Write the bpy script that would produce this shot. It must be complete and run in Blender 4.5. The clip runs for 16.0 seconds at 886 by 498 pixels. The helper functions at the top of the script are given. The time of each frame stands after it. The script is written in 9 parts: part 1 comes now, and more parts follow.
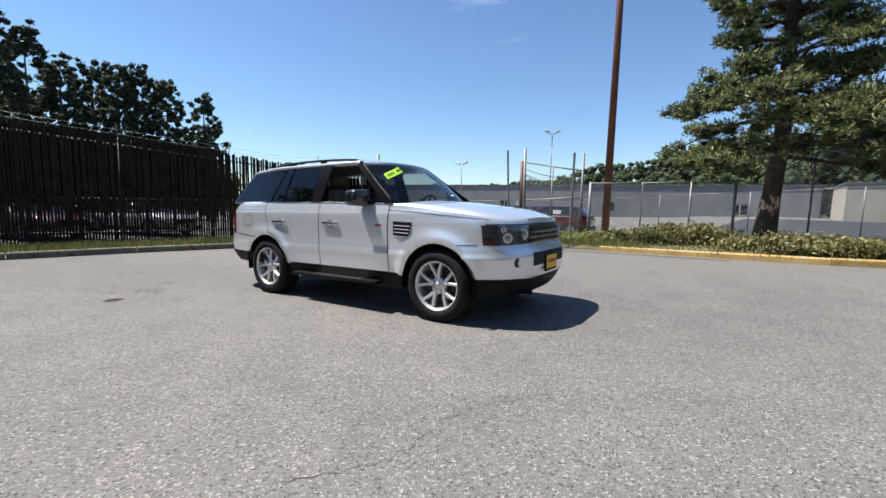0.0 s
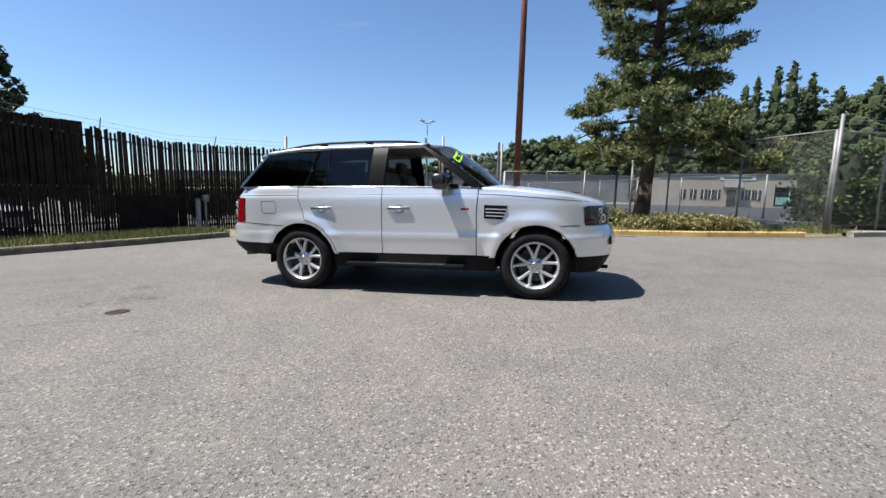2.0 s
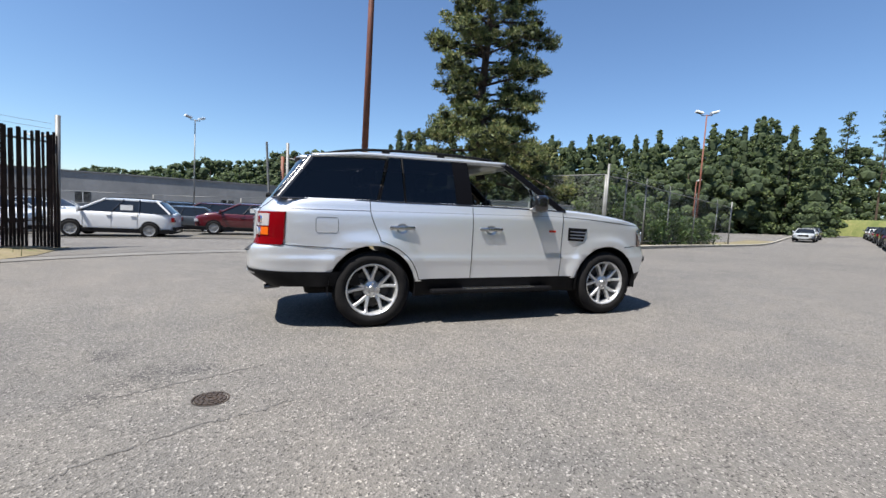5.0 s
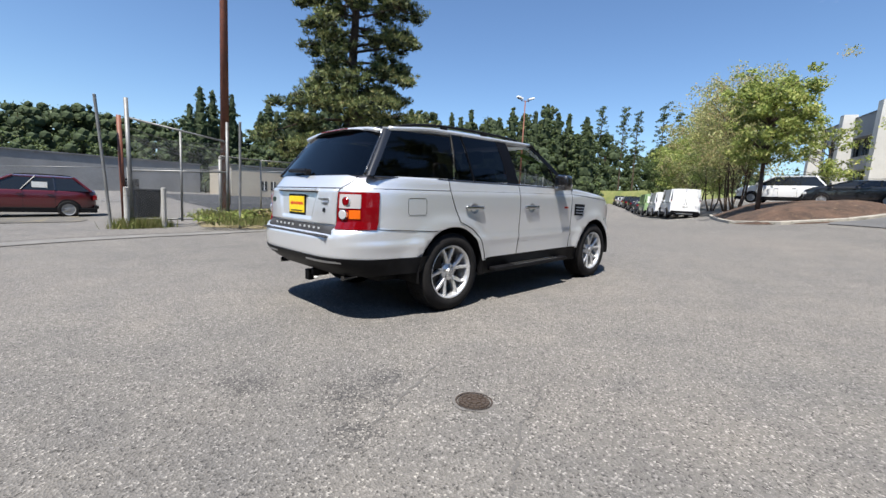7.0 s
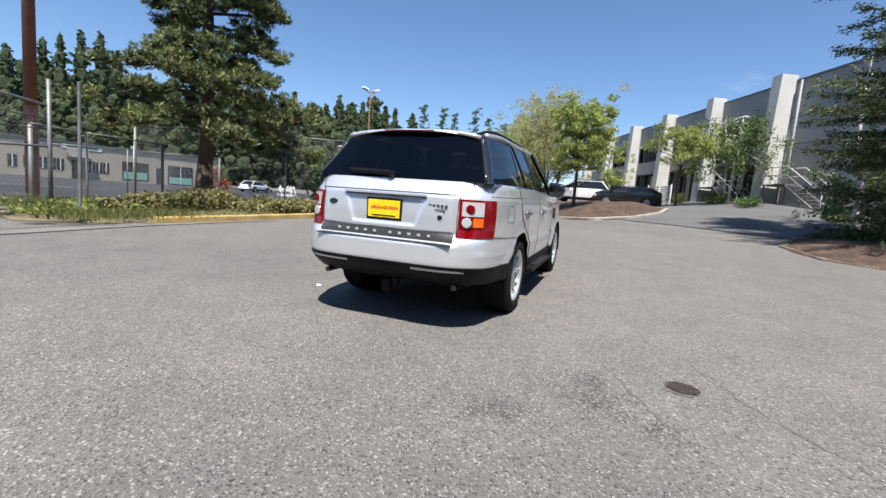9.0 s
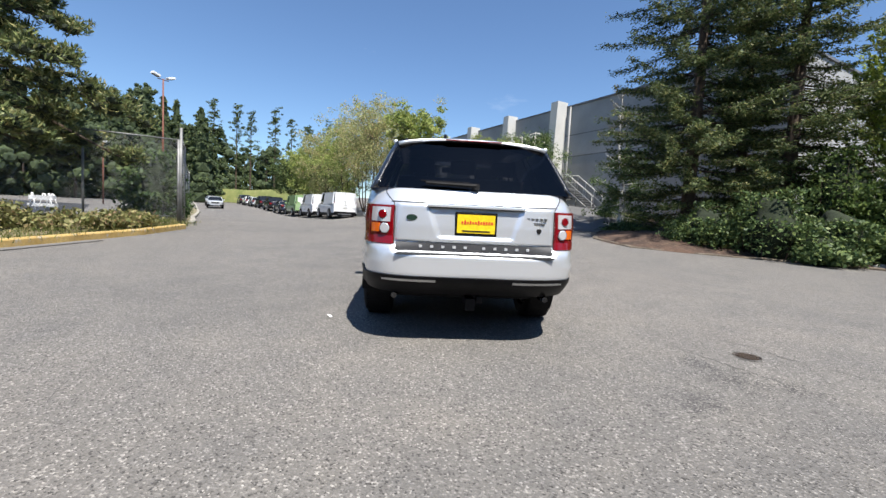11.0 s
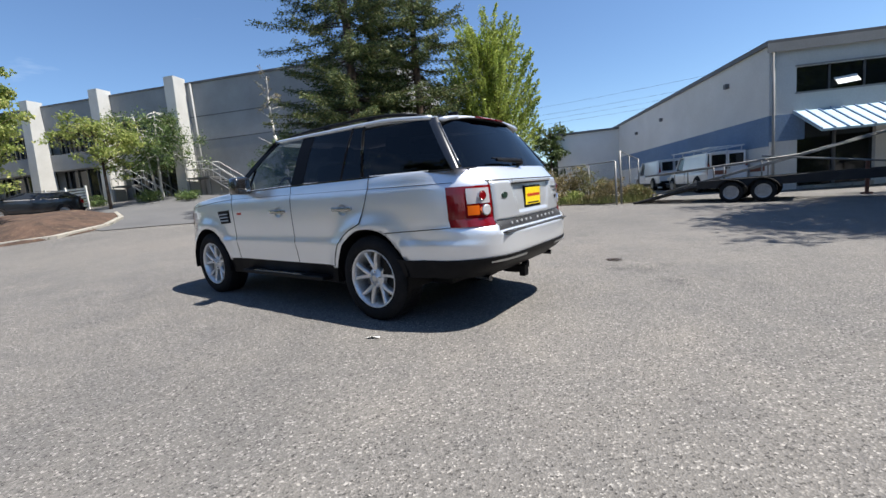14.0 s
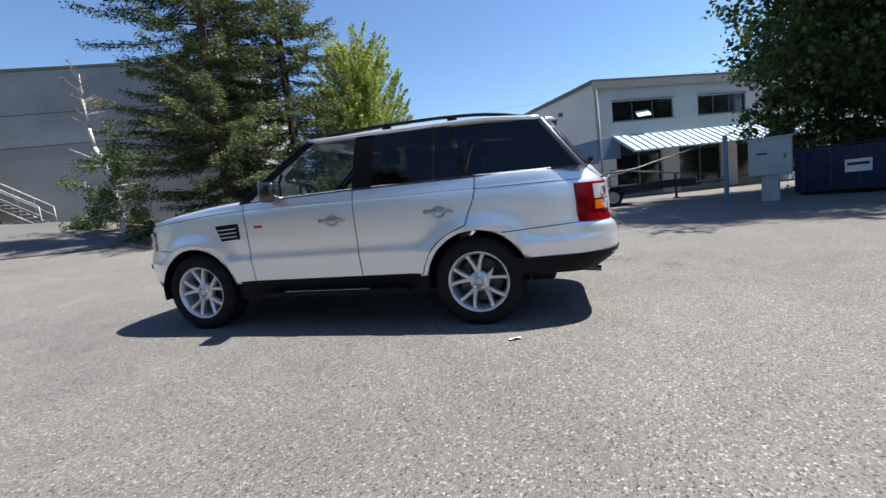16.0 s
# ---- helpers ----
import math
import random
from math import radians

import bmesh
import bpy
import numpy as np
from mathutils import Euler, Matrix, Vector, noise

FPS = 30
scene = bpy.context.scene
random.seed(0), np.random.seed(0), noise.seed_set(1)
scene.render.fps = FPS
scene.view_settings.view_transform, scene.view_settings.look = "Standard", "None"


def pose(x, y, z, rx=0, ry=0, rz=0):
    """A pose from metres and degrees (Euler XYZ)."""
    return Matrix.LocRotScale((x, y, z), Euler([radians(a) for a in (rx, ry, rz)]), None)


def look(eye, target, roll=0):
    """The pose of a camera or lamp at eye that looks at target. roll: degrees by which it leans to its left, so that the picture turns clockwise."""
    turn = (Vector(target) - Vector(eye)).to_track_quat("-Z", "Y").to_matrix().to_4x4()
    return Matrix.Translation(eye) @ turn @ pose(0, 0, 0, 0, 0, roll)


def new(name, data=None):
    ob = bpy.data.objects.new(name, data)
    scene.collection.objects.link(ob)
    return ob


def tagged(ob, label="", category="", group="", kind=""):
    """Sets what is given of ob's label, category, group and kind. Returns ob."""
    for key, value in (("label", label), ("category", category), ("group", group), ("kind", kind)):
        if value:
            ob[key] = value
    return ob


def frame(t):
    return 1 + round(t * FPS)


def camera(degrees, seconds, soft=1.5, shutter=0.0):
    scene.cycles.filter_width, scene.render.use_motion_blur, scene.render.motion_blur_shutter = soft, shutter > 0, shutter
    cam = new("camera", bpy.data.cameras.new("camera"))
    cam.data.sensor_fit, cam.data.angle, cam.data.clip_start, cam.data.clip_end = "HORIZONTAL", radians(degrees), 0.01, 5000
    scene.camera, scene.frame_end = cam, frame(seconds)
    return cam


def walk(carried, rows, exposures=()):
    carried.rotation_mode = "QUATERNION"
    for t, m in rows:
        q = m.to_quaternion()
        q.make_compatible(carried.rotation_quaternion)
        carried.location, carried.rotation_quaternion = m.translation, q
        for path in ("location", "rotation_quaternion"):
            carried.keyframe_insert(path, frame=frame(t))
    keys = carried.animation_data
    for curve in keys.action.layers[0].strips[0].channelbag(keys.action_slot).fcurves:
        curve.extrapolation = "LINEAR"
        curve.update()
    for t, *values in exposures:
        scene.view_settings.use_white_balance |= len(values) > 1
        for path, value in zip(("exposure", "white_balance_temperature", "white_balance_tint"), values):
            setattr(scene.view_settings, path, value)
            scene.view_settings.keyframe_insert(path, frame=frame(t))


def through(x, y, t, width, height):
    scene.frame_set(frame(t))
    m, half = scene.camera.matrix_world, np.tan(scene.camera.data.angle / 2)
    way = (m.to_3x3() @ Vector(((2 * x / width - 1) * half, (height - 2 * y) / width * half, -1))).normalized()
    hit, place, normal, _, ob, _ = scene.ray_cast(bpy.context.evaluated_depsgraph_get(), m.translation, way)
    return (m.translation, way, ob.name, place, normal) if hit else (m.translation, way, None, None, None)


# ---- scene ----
cam = camera(92.4, 16.0)
PATH = [
    (0, (3.682, -4.394, 1.259), (2.598, -2.728, 1.036), 1.2),
    (0.5, (3.172, -4.757, 1.228), (2.277, -2.98, 1.025), 1.2),
    (1, (2.596, -5.039, 1.2), (1.783, -3.225, 0.978), 0.7),
    (1.5, (2.028, -5.291, 1.178), (1.374, -3.413, 0.965), 2.5),
    (2, (1.421, -5.444, 1.162), (0.961, -3.516, 0.898), 1.1),
    (2.5, (0.808, -5.534, 1.159), (0.507, -3.571, 0.923), 1.2),
    (3, (0.2, -5.566, 1.16), (0.177, -3.583, 0.903), 1.1),
    (3.5, (-0.415, -5.482, 1.16), (-0.263, -3.5, 0.937), 1.9),
    (3.7, (-0.661, -5.461, 1.135), (-0.412, -3.487, 0.93), 1.3),
    (5.8, (-3.02, -4.549, 1.064), (-2.057, -2.804, 0.889), 2.6),
    (6, (-3.242, -4.448, 1.053), (-2.181, -2.766, 0.84), 1.6),
    (6.5, (-3.74, -4.062, 1.035), (-2.538, -2.487, 0.769), 1.2),
    (7, (-4.223, -3.706, 1.025), (-2.843, -2.276, 0.789), 2.8),
    (7.5, (-4.638, -3.279, 1.013), (-3.112, -2.011, 0.756), 3.0),
    (8, (-5.015, -2.81, 1.016), (-3.384, -1.669, 0.823), 4.2),
    (8.5, (-5.357, -2.323, 1.013), (-3.588, -1.426, 0.757), 4.3),
    (9, (-5.58, -1.762, 1.019), (-3.732, -1.03, 0.792), 4.7),
    (9.2, (-5.69, -1.538, 0.997), (-3.797, -0.925, 0.801), 3.0),
    (11.3, (-5.783, 0.867, 0.942), (-3.828, 0.494, 0.743), 2.3),
    (11.5, (-5.723, 1.113, 0.934), (-3.814, 0.57, 0.688), 1.2),
    (12, (-5.468, 1.667, 0.93), (-3.65, 0.878, 0.66), -0.7),
    (12.5, (-5.174, 2.163, 0.923), (-3.464, 1.147, 0.716), -0.2),
    (13, (-4.831, 2.639, 0.933), (-3.316, 1.355, 0.689), -2.5),
    (13.5, (-4.441, 3.05, 0.955), (-3.037, 1.646, 0.715), -2.7),
    (14, (-4.03, 3.437, 0.98), (-2.854, 1.84, 0.73), -5.1),
    (14.5, (-3.527, 3.717, 0.992), (-2.461, 2.043, 0.749), -4.7),
    (15, (-3.047, 4.009, 1.004), (-2.204, 2.212, 0.756), -5.3),
    (15.5, (-2.515, 4.171, 1.021), (-1.832, 2.316, 0.718), -7.1),
    (16, (-2.006, 4.299, 1.045), (-1.511, 2.376, 0.804), -6.8),
]
walk(cam, [(t, look(eye, target, roll)) for t, eye, target, roll in PATH], [(0, 0.91), (14.5, 0.91), (15.1, 0.89), (15.6, 0.96), (16, 1.05)])
SUN_WAY = Vector((-0.50, -0.20, 1.0)).normalized()          # towards the sun
world = bpy.data.worlds.new("sky")
scene.world = world
world.use_nodes = True
_nt = world.node_tree
_sky = _nt.nodes.new("ShaderNodeTexSky")
_sky.sky_type, _sky.sun_disc = "NISHITA", False
_sky.sun_elevation = math.asin(SUN_WAY.z)
_sky.sun_rotation = math.atan2(SUN_WAY.x, SUN_WAY.y)
_sky.air_density, _sky.dust_density, _sky.ozone_density, _sky.altitude = 1.0, 0.15, 3.5, 50.0
_bg = _nt.nodes["Background"]
# thin streaks of high cloud
_tc, _mp, _cn = (_nt.nodes.new(k) for k in ("ShaderNodeTexCoord", "ShaderNodeMapping", "ShaderNodeTexNoise"))
_mp.inputs["Scale"].default_value = (1.1, 2.2, 9.0)
_mp.inputs["Rotation"].default_value = (0.12, 0.18, 0.5)
_cn.inputs["Scale"].default_value, _cn.inputs["Detail"].default_value, _cn.inputs["Roughness"].default_value = 1.3, 7, 0.58
_cr = _nt.nodes.new("ShaderNodeValToRGB")
_cr.color_ramp.elements[0].position, _cr.color_ramp.elements[1].position = 0.655, 0.92
_cr.color_ramp.elements[1].color = (0.42, 0.42, 0.42, 1)
_cm = _nt.nodes.new("ShaderNodeMix")
_cm.data_type = "RGBA"
_cm.inputs[7].default_value = (9.0, 9.6, 10.2, 1)
_nt.links.new(_tc.outputs["Generated"], _mp.inputs["Vector"])
_nt.links.new(_mp.outputs[0], _cn.inputs["Vector"])
_nt.links.new(_cn.outputs[0], _cr.inputs[0])
_nt.links.new(_cr.outputs[0], _cm.inputs[0])
_ct = _nt.nodes.new("ShaderNodeMix")
_ct.data_type, _ct.blend_type = "RGBA", "MULTIPLY"
_ct.inputs[0].default_value, _ct.inputs[7].default_value = 1.0, (0.90, 1.0, 1.10, 1)
_nt.links.new(_sky.outputs[0], _ct.inputs[6])
_nt.links.new(_ct.outputs[2], _cm.inputs[6])
_nt.links.new(_cm.outputs[2], _bg.inputs[0])
_bg.inputs[1].default_value = 0.079
sun_lamp = new("sun", bpy.data.lights.new("sun", "SUN"))
sun_lamp.data.energy, sun_lamp.data.angle, sun_lamp.data.color = 4.9, radians(0.53), (1.0, 0.955, 0.885)
sun_lamp.matrix_world = look(SUN_WAY * 50, (0, 0, 0))


# ---- the lie of the land ----
def smooth(a):
    a = max(0.0, min(1.0, a))
    return a * a * (3 - 2 * a)


FACADE_AT, FACADE_WAY = Vector((26.5, -9.9)), Vector((0.91, 0.415)).normalized()
FACADE_OUT = Vector((-FACADE_WAY.y, FACADE_WAY.x))


def land(x, y):
    """Height of the paving: a gentle slope under the car, and a ramp up to the office building."""
    z = 0.0266 * max(-14, min(x, 10)) - 0.0073 * max(-20, min(y, 30))
    p = Vector((x, y)) - FACADE_AT
    q, s = p.dot(FACADE_OUT), p.dot(FACADE_WAY)
    z += 2.2 * max(0.0, min(1.0, (16 - q) / 16)) * smooth((s + 20) / 22) * (1 - smooth((x - 70) / 30))
    if x > 30:                                           # the road climbs towards the woods
        z += 0.030 * (min(x, 110) - 30) * smooth((x - 30) / 25)
    # the sales lot lies a little lower than the yard
    z -= 0.22 * smooth((y - 11) / 6) * smooth((0.5 - x) / 3)
    return z


# ---- materials ----
def mat_new(name):
    m = bpy.data.materials.new(name)
    m.use_nodes = True
    return m, m.node_tree, m.node_tree.nodes["Principled BSDF"]


def ramp(nt, fac, stops):
    r = nt.nodes.new("ShaderNodeValToRGB")
    els = r.color_ramp.elements
    while len(els) < len(stops):
        els.new(0.5)
    for e, (p, c) in zip(els, stops):
        e.position, e.color = p, (*c, 1) if len(c) == 3 else c
    nt.links.new(fac, r.inputs[0])
    return r.outputs[0]


def tex(nt, kind, scale, detail=4, space="Object", **kw):
    t = nt.nodes.new("ShaderNodeTex" + kind)
    c = nt.nodes.new("ShaderNodeTexCoord")
    if space == "World":
        g = nt.nodes.new("ShaderNodeNewGeometry")
        nt.links.new(g.outputs["Position"], t.inputs["Vector"])
    else:
        nt.links.new(c.outputs[space], t.inputs["Vector"])
    t.inputs["Scale"].default_value = scale
    if kind == "Noise":
        t.inputs["Detail"].default_value = detail
        t.inputs["Roughness"].default_value = kw.get("rough", 0.6)
    return t


def mix(nt, fac, a, b, mode="MIX"):
    m = nt.nodes.new("ShaderNodeMix")
    m.data_type, m.blend_type = "RGBA", mode
    for sock, v in ((m.inputs[0], fac), (m.inputs[6], a), (m.inputs[7], b)):
        if hasattr(v, "is_linked"):
            nt.links.new(v, sock)
        elif isinstance(v, (int, float)):
            sock.default_value = v
        else:
            sock.default_value = (*v, 1)
    return m.outputs[2]


def bump(nt, b, height, strength, distance=0.01):
    n = nt.nodes.new("ShaderNodeBump")
    n.inputs["Strength"].default_value, n.inputs["Distance"].default_value = strength, distance
    nt.links.new(height, n.inputs["Height"])
    nt.links.new(n.outputs[0], b.inputs["Normal"])


def worn(name, c1, c2, rough=0.7, metal=0.0, big=0.6, small=30, relief=0.3, space="World", island=0.0, c3=None, fine=1.0):
    """A surface of two tones, blotched at two scales, with fine relief."""
    m, nt, b = mat_new(name)
    n1, n2 = tex(nt, "Noise", big, 4, space), tex(nt, "Noise", small, 5, space)
    col = ramp(nt, n1.outputs[0], [(0.32, c1), (0.68, c2)])
    grain = ramp(nt, n2.outputs[0], [(0.3, (1 - 0.22 * fine,) * 3), (0.7, (1 + 0.15 * fine,) * 3)])
    col = mix(nt, 1.0, col, grain, "MULTIPLY")
    if c3:
        n3 = tex(nt, "Noise", big * 3.1, 6, space, rough=0.75)
        col = mix(nt, ramp(nt, n3.outputs[0], [(0.56, (0, 0, 0)), (0.66, (1, 1, 1))]), col, c3)
    if island:
        g = nt.nodes.new("ShaderNodeNewGeometry")
        isl = ramp(nt, g.outputs["Random Per Island"], [(0, (1 - island,) * 3), (1, (1 + island,) * 3)])
        col = mix(nt, 1.0, col, isl, "MULTIPLY")
    nt.links.new(col, b.inputs["Base Color"])
    b.inputs["Roughness"].default_value, b.inputs["Metallic"].default_value = rough, metal
    if relief:
        bump(nt, b, n2.outputs[0], relief)
    return m


def plain(name, c, rough=0.5, metal=0.0, **kw):
    m, nt, b = mat_new(name)
    b.inputs["Base Color"].default_value = (*c, 1)
    b.inputs["Roughness"].default_value, b.inputs["Metallic"].default_value = rough, metal
    for k, v in kw.items():
        b.inputs[k.replace("_", " ")].default_value = v
    return m


def leafy(name, dark, light, third=None, rough=0.55, through=0.25):
    """Leaves: each leaf takes its own tone; a share of the light goes through."""
    m, nt, b = mat_new(name)
    g = nt.nodes.new("ShaderNodeNewGeometry")
    stops = [(0.0, dark), (0.75, light)] + ([(1.0, third)] if third else [])
    col = ramp(nt, g.outputs["Random Per Island"], stops)
    n = tex(nt, "Noise", 0.9, 3, "World")
    col = mix(nt, 1.0, col, ramp(nt, n.outputs[0], [(0.3, (0.7, 0.7, 0.7)), (0.7, (1.25, 1.25, 1.25))]), "MULTIPLY")
    nt.links.new(col, b.inputs["Base Color"])
    b.inputs["Roughness"].default_value = rough
    b.inputs["Specular IOR Level"].default_value = 0.25
    tr = nt.nodes.new("ShaderNodeBsdfTranslucent")
    nt.links.new(col, tr.inputs[0])
    ms = nt.nodes.new("ShaderNodeMixShader")
    ms.inputs[0].default_value = through
    out = nt.nodes["Material Output"]
    nt.links.new(b.outputs[0], ms.inputs[1])
    nt.links.new(tr.outputs[0], ms.inputs[2])
    nt.links.new(ms.outputs[0], out.inputs[0])
    return m


def asphalt_material():
    m, nt, b = mat_new("asphalt")
    chips = tex(nt, "Voronoi", 105, space="World")
    chips2 = tex(nt, "Voronoi", 210, space="World")
    n1, n2, n3 = tex(nt, "Noise", 0.16, 4, "World"), tex(nt, "Noise", 1.7, 6, "World"), tex(nt, "Noise", 24, 3, "World")
    chip = ramp(nt, chips.outputs["Color"], [(0.16, (0.022, 0.021, 0.021)), (0.23, (0.126, 0.121, 0.115)), (0.68, (0.178, 0.171, 0.163)), (0.80, (0.26, 0.25, 0.237)), (0.91, (0.475, 0.457, 0.43))])
    grit = ramp(nt, chips2.outputs["Color"], [(0.2, (0.092, 0.089, 0.085)), (0.8, (0.20, 0.193, 0.184))])
    col = mix(nt, 0.33, chip, grit)
    big = ramp(nt, n1.outputs[0], [(0.30, (0.78, 0.78, 0.79)), (0.52, (0.97, 0.96, 0.945)), (0.75, (1.07, 1.035, 1.0))])
    col = mix(nt, 1.0, col, big, "MULTIPLY")
    mid = ramp(nt, n2.outputs[0], [(0.30, (0.86, 0.86, 0.87)), (0.70, (1.08, 1.06, 1.03))])
    col = mix(nt, 1.0, col, mid, "MULTIPLY")
    # worn, darker and oil-stained streaks
    st = tex(nt, "Noise", 0.55, 8, "World", rough=0.72)
    col = mix(nt, ramp(nt, st.outputs[0], [(0.60, (0, 0, 0)), (0.72, (0.45, 0.45, 0.45))]), col, (0.085, 0.083, 0.082))
    # old oil and water stains beside the manhole
    gp = nt.nodes.new("ShaderNodeNewGeometry")
    pit = tex(nt, "Noise", 9.0, 6, "World", rough=0.75)
    lost = ramp(nt, chips.outputs["Color"], [(0.44, (0.72, 0.72, 0.72)), (0.56, (0.12, 0.12, 0.12))])
    for (cx, cy), rr in (((-3.02, -1.78), 0.50), ((-2.74, -1.72), 0.30), ((-3.20, -2.10), 0.30), ((-3.4, -1.30), 0.42)):
        dn = nt.nodes.new("ShaderNodeVectorMath")
        dn.operation = "DISTANCE"
        dn.inputs[1].default_value = (cx, cy, -0.06)
        nt.links.new(gp.outputs["Position"], dn.inputs[0])
        mr = nt.nodes.new("ShaderNodeMapRange")
        mr.inputs["From Min"].default_value, mr.inputs["From Max"].default_value = 0.0, rr
        mr.inputs["To Min"].default_value, mr.inputs["To Max"].default_value = 0.30, -0.25
        nt.links.new(dn.outputs["Value"], mr.inputs["Value"])
        ad = nt.nodes.new("ShaderNodeMath")
        nt.links.new(mr.outputs[0], ad.inputs[0])
        nt.links.new(pit.outputs[0], ad.inputs[1])
        soak = mix(nt, 1.0, ramp(nt, ad.outputs[0], [(0.50, (0, 0, 0)), (0.74, (1, 1, 1))]), lost, "MULTIPLY")
        col = mix(nt, soak, col, (0.040, 0.039, 0.040))
    nt.links.new(col, b.inputs["Base Color"])
    b.inputs["Roughness"].default_value = 0.86
    b.inputs["Specular IOR Level"].default_value = 0.35
    bump(nt, b, chips.outputs["Distance"], 0.75, 0.007)
    return m


M = {}
M["asphalt"] = asphalt_material()
M["lot"] = worn("lot_gravel", (0.075, 0.072, 0.066), (0.125, 0.118, 0.106), 0.9, big=0.5, small=40, relief=0.5, c3=(0.20, 0.165, 0.095))
M["concrete"] = worn("concrete", (0.33, 0.32, 0.30), (0.45, 0.44, 0.41), 0.85, big=1.2, small=45, c3=(0.22, 0.21, 0.19))
M["kerb_grey"] = worn("kerb_concrete", (0.26, 0.25, 0.22), (0.40, 0.37, 0.32), 0.9, big=1.8, small=40, c3=(0.10, 0.10, 0.06))
M["kerb_dirty"] = worn("dirty_kerb_concrete", (0.09, 0.08, 0.06), (0.20, 0.18, 0.14), 0.95, big=2.0, small=40, relief=0.6, c3=(0.05, 0.055, 0.03))
M["kerb_yellow"] = worn("kerb_yellow_paint", (0.38, 0.25, 0.075), (0.50, 0.35, 0.13), 0.8, big=2.2, small=35, c3=(0.38, 0.35, 0.29))
M["soil"] = worn("dry_grass_soil", (0.13, 0.11, 0.06), (0.24, 0.20, 0.12), 0.95, big=1.1, small=22, relief=0.8, c3=(0.12, 0.15, 0.05))
M["bank_grass"] = worn("bank_grass", (0.10, 0.125, 0.035), (0.17, 0.18, 0.06), 0.95, big=0.5, small=9, relief=0.6, c3=(0.24, 0.21, 0.10))
M["mulch"] = worn("bark_mulch", (0.040, 0.025, 0.018), (0.105, 0.062, 0.042), 0.95, big=1.6, small=18, relief=1.0, c3=(0.16, 0.11, 0.07), fine=1.6)
M["grass"] = leafy("grass_blades", (0.07, 0.10, 0.025), (0.17, 0.18, 0.06), (0.32, 0.26, 0.13))
M["slat"] = worn("weathered_fence_slats", (0.013, 0.009, 0.0075), (0.030, 0.020, 0.016), 0.85, big=3, small=40, island=0.5, relief=0.5)
M["slat"].node_tree.nodes["Principled BSDF"].inputs["Specular IOR Level"].default_value = 0.12
M["steel"] = worn("galvanised_steel", (0.16, 0.162, 0.16), (0.26, 0.262, 0.258), 0.55, 0.45, big=4, small=60, relief=0.1)
M["wire"] = plain("fence_wire", (0.27, 0.275, 0.275), 0.5, 0.5)
M["rust"] = worn("rusty_brown_paint", (0.14, 0.047, 0.027), (0.22, 0.076, 0.043), 0.6, 0.0, big=3, small=30, relief=0.2, c3=(0.09, 0.04, 0.03))
M["bark"] = worn("bark", (0.045, 0.032, 0.024), (0.10, 0.07, 0.05), 0.95, big=4, small=25, relief=1.0)
M["birch_bark"] = worn("pale_bark", (0.50, 0.47, 0.43), (0.68, 0.65, 0.60), 0.8, big=5, small=25, relief=0.4, c3=(0.10, 0.09, 0.08))
M["pine"] = leafy("pine_needles", (0.05, 0.075, 0.028), (0.17, 0.20, 0.07), (0.29, 0.26, 0.11), through=0.15)
M["fir"] = leafy("fir_needles", (0.026, 0.046, 0.018), (0.115, 0.15, 0.052), (0.25, 0.24, 0.09), through=0.25)
M["lime"] = leafy("yellow_green_leaves", (0.18, 0.24, 0.045), (0.39, 0.46, 0.10), (0.52, 0.55, 0.16), through=0.45)
M["maple"] = leafy("green_leaves", (0.15, 0.21, 0.05), (0.37, 0.42, 0.13), (0.54, 0.52, 0.20), through=0.45)
M["autumn"] = leafy("turning_leaves", (0.24, 0.27, 0.11), (0.46, 0.46, 0.20), (0.58, 0.42, 0.26), through=0.5)
M["dark_leaf"] = leafy("dark_leaves", (0.03, 0.058, 0.018), (0.10, 0.15, 0.042), (0.20, 0.26, 0.075), through=0.4)
M["wood_far"] = leafy("far_woods", (0.034, 0.056, 0.022), (0.092, 0.125, 0.044), (0.15, 0.175, 0.066), through=0.2)
M["bramble"] = leafy("bramble_leaves", (0.10, 0.12, 0.04), (0.26, 0.245, 0.10), (0.38, 0.27, 0.16), through=0.3)
M["dry"] = leafy("dry_weeds", (0.12, 0.10, 0.042), (0.28, 0.225, 0.105), (0.46, 0.35, 0.20), through=0.3)
M["red_leaf"] = leafy("russet_leaves", (0.20, 0.06, 0.03), (0.36, 0.13, 0.06), (0.42, 0.22, 0.09), through=0.3)
M["ivy"] = leafy("hedge_leaves", (0.045, 0.085, 0.03), (0.13, 0.19, 0.06), (0.24, 0.28, 0.11), through=0.25)
M["laurel"] = leafy("laurel_leaves", (0.022, 0.046, 0.016), (0.075, 0.12, 0.038), (0.17, 0.21, 0.085), through=0.2)
M["juniper"] = leafy("juniper_sprays", (0.032, 0.062, 0.022), (0.105, 0.155, 0.052), (0.21, 0.26, 0.085), through=0.2)
M["stucco_white"] = worn("white_fin_stucco", (0.46, 0.455, 0.43), (0.54, 0.535, 0.51), 0.85, big=0.7, small=20, relief=0.05, fine=0.35)
M["stucco_grey"] = worn("grey_wall_panel", (0.27, 0.27, 0.265), (0.34, 0.34, 0.335), 0.85, big=0.5, small=20, relief=0.05, fine=0.35)
M["stucco_tan"] = worn("tan_block_wall", (0.36, 0.315, 0.25), (0.43, 0.385, 0.31), 0.9, big=0.5, small=16, relief=0.2)
M["wall_blue"] = worn("blue_wall_band", (0.13, 0.21, 0.34), (0.17, 0.26, 0.40), 0.8, big=0.6, small=18, relief=0.1)
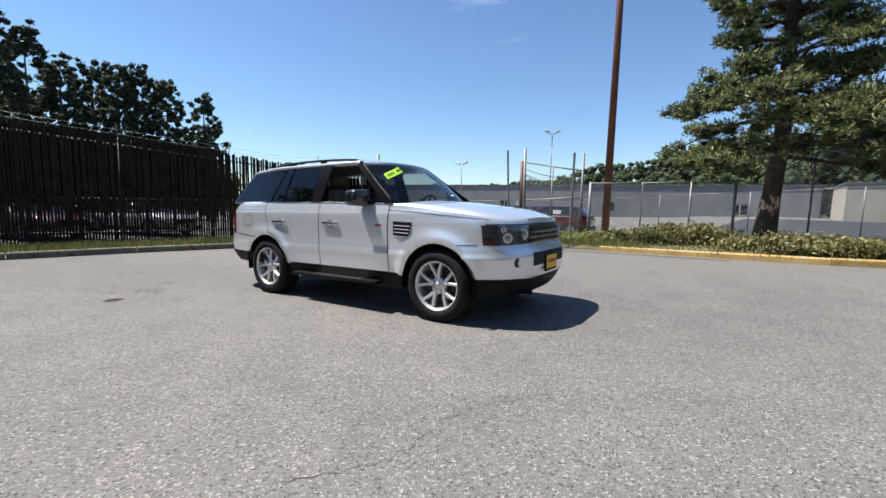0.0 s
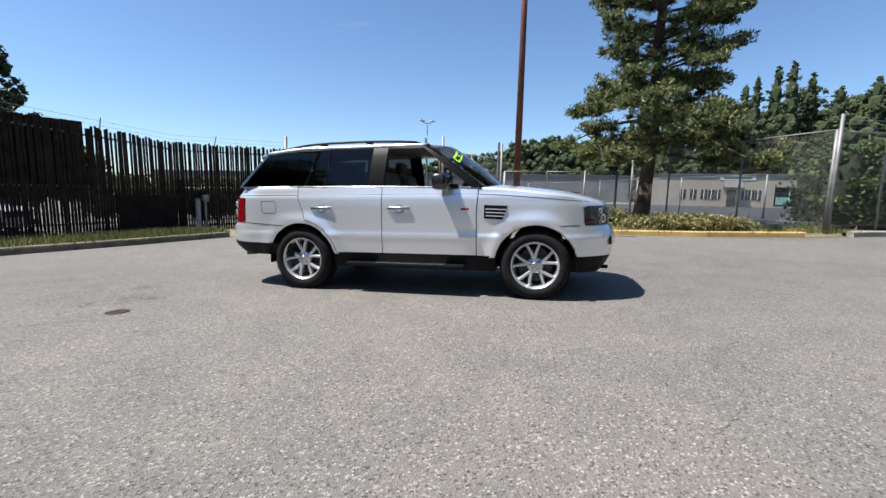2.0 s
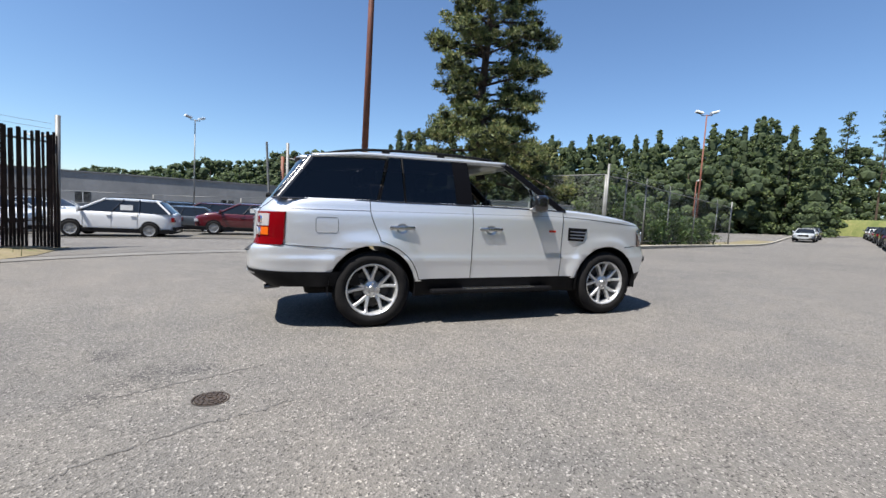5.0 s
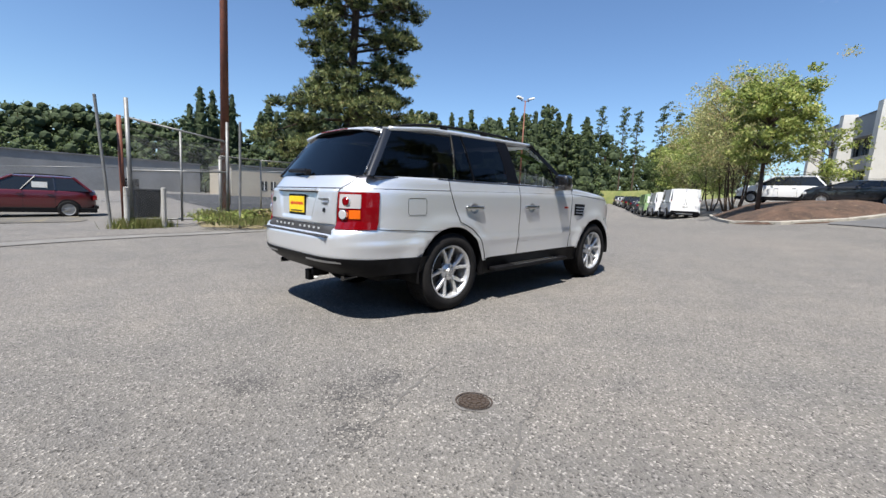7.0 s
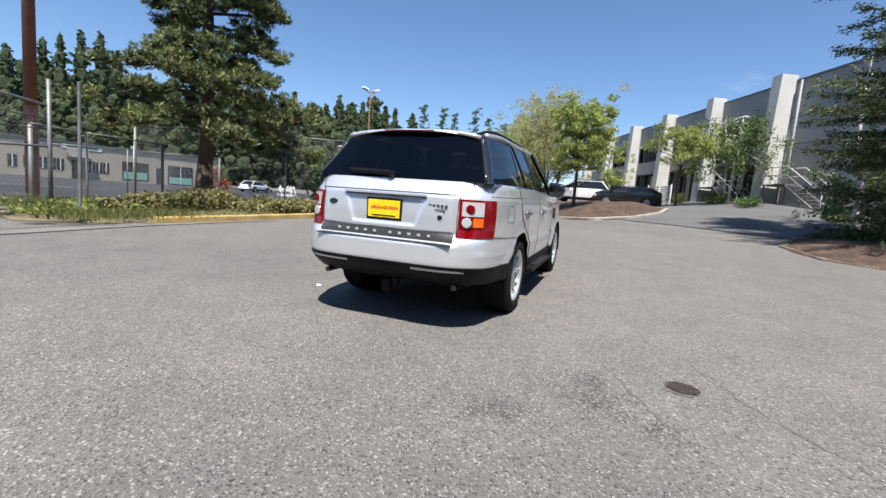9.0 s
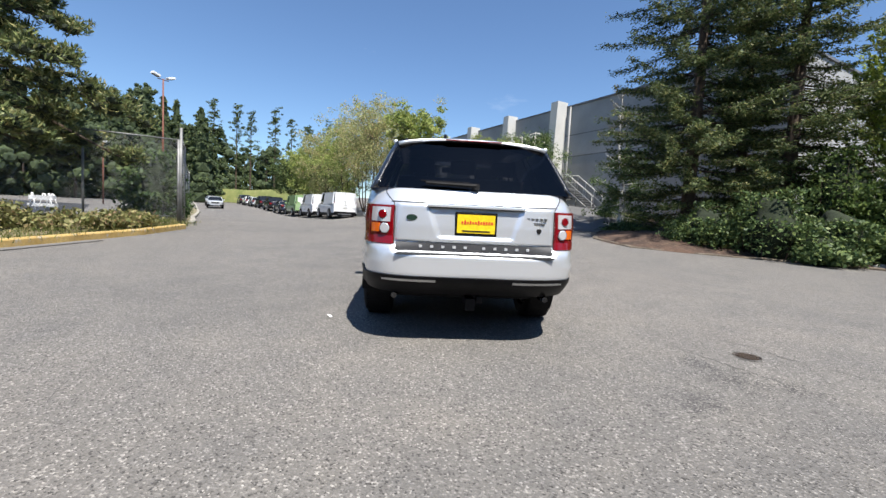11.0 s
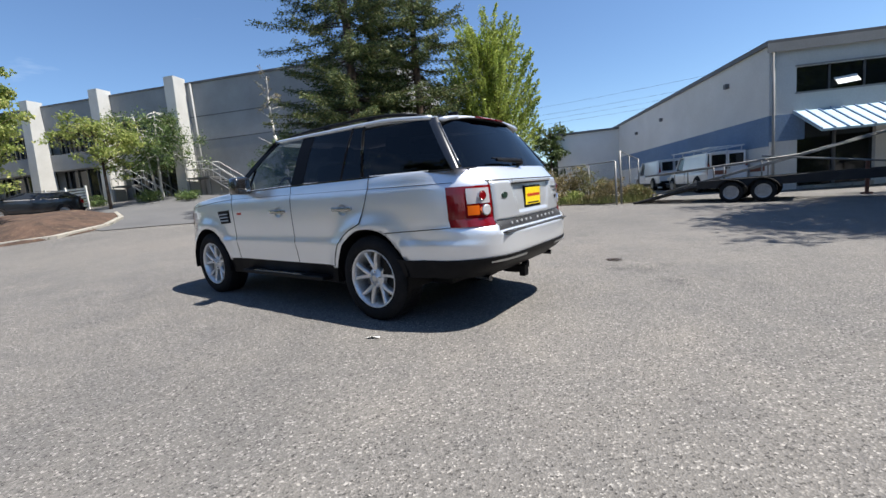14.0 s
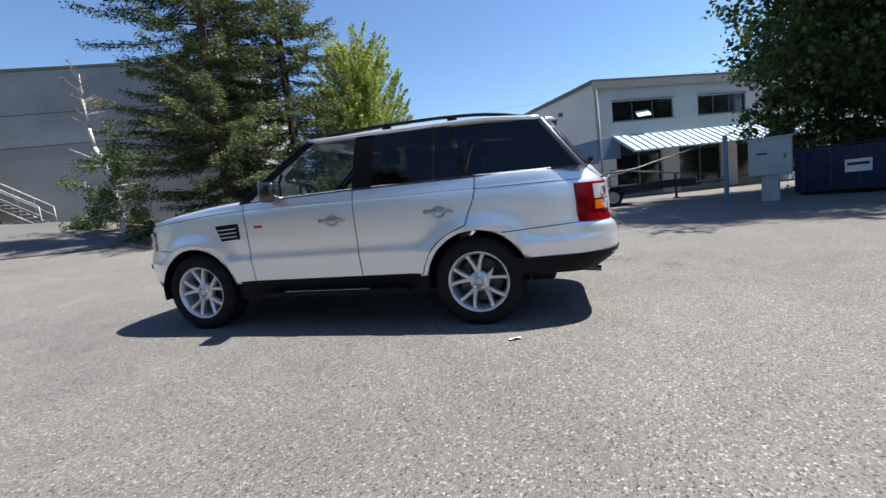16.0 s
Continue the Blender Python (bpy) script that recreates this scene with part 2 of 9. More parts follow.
M["roof_trim"] = worn("dark_roof_trim", (0.10, 0.10, 0.105), (0.16, 0.16, 0.165), 0.6, big=1, small=20, relief=0.1)
M["awning"] = worn("blue_metal_awning", (0.30, 0.44, 0.55), (0.38, 0.52, 0.62), 0.4, 0.2, big=1, small=20, relief=0.05)
M["glass_dark"] = plain("dark_window_glass", (0.012, 0.014, 0.016), 0.06, 0.0, Specular_IOR_Level=0.7)
M["white_paint"] = worn("white_paint", (0.72, 0.72, 0.70), (0.80, 0.80, 0.78), 0.45, big=2, small=25, relief=0.05)
M["poster_green"] = plain("pale_green_poster", (0.22, 0.42, 0.36), 0.4)
M["green_paint"] = plain("green_paint", (0.02, 0.12, 0.03), 0.4)


# ---- mesh helpers ----
def quick(name, verts, faces, material, parent=None, smooth_faces=False, label=""):
    me = bpy.data.meshes.new(name)
    me.from_pydata([tuple(v) for v in verts], [], [tuple(f) for f in faces])
    me.update()
    if smooth_faces:
        me.polygons.foreach_set("use_smooth", [True] * len(me.polygons))
    if material:
        me.materials.append(material)
    ob = new(name, me)
    if parent:
        ob.parent = parent
    return tagged(ob, label) if label else ob


def big_quads(name, v, material, parent=None):
    """Many loose quads: v is (n, 4, 3)."""
    n = len(v)
    me = bpy.data.meshes.new(name)
    me.vertices.add(n * 4)
    me.vertices.foreach_set("co", np.ascontiguousarray(v, dtype=np.float32).ravel())
    me.loops.add(n * 4)
    me.loops.foreach_set("vertex_index", np.arange(n * 4, dtype=np.int32))
    me.polygons.add(n)
    me.polygons.foreach_set("loop_start", np.arange(0, n * 4, 4, dtype=np.int32))
    me.polygons.foreach_set("loop_total", np.full(n, 4, dtype=np.int32))
    me.update(calc_edges=True)
    me.materials.append(material)
    ob = new(name, me)
    if parent:
        ob.parent = parent
    return ob


def part(name, bm, material, parent, label="", soft=False):
    me = bpy.data.meshes.new(name)
    bm.to_mesh(me)
    bm.free()
    if soft:
        me.polygons.foreach_set("use_smooth", [True] * len(me.polygons))
    for mm in material if isinstance(material, (list, tuple)) else [material]:
        me.materials.append(mm)
    ob = new(name, me)
    ob.parent = parent
    return tagged(ob, label) if label else ob


def thing(name, at=(0, 0, 0), turn=0, label="", category="", group="", kind=""):
    e = new(name)
    e.matrix_world = pose(*at, 0, 0, turn)
    return tagged(e, label, category, group, kind)


def box(bm, x0, x1, y0, y1, z0, z1, bevel=0.0, m=None):
    r = bmesh.ops.create_cube(bm, size=1, matrix=Matrix.LocRotScale(((x0 + x1) / 2, (y0 + y1) / 2, (z0 + z1) / 2), None, (abs(x1 - x0), abs(y1 - y0), abs(z1 - z0))))
    vs = r["verts"]
    if bevel:
        es = list({e for v in vs for e in v.link_edges})
        b = bmesh.ops.bevel(bm, geom=es, offset=bevel, segments=2, affect="EDGES", profile=0.6)
        vs = list({v for f in b["faces"] for v in f.verts} | {v for v in vs if v.is_valid})
    if m is not None:
        bmesh.ops.transform(bm, matrix=m, verts=[v for v in vs if v.is_valid])
    return vs


def rod(bm, a, b, r0, r1=None, n=8):
    """A round bar from a to b."""
    a, b = Vector(a), Vector(b)
    d = b - a
    r1 = r0 if r1 is None else r1
    m = Matrix.Translation((a + b) / 2) @ d.to_track_quat("Z", "Y").to_matrix().to_4x4()
    return bmesh.ops.create_cone(bm, cap_ends=True, segments=n, radius1=max(r0, 1e-4), radius2=max(r1, 1e-4), depth=d.length, matrix=m)["verts"]


def bar(name, a, b, r, material, parent, r1=None, n=8, label=""):
    bm = bmesh.new()
    rod(bm, a, b, r, r1, n)
    return part(name, bm, material, parent, label, soft=n > 6)


def block(name, x0, x1, y0, y1, z0, z1, material, parent, bevel=0.0, label="", m=None):
    bm = bmesh.new()
    box(bm, x0, x1, y0, y1, z0, z1, bevel, m)
    return part(name, bm, material, parent, label)


def poly_at(line, step):
    """Points along a polyline at an even step."""
    out, left = [], 0.0
    for a, b in zip(line, line[1:]):
        a, b = Vector(a), Vector(b)
        L = (b - a).length
        d = left
        while d < L:
            out.append((a + (b - a) * (d / L), (b - a).normalized()))
            d += step
        left = d - L
    return out


def smooth_line(pts, n=6):
    """A Catmull-Rom curve through plan points."""
    P = [Vector(p) for p in pts]
    P = [2 * P[0] - P[1]] + P + [2 * P[-1] - P[-2]]
    out = []
    for i in range(1, len(P) - 2):
        for k in range(n):
            t = k / n
            a, b, c, d = P[i - 1:i + 3]
            out.append(0.5 * ((2 * b) + (c - a) * t + (2 * a - 5 * b + 4 * c - d) * t * t + (3 * b - a - 3 * c + d) * t ** 3))
    return out + [P[-2]]


# ---- ground ----
def ground_sheet():
    def axis(lo, hi):
        a = np.concatenate([np.arange(-30, 42, 0.75), 42 + np.cumsum(1.0 * 1.12 ** np.arange(45)), -30 - np.cumsum(1.0 * 1.12 ** np.arange(45))])
        return np.sort(a[(a > lo) & (a < hi)])
    xs, ys = axis(-1500, 1500), axis(-1500, 1500)
    v = [(x, y, land(x, y)) for x in xs for y in ys]
    n = len(ys)
    f = [(i * n + j, (i + 1) * n + j, (i + 1) * n + j + 1, i * n + j + 1) for i in range(len(xs) - 1) for j in range(n - 1)]
    return tagged(quick("ground", v, f, M["asphalt"], smooth_faces=True), "weathered grey asphalt paving with pale stone chips", "ground", kind="structure")


ground = ground_sheet()


def sheet(name, outline, lift, material, label, category="ground", inner=6, hump=0.0):
    """A patch of ground over an outline in the plan, following the land; hump raises its middle."""
    bm = bmesh.new()
    vs = [bm.verts.new((p[0], p[1], 0)) for p in outline]
    bm.faces.new(vs)
    bmesh.ops.triangulate(bm, faces=bm.faces[:])
    for _ in range(inner):
        long = [e for e in bm.edges if e.calc_length() > 0.9]
        if not long:
            break
        bmesh.ops.subdivide_edges(bm, edges=long, cuts=1)
        bmesh.ops.triangulate(bm, faces=[f for f in bm.faces if len(f.verts) > 3])
    edge = {v for e in bm.edges if e.is_boundary for v in e.verts}
    rim = [v.co.copy() for v in edge]
    for v in bm.verts:
        d = min((v.co.xy - r.xy).length for r in rim) if hump else 0
        v.co.z = land(v.co.x, v.co.y) + lift * (smooth((d + 0.06) / 0.3) if hump else 1) + hump * smooth(d / 2.2) + (0.03 * noise.noise(v.co * 0.9) * smooth(d / 0.5) if hump else 0)
    bmesh.ops.recalc_face_normals(bm, faces=bm.faces[:])
    for f in bm.faces:
        if f.normal.z < 0:
            f.normal_flip()
    me = bpy.data.meshes.new(name)
    bm.to_mesh(me)
    bm.free()
    me.polygons.foreach_set("use_smooth", [True] * len(me.polygons))
    me.materials.append(material)
    return tagged(new(name, me), label, category, kind="structure")


def kerb(name, line, material, label, height=0.15, width=0.18, jog=0.01):
    """A row of kerb stones, each a piece of its own with an open joint."""
    root = thing(name, label=label, category="kerb", kind="structure")
    rng = random.Random(len(line))
    pts = poly_at(line, 2.4)
    for (a, d), (b, _) in zip(pts, pts[1:]):
        w = (b - a).normalized()
        nn = Vector((-w.y, w.x))
        bm = bmesh.new()
        verts = []
        for i in range(5):
            p = a + (b - a) * (i / 4) + w * (0.006 if i == 0 else (-0.006 if i == 4 else 0))
            z = land(p.x, p.y) + rng.uniform(-jog, jog) * 0.3
            ring = []
            for o, h in ((0, -0.1), (0, height - 0.03), (0.012, height - 0.008), (0.035, height), (width, height), (width, -0.1)):
                q = p + nn * o
                ring.append(bm.verts.new((q.x, q.y, z + h)))
            verts.append(ring)
        for r0, r1 in zip(verts, verts[1:]):
            for k in range(6):
                bm.faces.new((r0[k], r0[(k + 1) % 6], r1[(k + 1) % 6], r1[k]))
        bm.faces.new(verts[0][::-1])
        bm.faces.new(verts[-1])
        bmesh.ops.recalc_face_normals(bm, faces=bm.faces[:])
        part("kerb_stone", bm, material, root)
    return root

# ---- kerbs, gutters and verges ----
KERB_LEFT = smooth_line([(-10.5, -9.0), (-9.8, -4.5), (-9.5, -1.5), (-8.95, 0.6), (-8.2, 2.5), (-7.75, 3.8), (-7.4, 5.0)])
KERB_YELLOW = smooth_line([(0.9, 7.8), (2.2, 7.62), (3.9, 7.44), (5.4, 7.33), (6.9, 7.38), (8.2, 7.58), (9.3, 7.92)])
KERB_GREY = smooth_line([(9.35, 7.94), (10.6, 8.5), (12.7, 9.5), (15.8, 11.1), (19.7, 12.9), (24.4, 15.1), (28.9, 17.2), (45, 25.0), (80, 43)])
kerb("kerb_left", KERB_LEFT, M["kerb_dirty"], "dirty grey concrete kerb along a grass verge")
kerb_yellow = kerb("kerb_yellow", KERB_YELLOW, M["kerb_yellow"], "faded yellow painted concrete kerb before a weedy verge")
kerb_grey = kerb("kerb_road", KERB_GREY, M["kerb_grey"], "grey concrete kerb along a chain-link fence")

GUTTER = smooth_line([(-7.45, 4.8), (-6.6, 5.6), (-5.6, 6.3), (-4.4, 6.9), (-2.9, 7.25), (-1.6, 7.3), (-0.3, 7.4), (0.9, 7.42), (2.2, 7.3), (3.9, 7.14)])


def ribbon(name, line, width, lift, material, label):
    v, f = [], []
    for i, p in enumerate(line):
        a, b = line[max(0, i - 1)], line[min(len(line) - 1, i + 1)]
        w = (b - a).normalized()
        n = Vector((-w.y, w.x))
        for o in (0, width):
            q = p + n * o
            v.append((q.x, q.y, land(q.x, q.y) + lift))
        if i:
            f.append((2 * i - 2, 2 * i, 2 * i + 1, 2 * i - 1))
    return tagged(quick(name, v, f, material), label, "gutter", kind="structure")


M["crack_dark"] = worn("joint_dirt", (0.035, 0.033, 0.03), (0.075, 0.07, 0.062), 0.95, big=3, small=40)
M["gutter"] = worn("gutter_concrete", (0.135, 0.13, 0.123), (0.20, 0.193, 0.182), 0.9, big=1.6, small=50, c3=(0.10, 0.095, 0.09))
ribbon("gutter", GUTTER, 0.70, 0.006, M["gutter"], "worn concrete gutter across the lot entrance")
for off in (-0.03, 0.68):
    ribbon("gutter_line", [p + Vector((-0.35, 0.94)) * off for p in GUTTER], 0.055, 0.012, M["crack_dark"], "dark dirty joint along the concrete gutter")

SLAT_LINE = [Vector(p) for p in ((-16.6, -13.0), (-12.4, -1.4), (-9.9, 5.75), (-7.75, 8.35))]
sheet("verge_left", [p + Vector((-0.16, 0.03)) for p in KERB_LEFT] + [Vector((-7.3, 6.4)), Vector((-7.6, 8.6)), Vector((-10.6, 6.6)), Vector((-13.2, -1.2)), Vector((-17.3, -13))],
                   0.10, M["soil"], "dry grassy verge below a dark slatted fence", hump=0.04)
VERGE_R = [p + Vector((0.02, 0.15)) for p in KERB_YELLOW] + [Vector((9.6, 8.5)), Vector((8.0, 10.6)), Vector((6.0, 12.2)), Vector((2.0, 12.4)), Vector((-0.6, 11.2)), Vector((-0.9, 9.4)), Vector((0.2, 8.2))]
sheet("verge_right", VERGE_R, 0.11, M["soil"], "dry weedy verge with straw-coloured grass behind the kerb", hump=0.33)
sheet("verge_road", [p + Vector((-0.08, 0.14)) for p in KERB_GREY[:-6]] + [p + Vector((-0.9, 2.6)) for p in KERB_GREY[:-6]][::-1],
                   0.12, M["soil"], "narrow strip of dry soil along the fence")
ISLAND = smooth_line([(34, 4.7), (28.0, 4.4), (24.3, 3.5), (20.4, 2.2), (17.6, 1.0), (16.6, -0.5), (17.2, -2.2), (19.4, -3.8), (22.0, -4.6), (23.4, -3.6)])
kerb("kerb_island", [Vector(p) for p in ISLAND], M["kerb_grey"], "pale concrete kerb round a planted island", 0.14)
sheet("island_bed", [p + Vector((0.12, 0.0)) for p in ISLAND] + [Vector((30, -0.6))], 0.10, M["mulch"], "planting island covered in dark bark mulch", hump=0.52)
M["kerb_old"] = worn("soiled_kerb", (0.07, 0.055, 0.042), (0.17, 0.135, 0.10), 0.95, big=2.4, small=30, relief=0.8, c3=(0.24, 0.21, 0.17))
FIR_BED = smooth_line([(1.2, -13.4), (3.6, -12.2), (5.6, -10.0), (6.6, -7.4), (8.4, -6.2), (11.5, -6.9), (14.5, -9.3), (17.5, -11.8)])
kerb("kerb_fir_bed", [Vector(p) for p in FIR_BED][::-1], M["kerb_old"], "low broken kerb covered in soil round the fir bed", 0.05, jog=0.06)
sheet("fir_bed", [p + Vector((0.1, -0.14)) for p in FIR_BED] + [Vector((18.5, -14)), Vector((12, -17)), Vector((5, -18)), Vector((1, -16))], 0.07, M["mulch"], "shaded bed of needles and soil below fir trees", hump=0.25)
sheet("weed_bed", [Vector(p) for p in ((1.1, -13.5), (-0.3, -13.1), (-0.9, -13.6), (-1.2, -16.5), (1.0, -16.2))], 0.05, M["soil"], "dry weedy soil beside a fence", hump=0.1)


# ---- manhole, litter, cracks ----
def manhole():
    root = thing("manhole_cover", (-2.565, -2.285, land(-2.565, -2.285)), 20, "round rusty cast-iron manhole cover set in asphalt", "manhole")
    iron = worn("rusty_iron", (0.045, 0.036, 0.03), (0.09, 0.065, 0.05), 0.7, 0.4, big=8, small=60, relief=0.3)
    bm = bmesh.new()
    for r0, r1, z in ((0.0, 0.19, 0.004), (0.205, 0.225, 0.008)):
        ring0 = [bm.verts.new((r0 * math.cos(a * math.tau / 40), r0 * math.sin(a * math.tau / 40), z)) for a in range(40)] if r0 else None
        ring1 = [bm.verts.new((r1 * math.cos(a * math.tau / 40), r1 * math.sin(a * math.tau / 40), z)) for a in range(40)]
        if ring0:
            for i in range(40):
                bm.faces.new((ring0[i], ring1[i], ring1[(i + 1) % 40], ring0[(i + 1) % 40]))
        else:
            bm.faces.new(ring1)
    part("cover_plate", bm, iron, root)
    bm = bmesh.new()
    for r in (0.06, 0.115, 0.165):
        n = 6 if r < 0.1 else (10 if r < 0.15 else 16)
        for i in range(n):
            a0 = (i + 0.12) * math.tau / n
            a1 = (i + 0.88) * math.tau / n
            pts = [(rr * math.cos(a), rr * math.sin(a)) for rr, a in ((r - 0.016, a0), (r + 0.016, a0), (r + 0.016, (a0 + a1) / 2), (r + 0.016, a1), (r - 0.016, a1))]
            lo = [bm.verts.new((x, y, 0.004)) for x, y in pts]
            hi = [bm.verts.new((x, y, 0.011)) for x, y in pts]
            bm.faces.new(hi)
            for k in range(5):
                bm.faces.new((lo[k], lo[(k + 1) % 5], hi[(k + 1) % 5], hi[k]))
    part("raised_pattern", bm, plain("worn_iron", (0.13, 0.10, 0.08), 0.5, 0.6), root, "worn raised blocks")
    m, nt, b = mat_new("sealed_asphalt")
    n = tex(nt, "Noise", 30, 5, "World")
    nt.links.new(ramp(nt, n.outputs[0], [(0.3, (0.10, 0.095, 0.09)), (0.7, (0.17, 0.16, 0.15))]), b.inputs["Base Color"])
    b.inputs["Roughness"].default_value = 0.9
    bm = bmesh.new()
    outer = [bm.verts.new(((0.26 + 0.015 * math.sin(5 * a)) * math.cos(a), (0.26 + 0.015 * math.cos(3 * a)) * math.sin(a), 0.003)) for a in [i * math.tau / 48 for i in range(48)]]
    inner = [bm.verts.new((0.222 * math.cos(a), 0.222 * math.sin(a), 0.003)) for a in [i * math.tau / 48 for i in range(48)]]
    for i in range(48):
        bm.faces.new((inner[i], outer[i], outer[(i + 1) % 48], inner[(i + 1) % 48]))
    part("collar", bm, m, root, "dark asphalt collar")
    return root


_cover = manhole()
_cover.scale = (0.45, 0.45, 0.8)


def crack(pts, width, seed):
    rng = random.Random(seed)
    P = smooth_line(pts, 14)
    v, f = [], []
    for i, p in enumerate(P):
        a, b = P[max(0, i - 1)], P[min(len(P) - 1, i + 1)]
        w = (b - a).normalized()
        n = Vector((-w.y, w.x))
        j = rng.uniform(-0.02, 0.02)
        hw = 0.45 * width * rng.uniform(0.1, 1.0) * (1 if 0 < i < len(P) - 1 else 0.1)
        for o in (j - hw, j + hw):
            q = p + n * o
            v.append((q.x, q.y, land(q.x, q.y) + 0.003))
        if i:
            f.append((2 * i - 2, 2 * i, 2 * i + 1, 2 * i - 1))
    return tagged(quick("asphalt_crack", v, f, M["crack"]), "thin dark crack in the asphalt", "crack", kind="structure")


M["crack"] = plain("crack_dirt", (0.11, 0.105, 0.10), 0.95)
crack([(-3.10, -2.13), (-2.9, -2.03), (-2.6, -1.9), (-2.3, -1.76)], 0.026, 2)
crack([(-3.05, -2.92), (-2.87, -2.79), (-2.57, -2.61), (-2.34, -2.53), (-2.09, -2.40)], 0.020, 3)
crack([(-2.3, -1.76), (-2.2, -2.1), (-2.09, -2.40)], 0.008, 4)
crack([(-2.3, -1.76), (-1.9, -1.5), (-1.5, -1.1)], 0.006, 5)
crack([(-3.05, -2.92), (-3.4, -3.2), (-3.6, -3.5)], 0.010, 7)
crack([(2.2, -3.4), (2.5, -3.0), (2.55, -2.4), (2.9, -1.9)], 0.008, 6)
crack([(14.2, -2.6), (15.0, -2.7), (15.9, -3.1)], 0.03, 8)
paper = quick("paper_scrap", [(-0.045, -0.02, 0.006), (0.05, -0.025, 0.004), (0.055, 0.02, 0.012), (0.0, 0.026, 0.02), (-0.05, 0.02, 0.006)], [(0, 1, 2, 3, 4)], M["white_paint"])
paper.matrix_world = pose(-1.69, 1.25, land(-1.69, 1.25), 0, 0, 30)
tagged(paper, "small white scrap of paper lying on asphalt", "litter")


# ---- slatted fence ----
def slat_rise(p):
    """How much taller the slats stand, further from the gate."""
    return max(0.0, min(0.65, 0.10 * (5.6 - p.y)))


def slat_fence():
    root = thing("slatted_fence", label="tall fence of dark weathered vertical wooden slats", category="fence")
    rng = random.Random(4)
    bm = bmesh.new()
    box(bm, -0.029, 0.029, -0.007, 0.007, 0, 1, 0.0)
    for vv in bm.verts:
        if vv.co.z > 0.5 and vv.co.x > 0:
            vv.co.z += 0.004
    me = bpy.data.meshes.new("slat")
    bm.to_mesh(me)
    bm.free()
    me.materials.append(M["slat"])
    for p, d in poly_at(SLAT_LINE[1:], 0.072) + poly_at(SLAT_LINE[:2], 0.088):
        if rng.random() < 0.008:
            continue
        o = new("slat", me)
        z = land(p.x, p.y) + 0.03
        o.parent = root
        n = Vector((-d.y, d.x))
        off = 0.055
        o.matrix_local = pose(p.x - n.x * off, p.y - n.y * off, z, rng.uniform(-0.4, 0.4), rng.uniform(-0.5, 0.5), math.degrees(math.atan2(d.y, d.x)) + rng.uniform(-2, 2)) @ Matrix.Diagonal((rng.uniform(0.92, 1.06), 1, 2.80 + slat_rise(p) + rng.uniform(-0.045, 0.05), 1))
    for a, b in zip(SLAT_LINE, SLAT_LINE[1:]):
        za, zb = land(a.x, a.y), land(b.x, b.y)
        for h, k in ((0.45, 0), (1.45, 0), (2.62, 1)):
            bar("rail", (a.x, a.y, za + h + k * slat_rise(a)), (b.x, b.y, zb + h + k * slat_rise(b)), 0.028, M["steel"], root)
        for h in (2.95, 3.08):
            bar("barbed_wire", (a.x - 0.1, a.y, za + h + slat_rise(a)), (b.x - 0.1, b.y, zb + h + slat_rise(b)), 0.004, M["wire"], root, n=4)
    for p, d in poly_at(SLAT_LINE, 3.0):
        z, up = land(p.x, p.y), slat_rise(p)
        bar("post", (p.x, p.y, z), (p.x, p.y, z + 2.8 + up), 0.04, M["steel"], root)
        bar("barb_arm", (p.x, p.y, z + 2.75 + up), (p.x + 0.22, p.y - 0.12, z + 3.12 + up), 0.014, M["steel"], root)
    w = Vector((2.5, 7.15, 0)).normalized()
    for u, L, z0, z1 in ((0.0, 1.56, 0.06, 1.22), (2.05, 0.42, 0.38, 1.36), (1.62, 0.22, 0.1, 1.7)):
        o = Vector((-10.42, 4.17, land(-10.4, 4.2))) + w * u
        m = Matrix.Translation(o) @ pose(0, 0, 0, 0, 0, math.degrees(math.atan2(w.y, w.x)))
        block("backing_board", 0, L, -0.105, -0.08, z0, z1, M["slat"], root, 0.004, "dark stained board fixed across the slats", m)
    # dark panels added behind the upper half, closing the slat gaps
    for (a, b), u1 in zip(zip(SLAT_LINE, SLAT_LINE[1:]), (1.0, 0.70)):
        run = (b - a).length * u1
        d = (b - a).normalized()
        n = int(run / 1.8)
        for k in range(n):
            p = a + d * (run * k / n)
            m = Matrix.Translation((p.x - d.y * 0.06, p.y + d.x * 0.06, land(p.x, p.y))) @ pose(0, 0, 0, 0, 0, math.degrees(math.atan2(d.y, d.x)))
            block("dark_panel", 0, run / n + 0.004, -0.01, 0.01, 1.42 + 0.03 * rng.random(), 2.70 + slat_rise(p) + 0.03 * rng.random(), M["slat"], root, 0, "dark brown panel added behind the slats", m)
    p = SLAT_LINE[-1]
    z = land(p.x, p.y)
    bar("end_post", (p.x, p.y, z), (p.x + 0.03, p.y, z + 3.3), 0.055, M["steel"], root, n=12)


slat_fence()


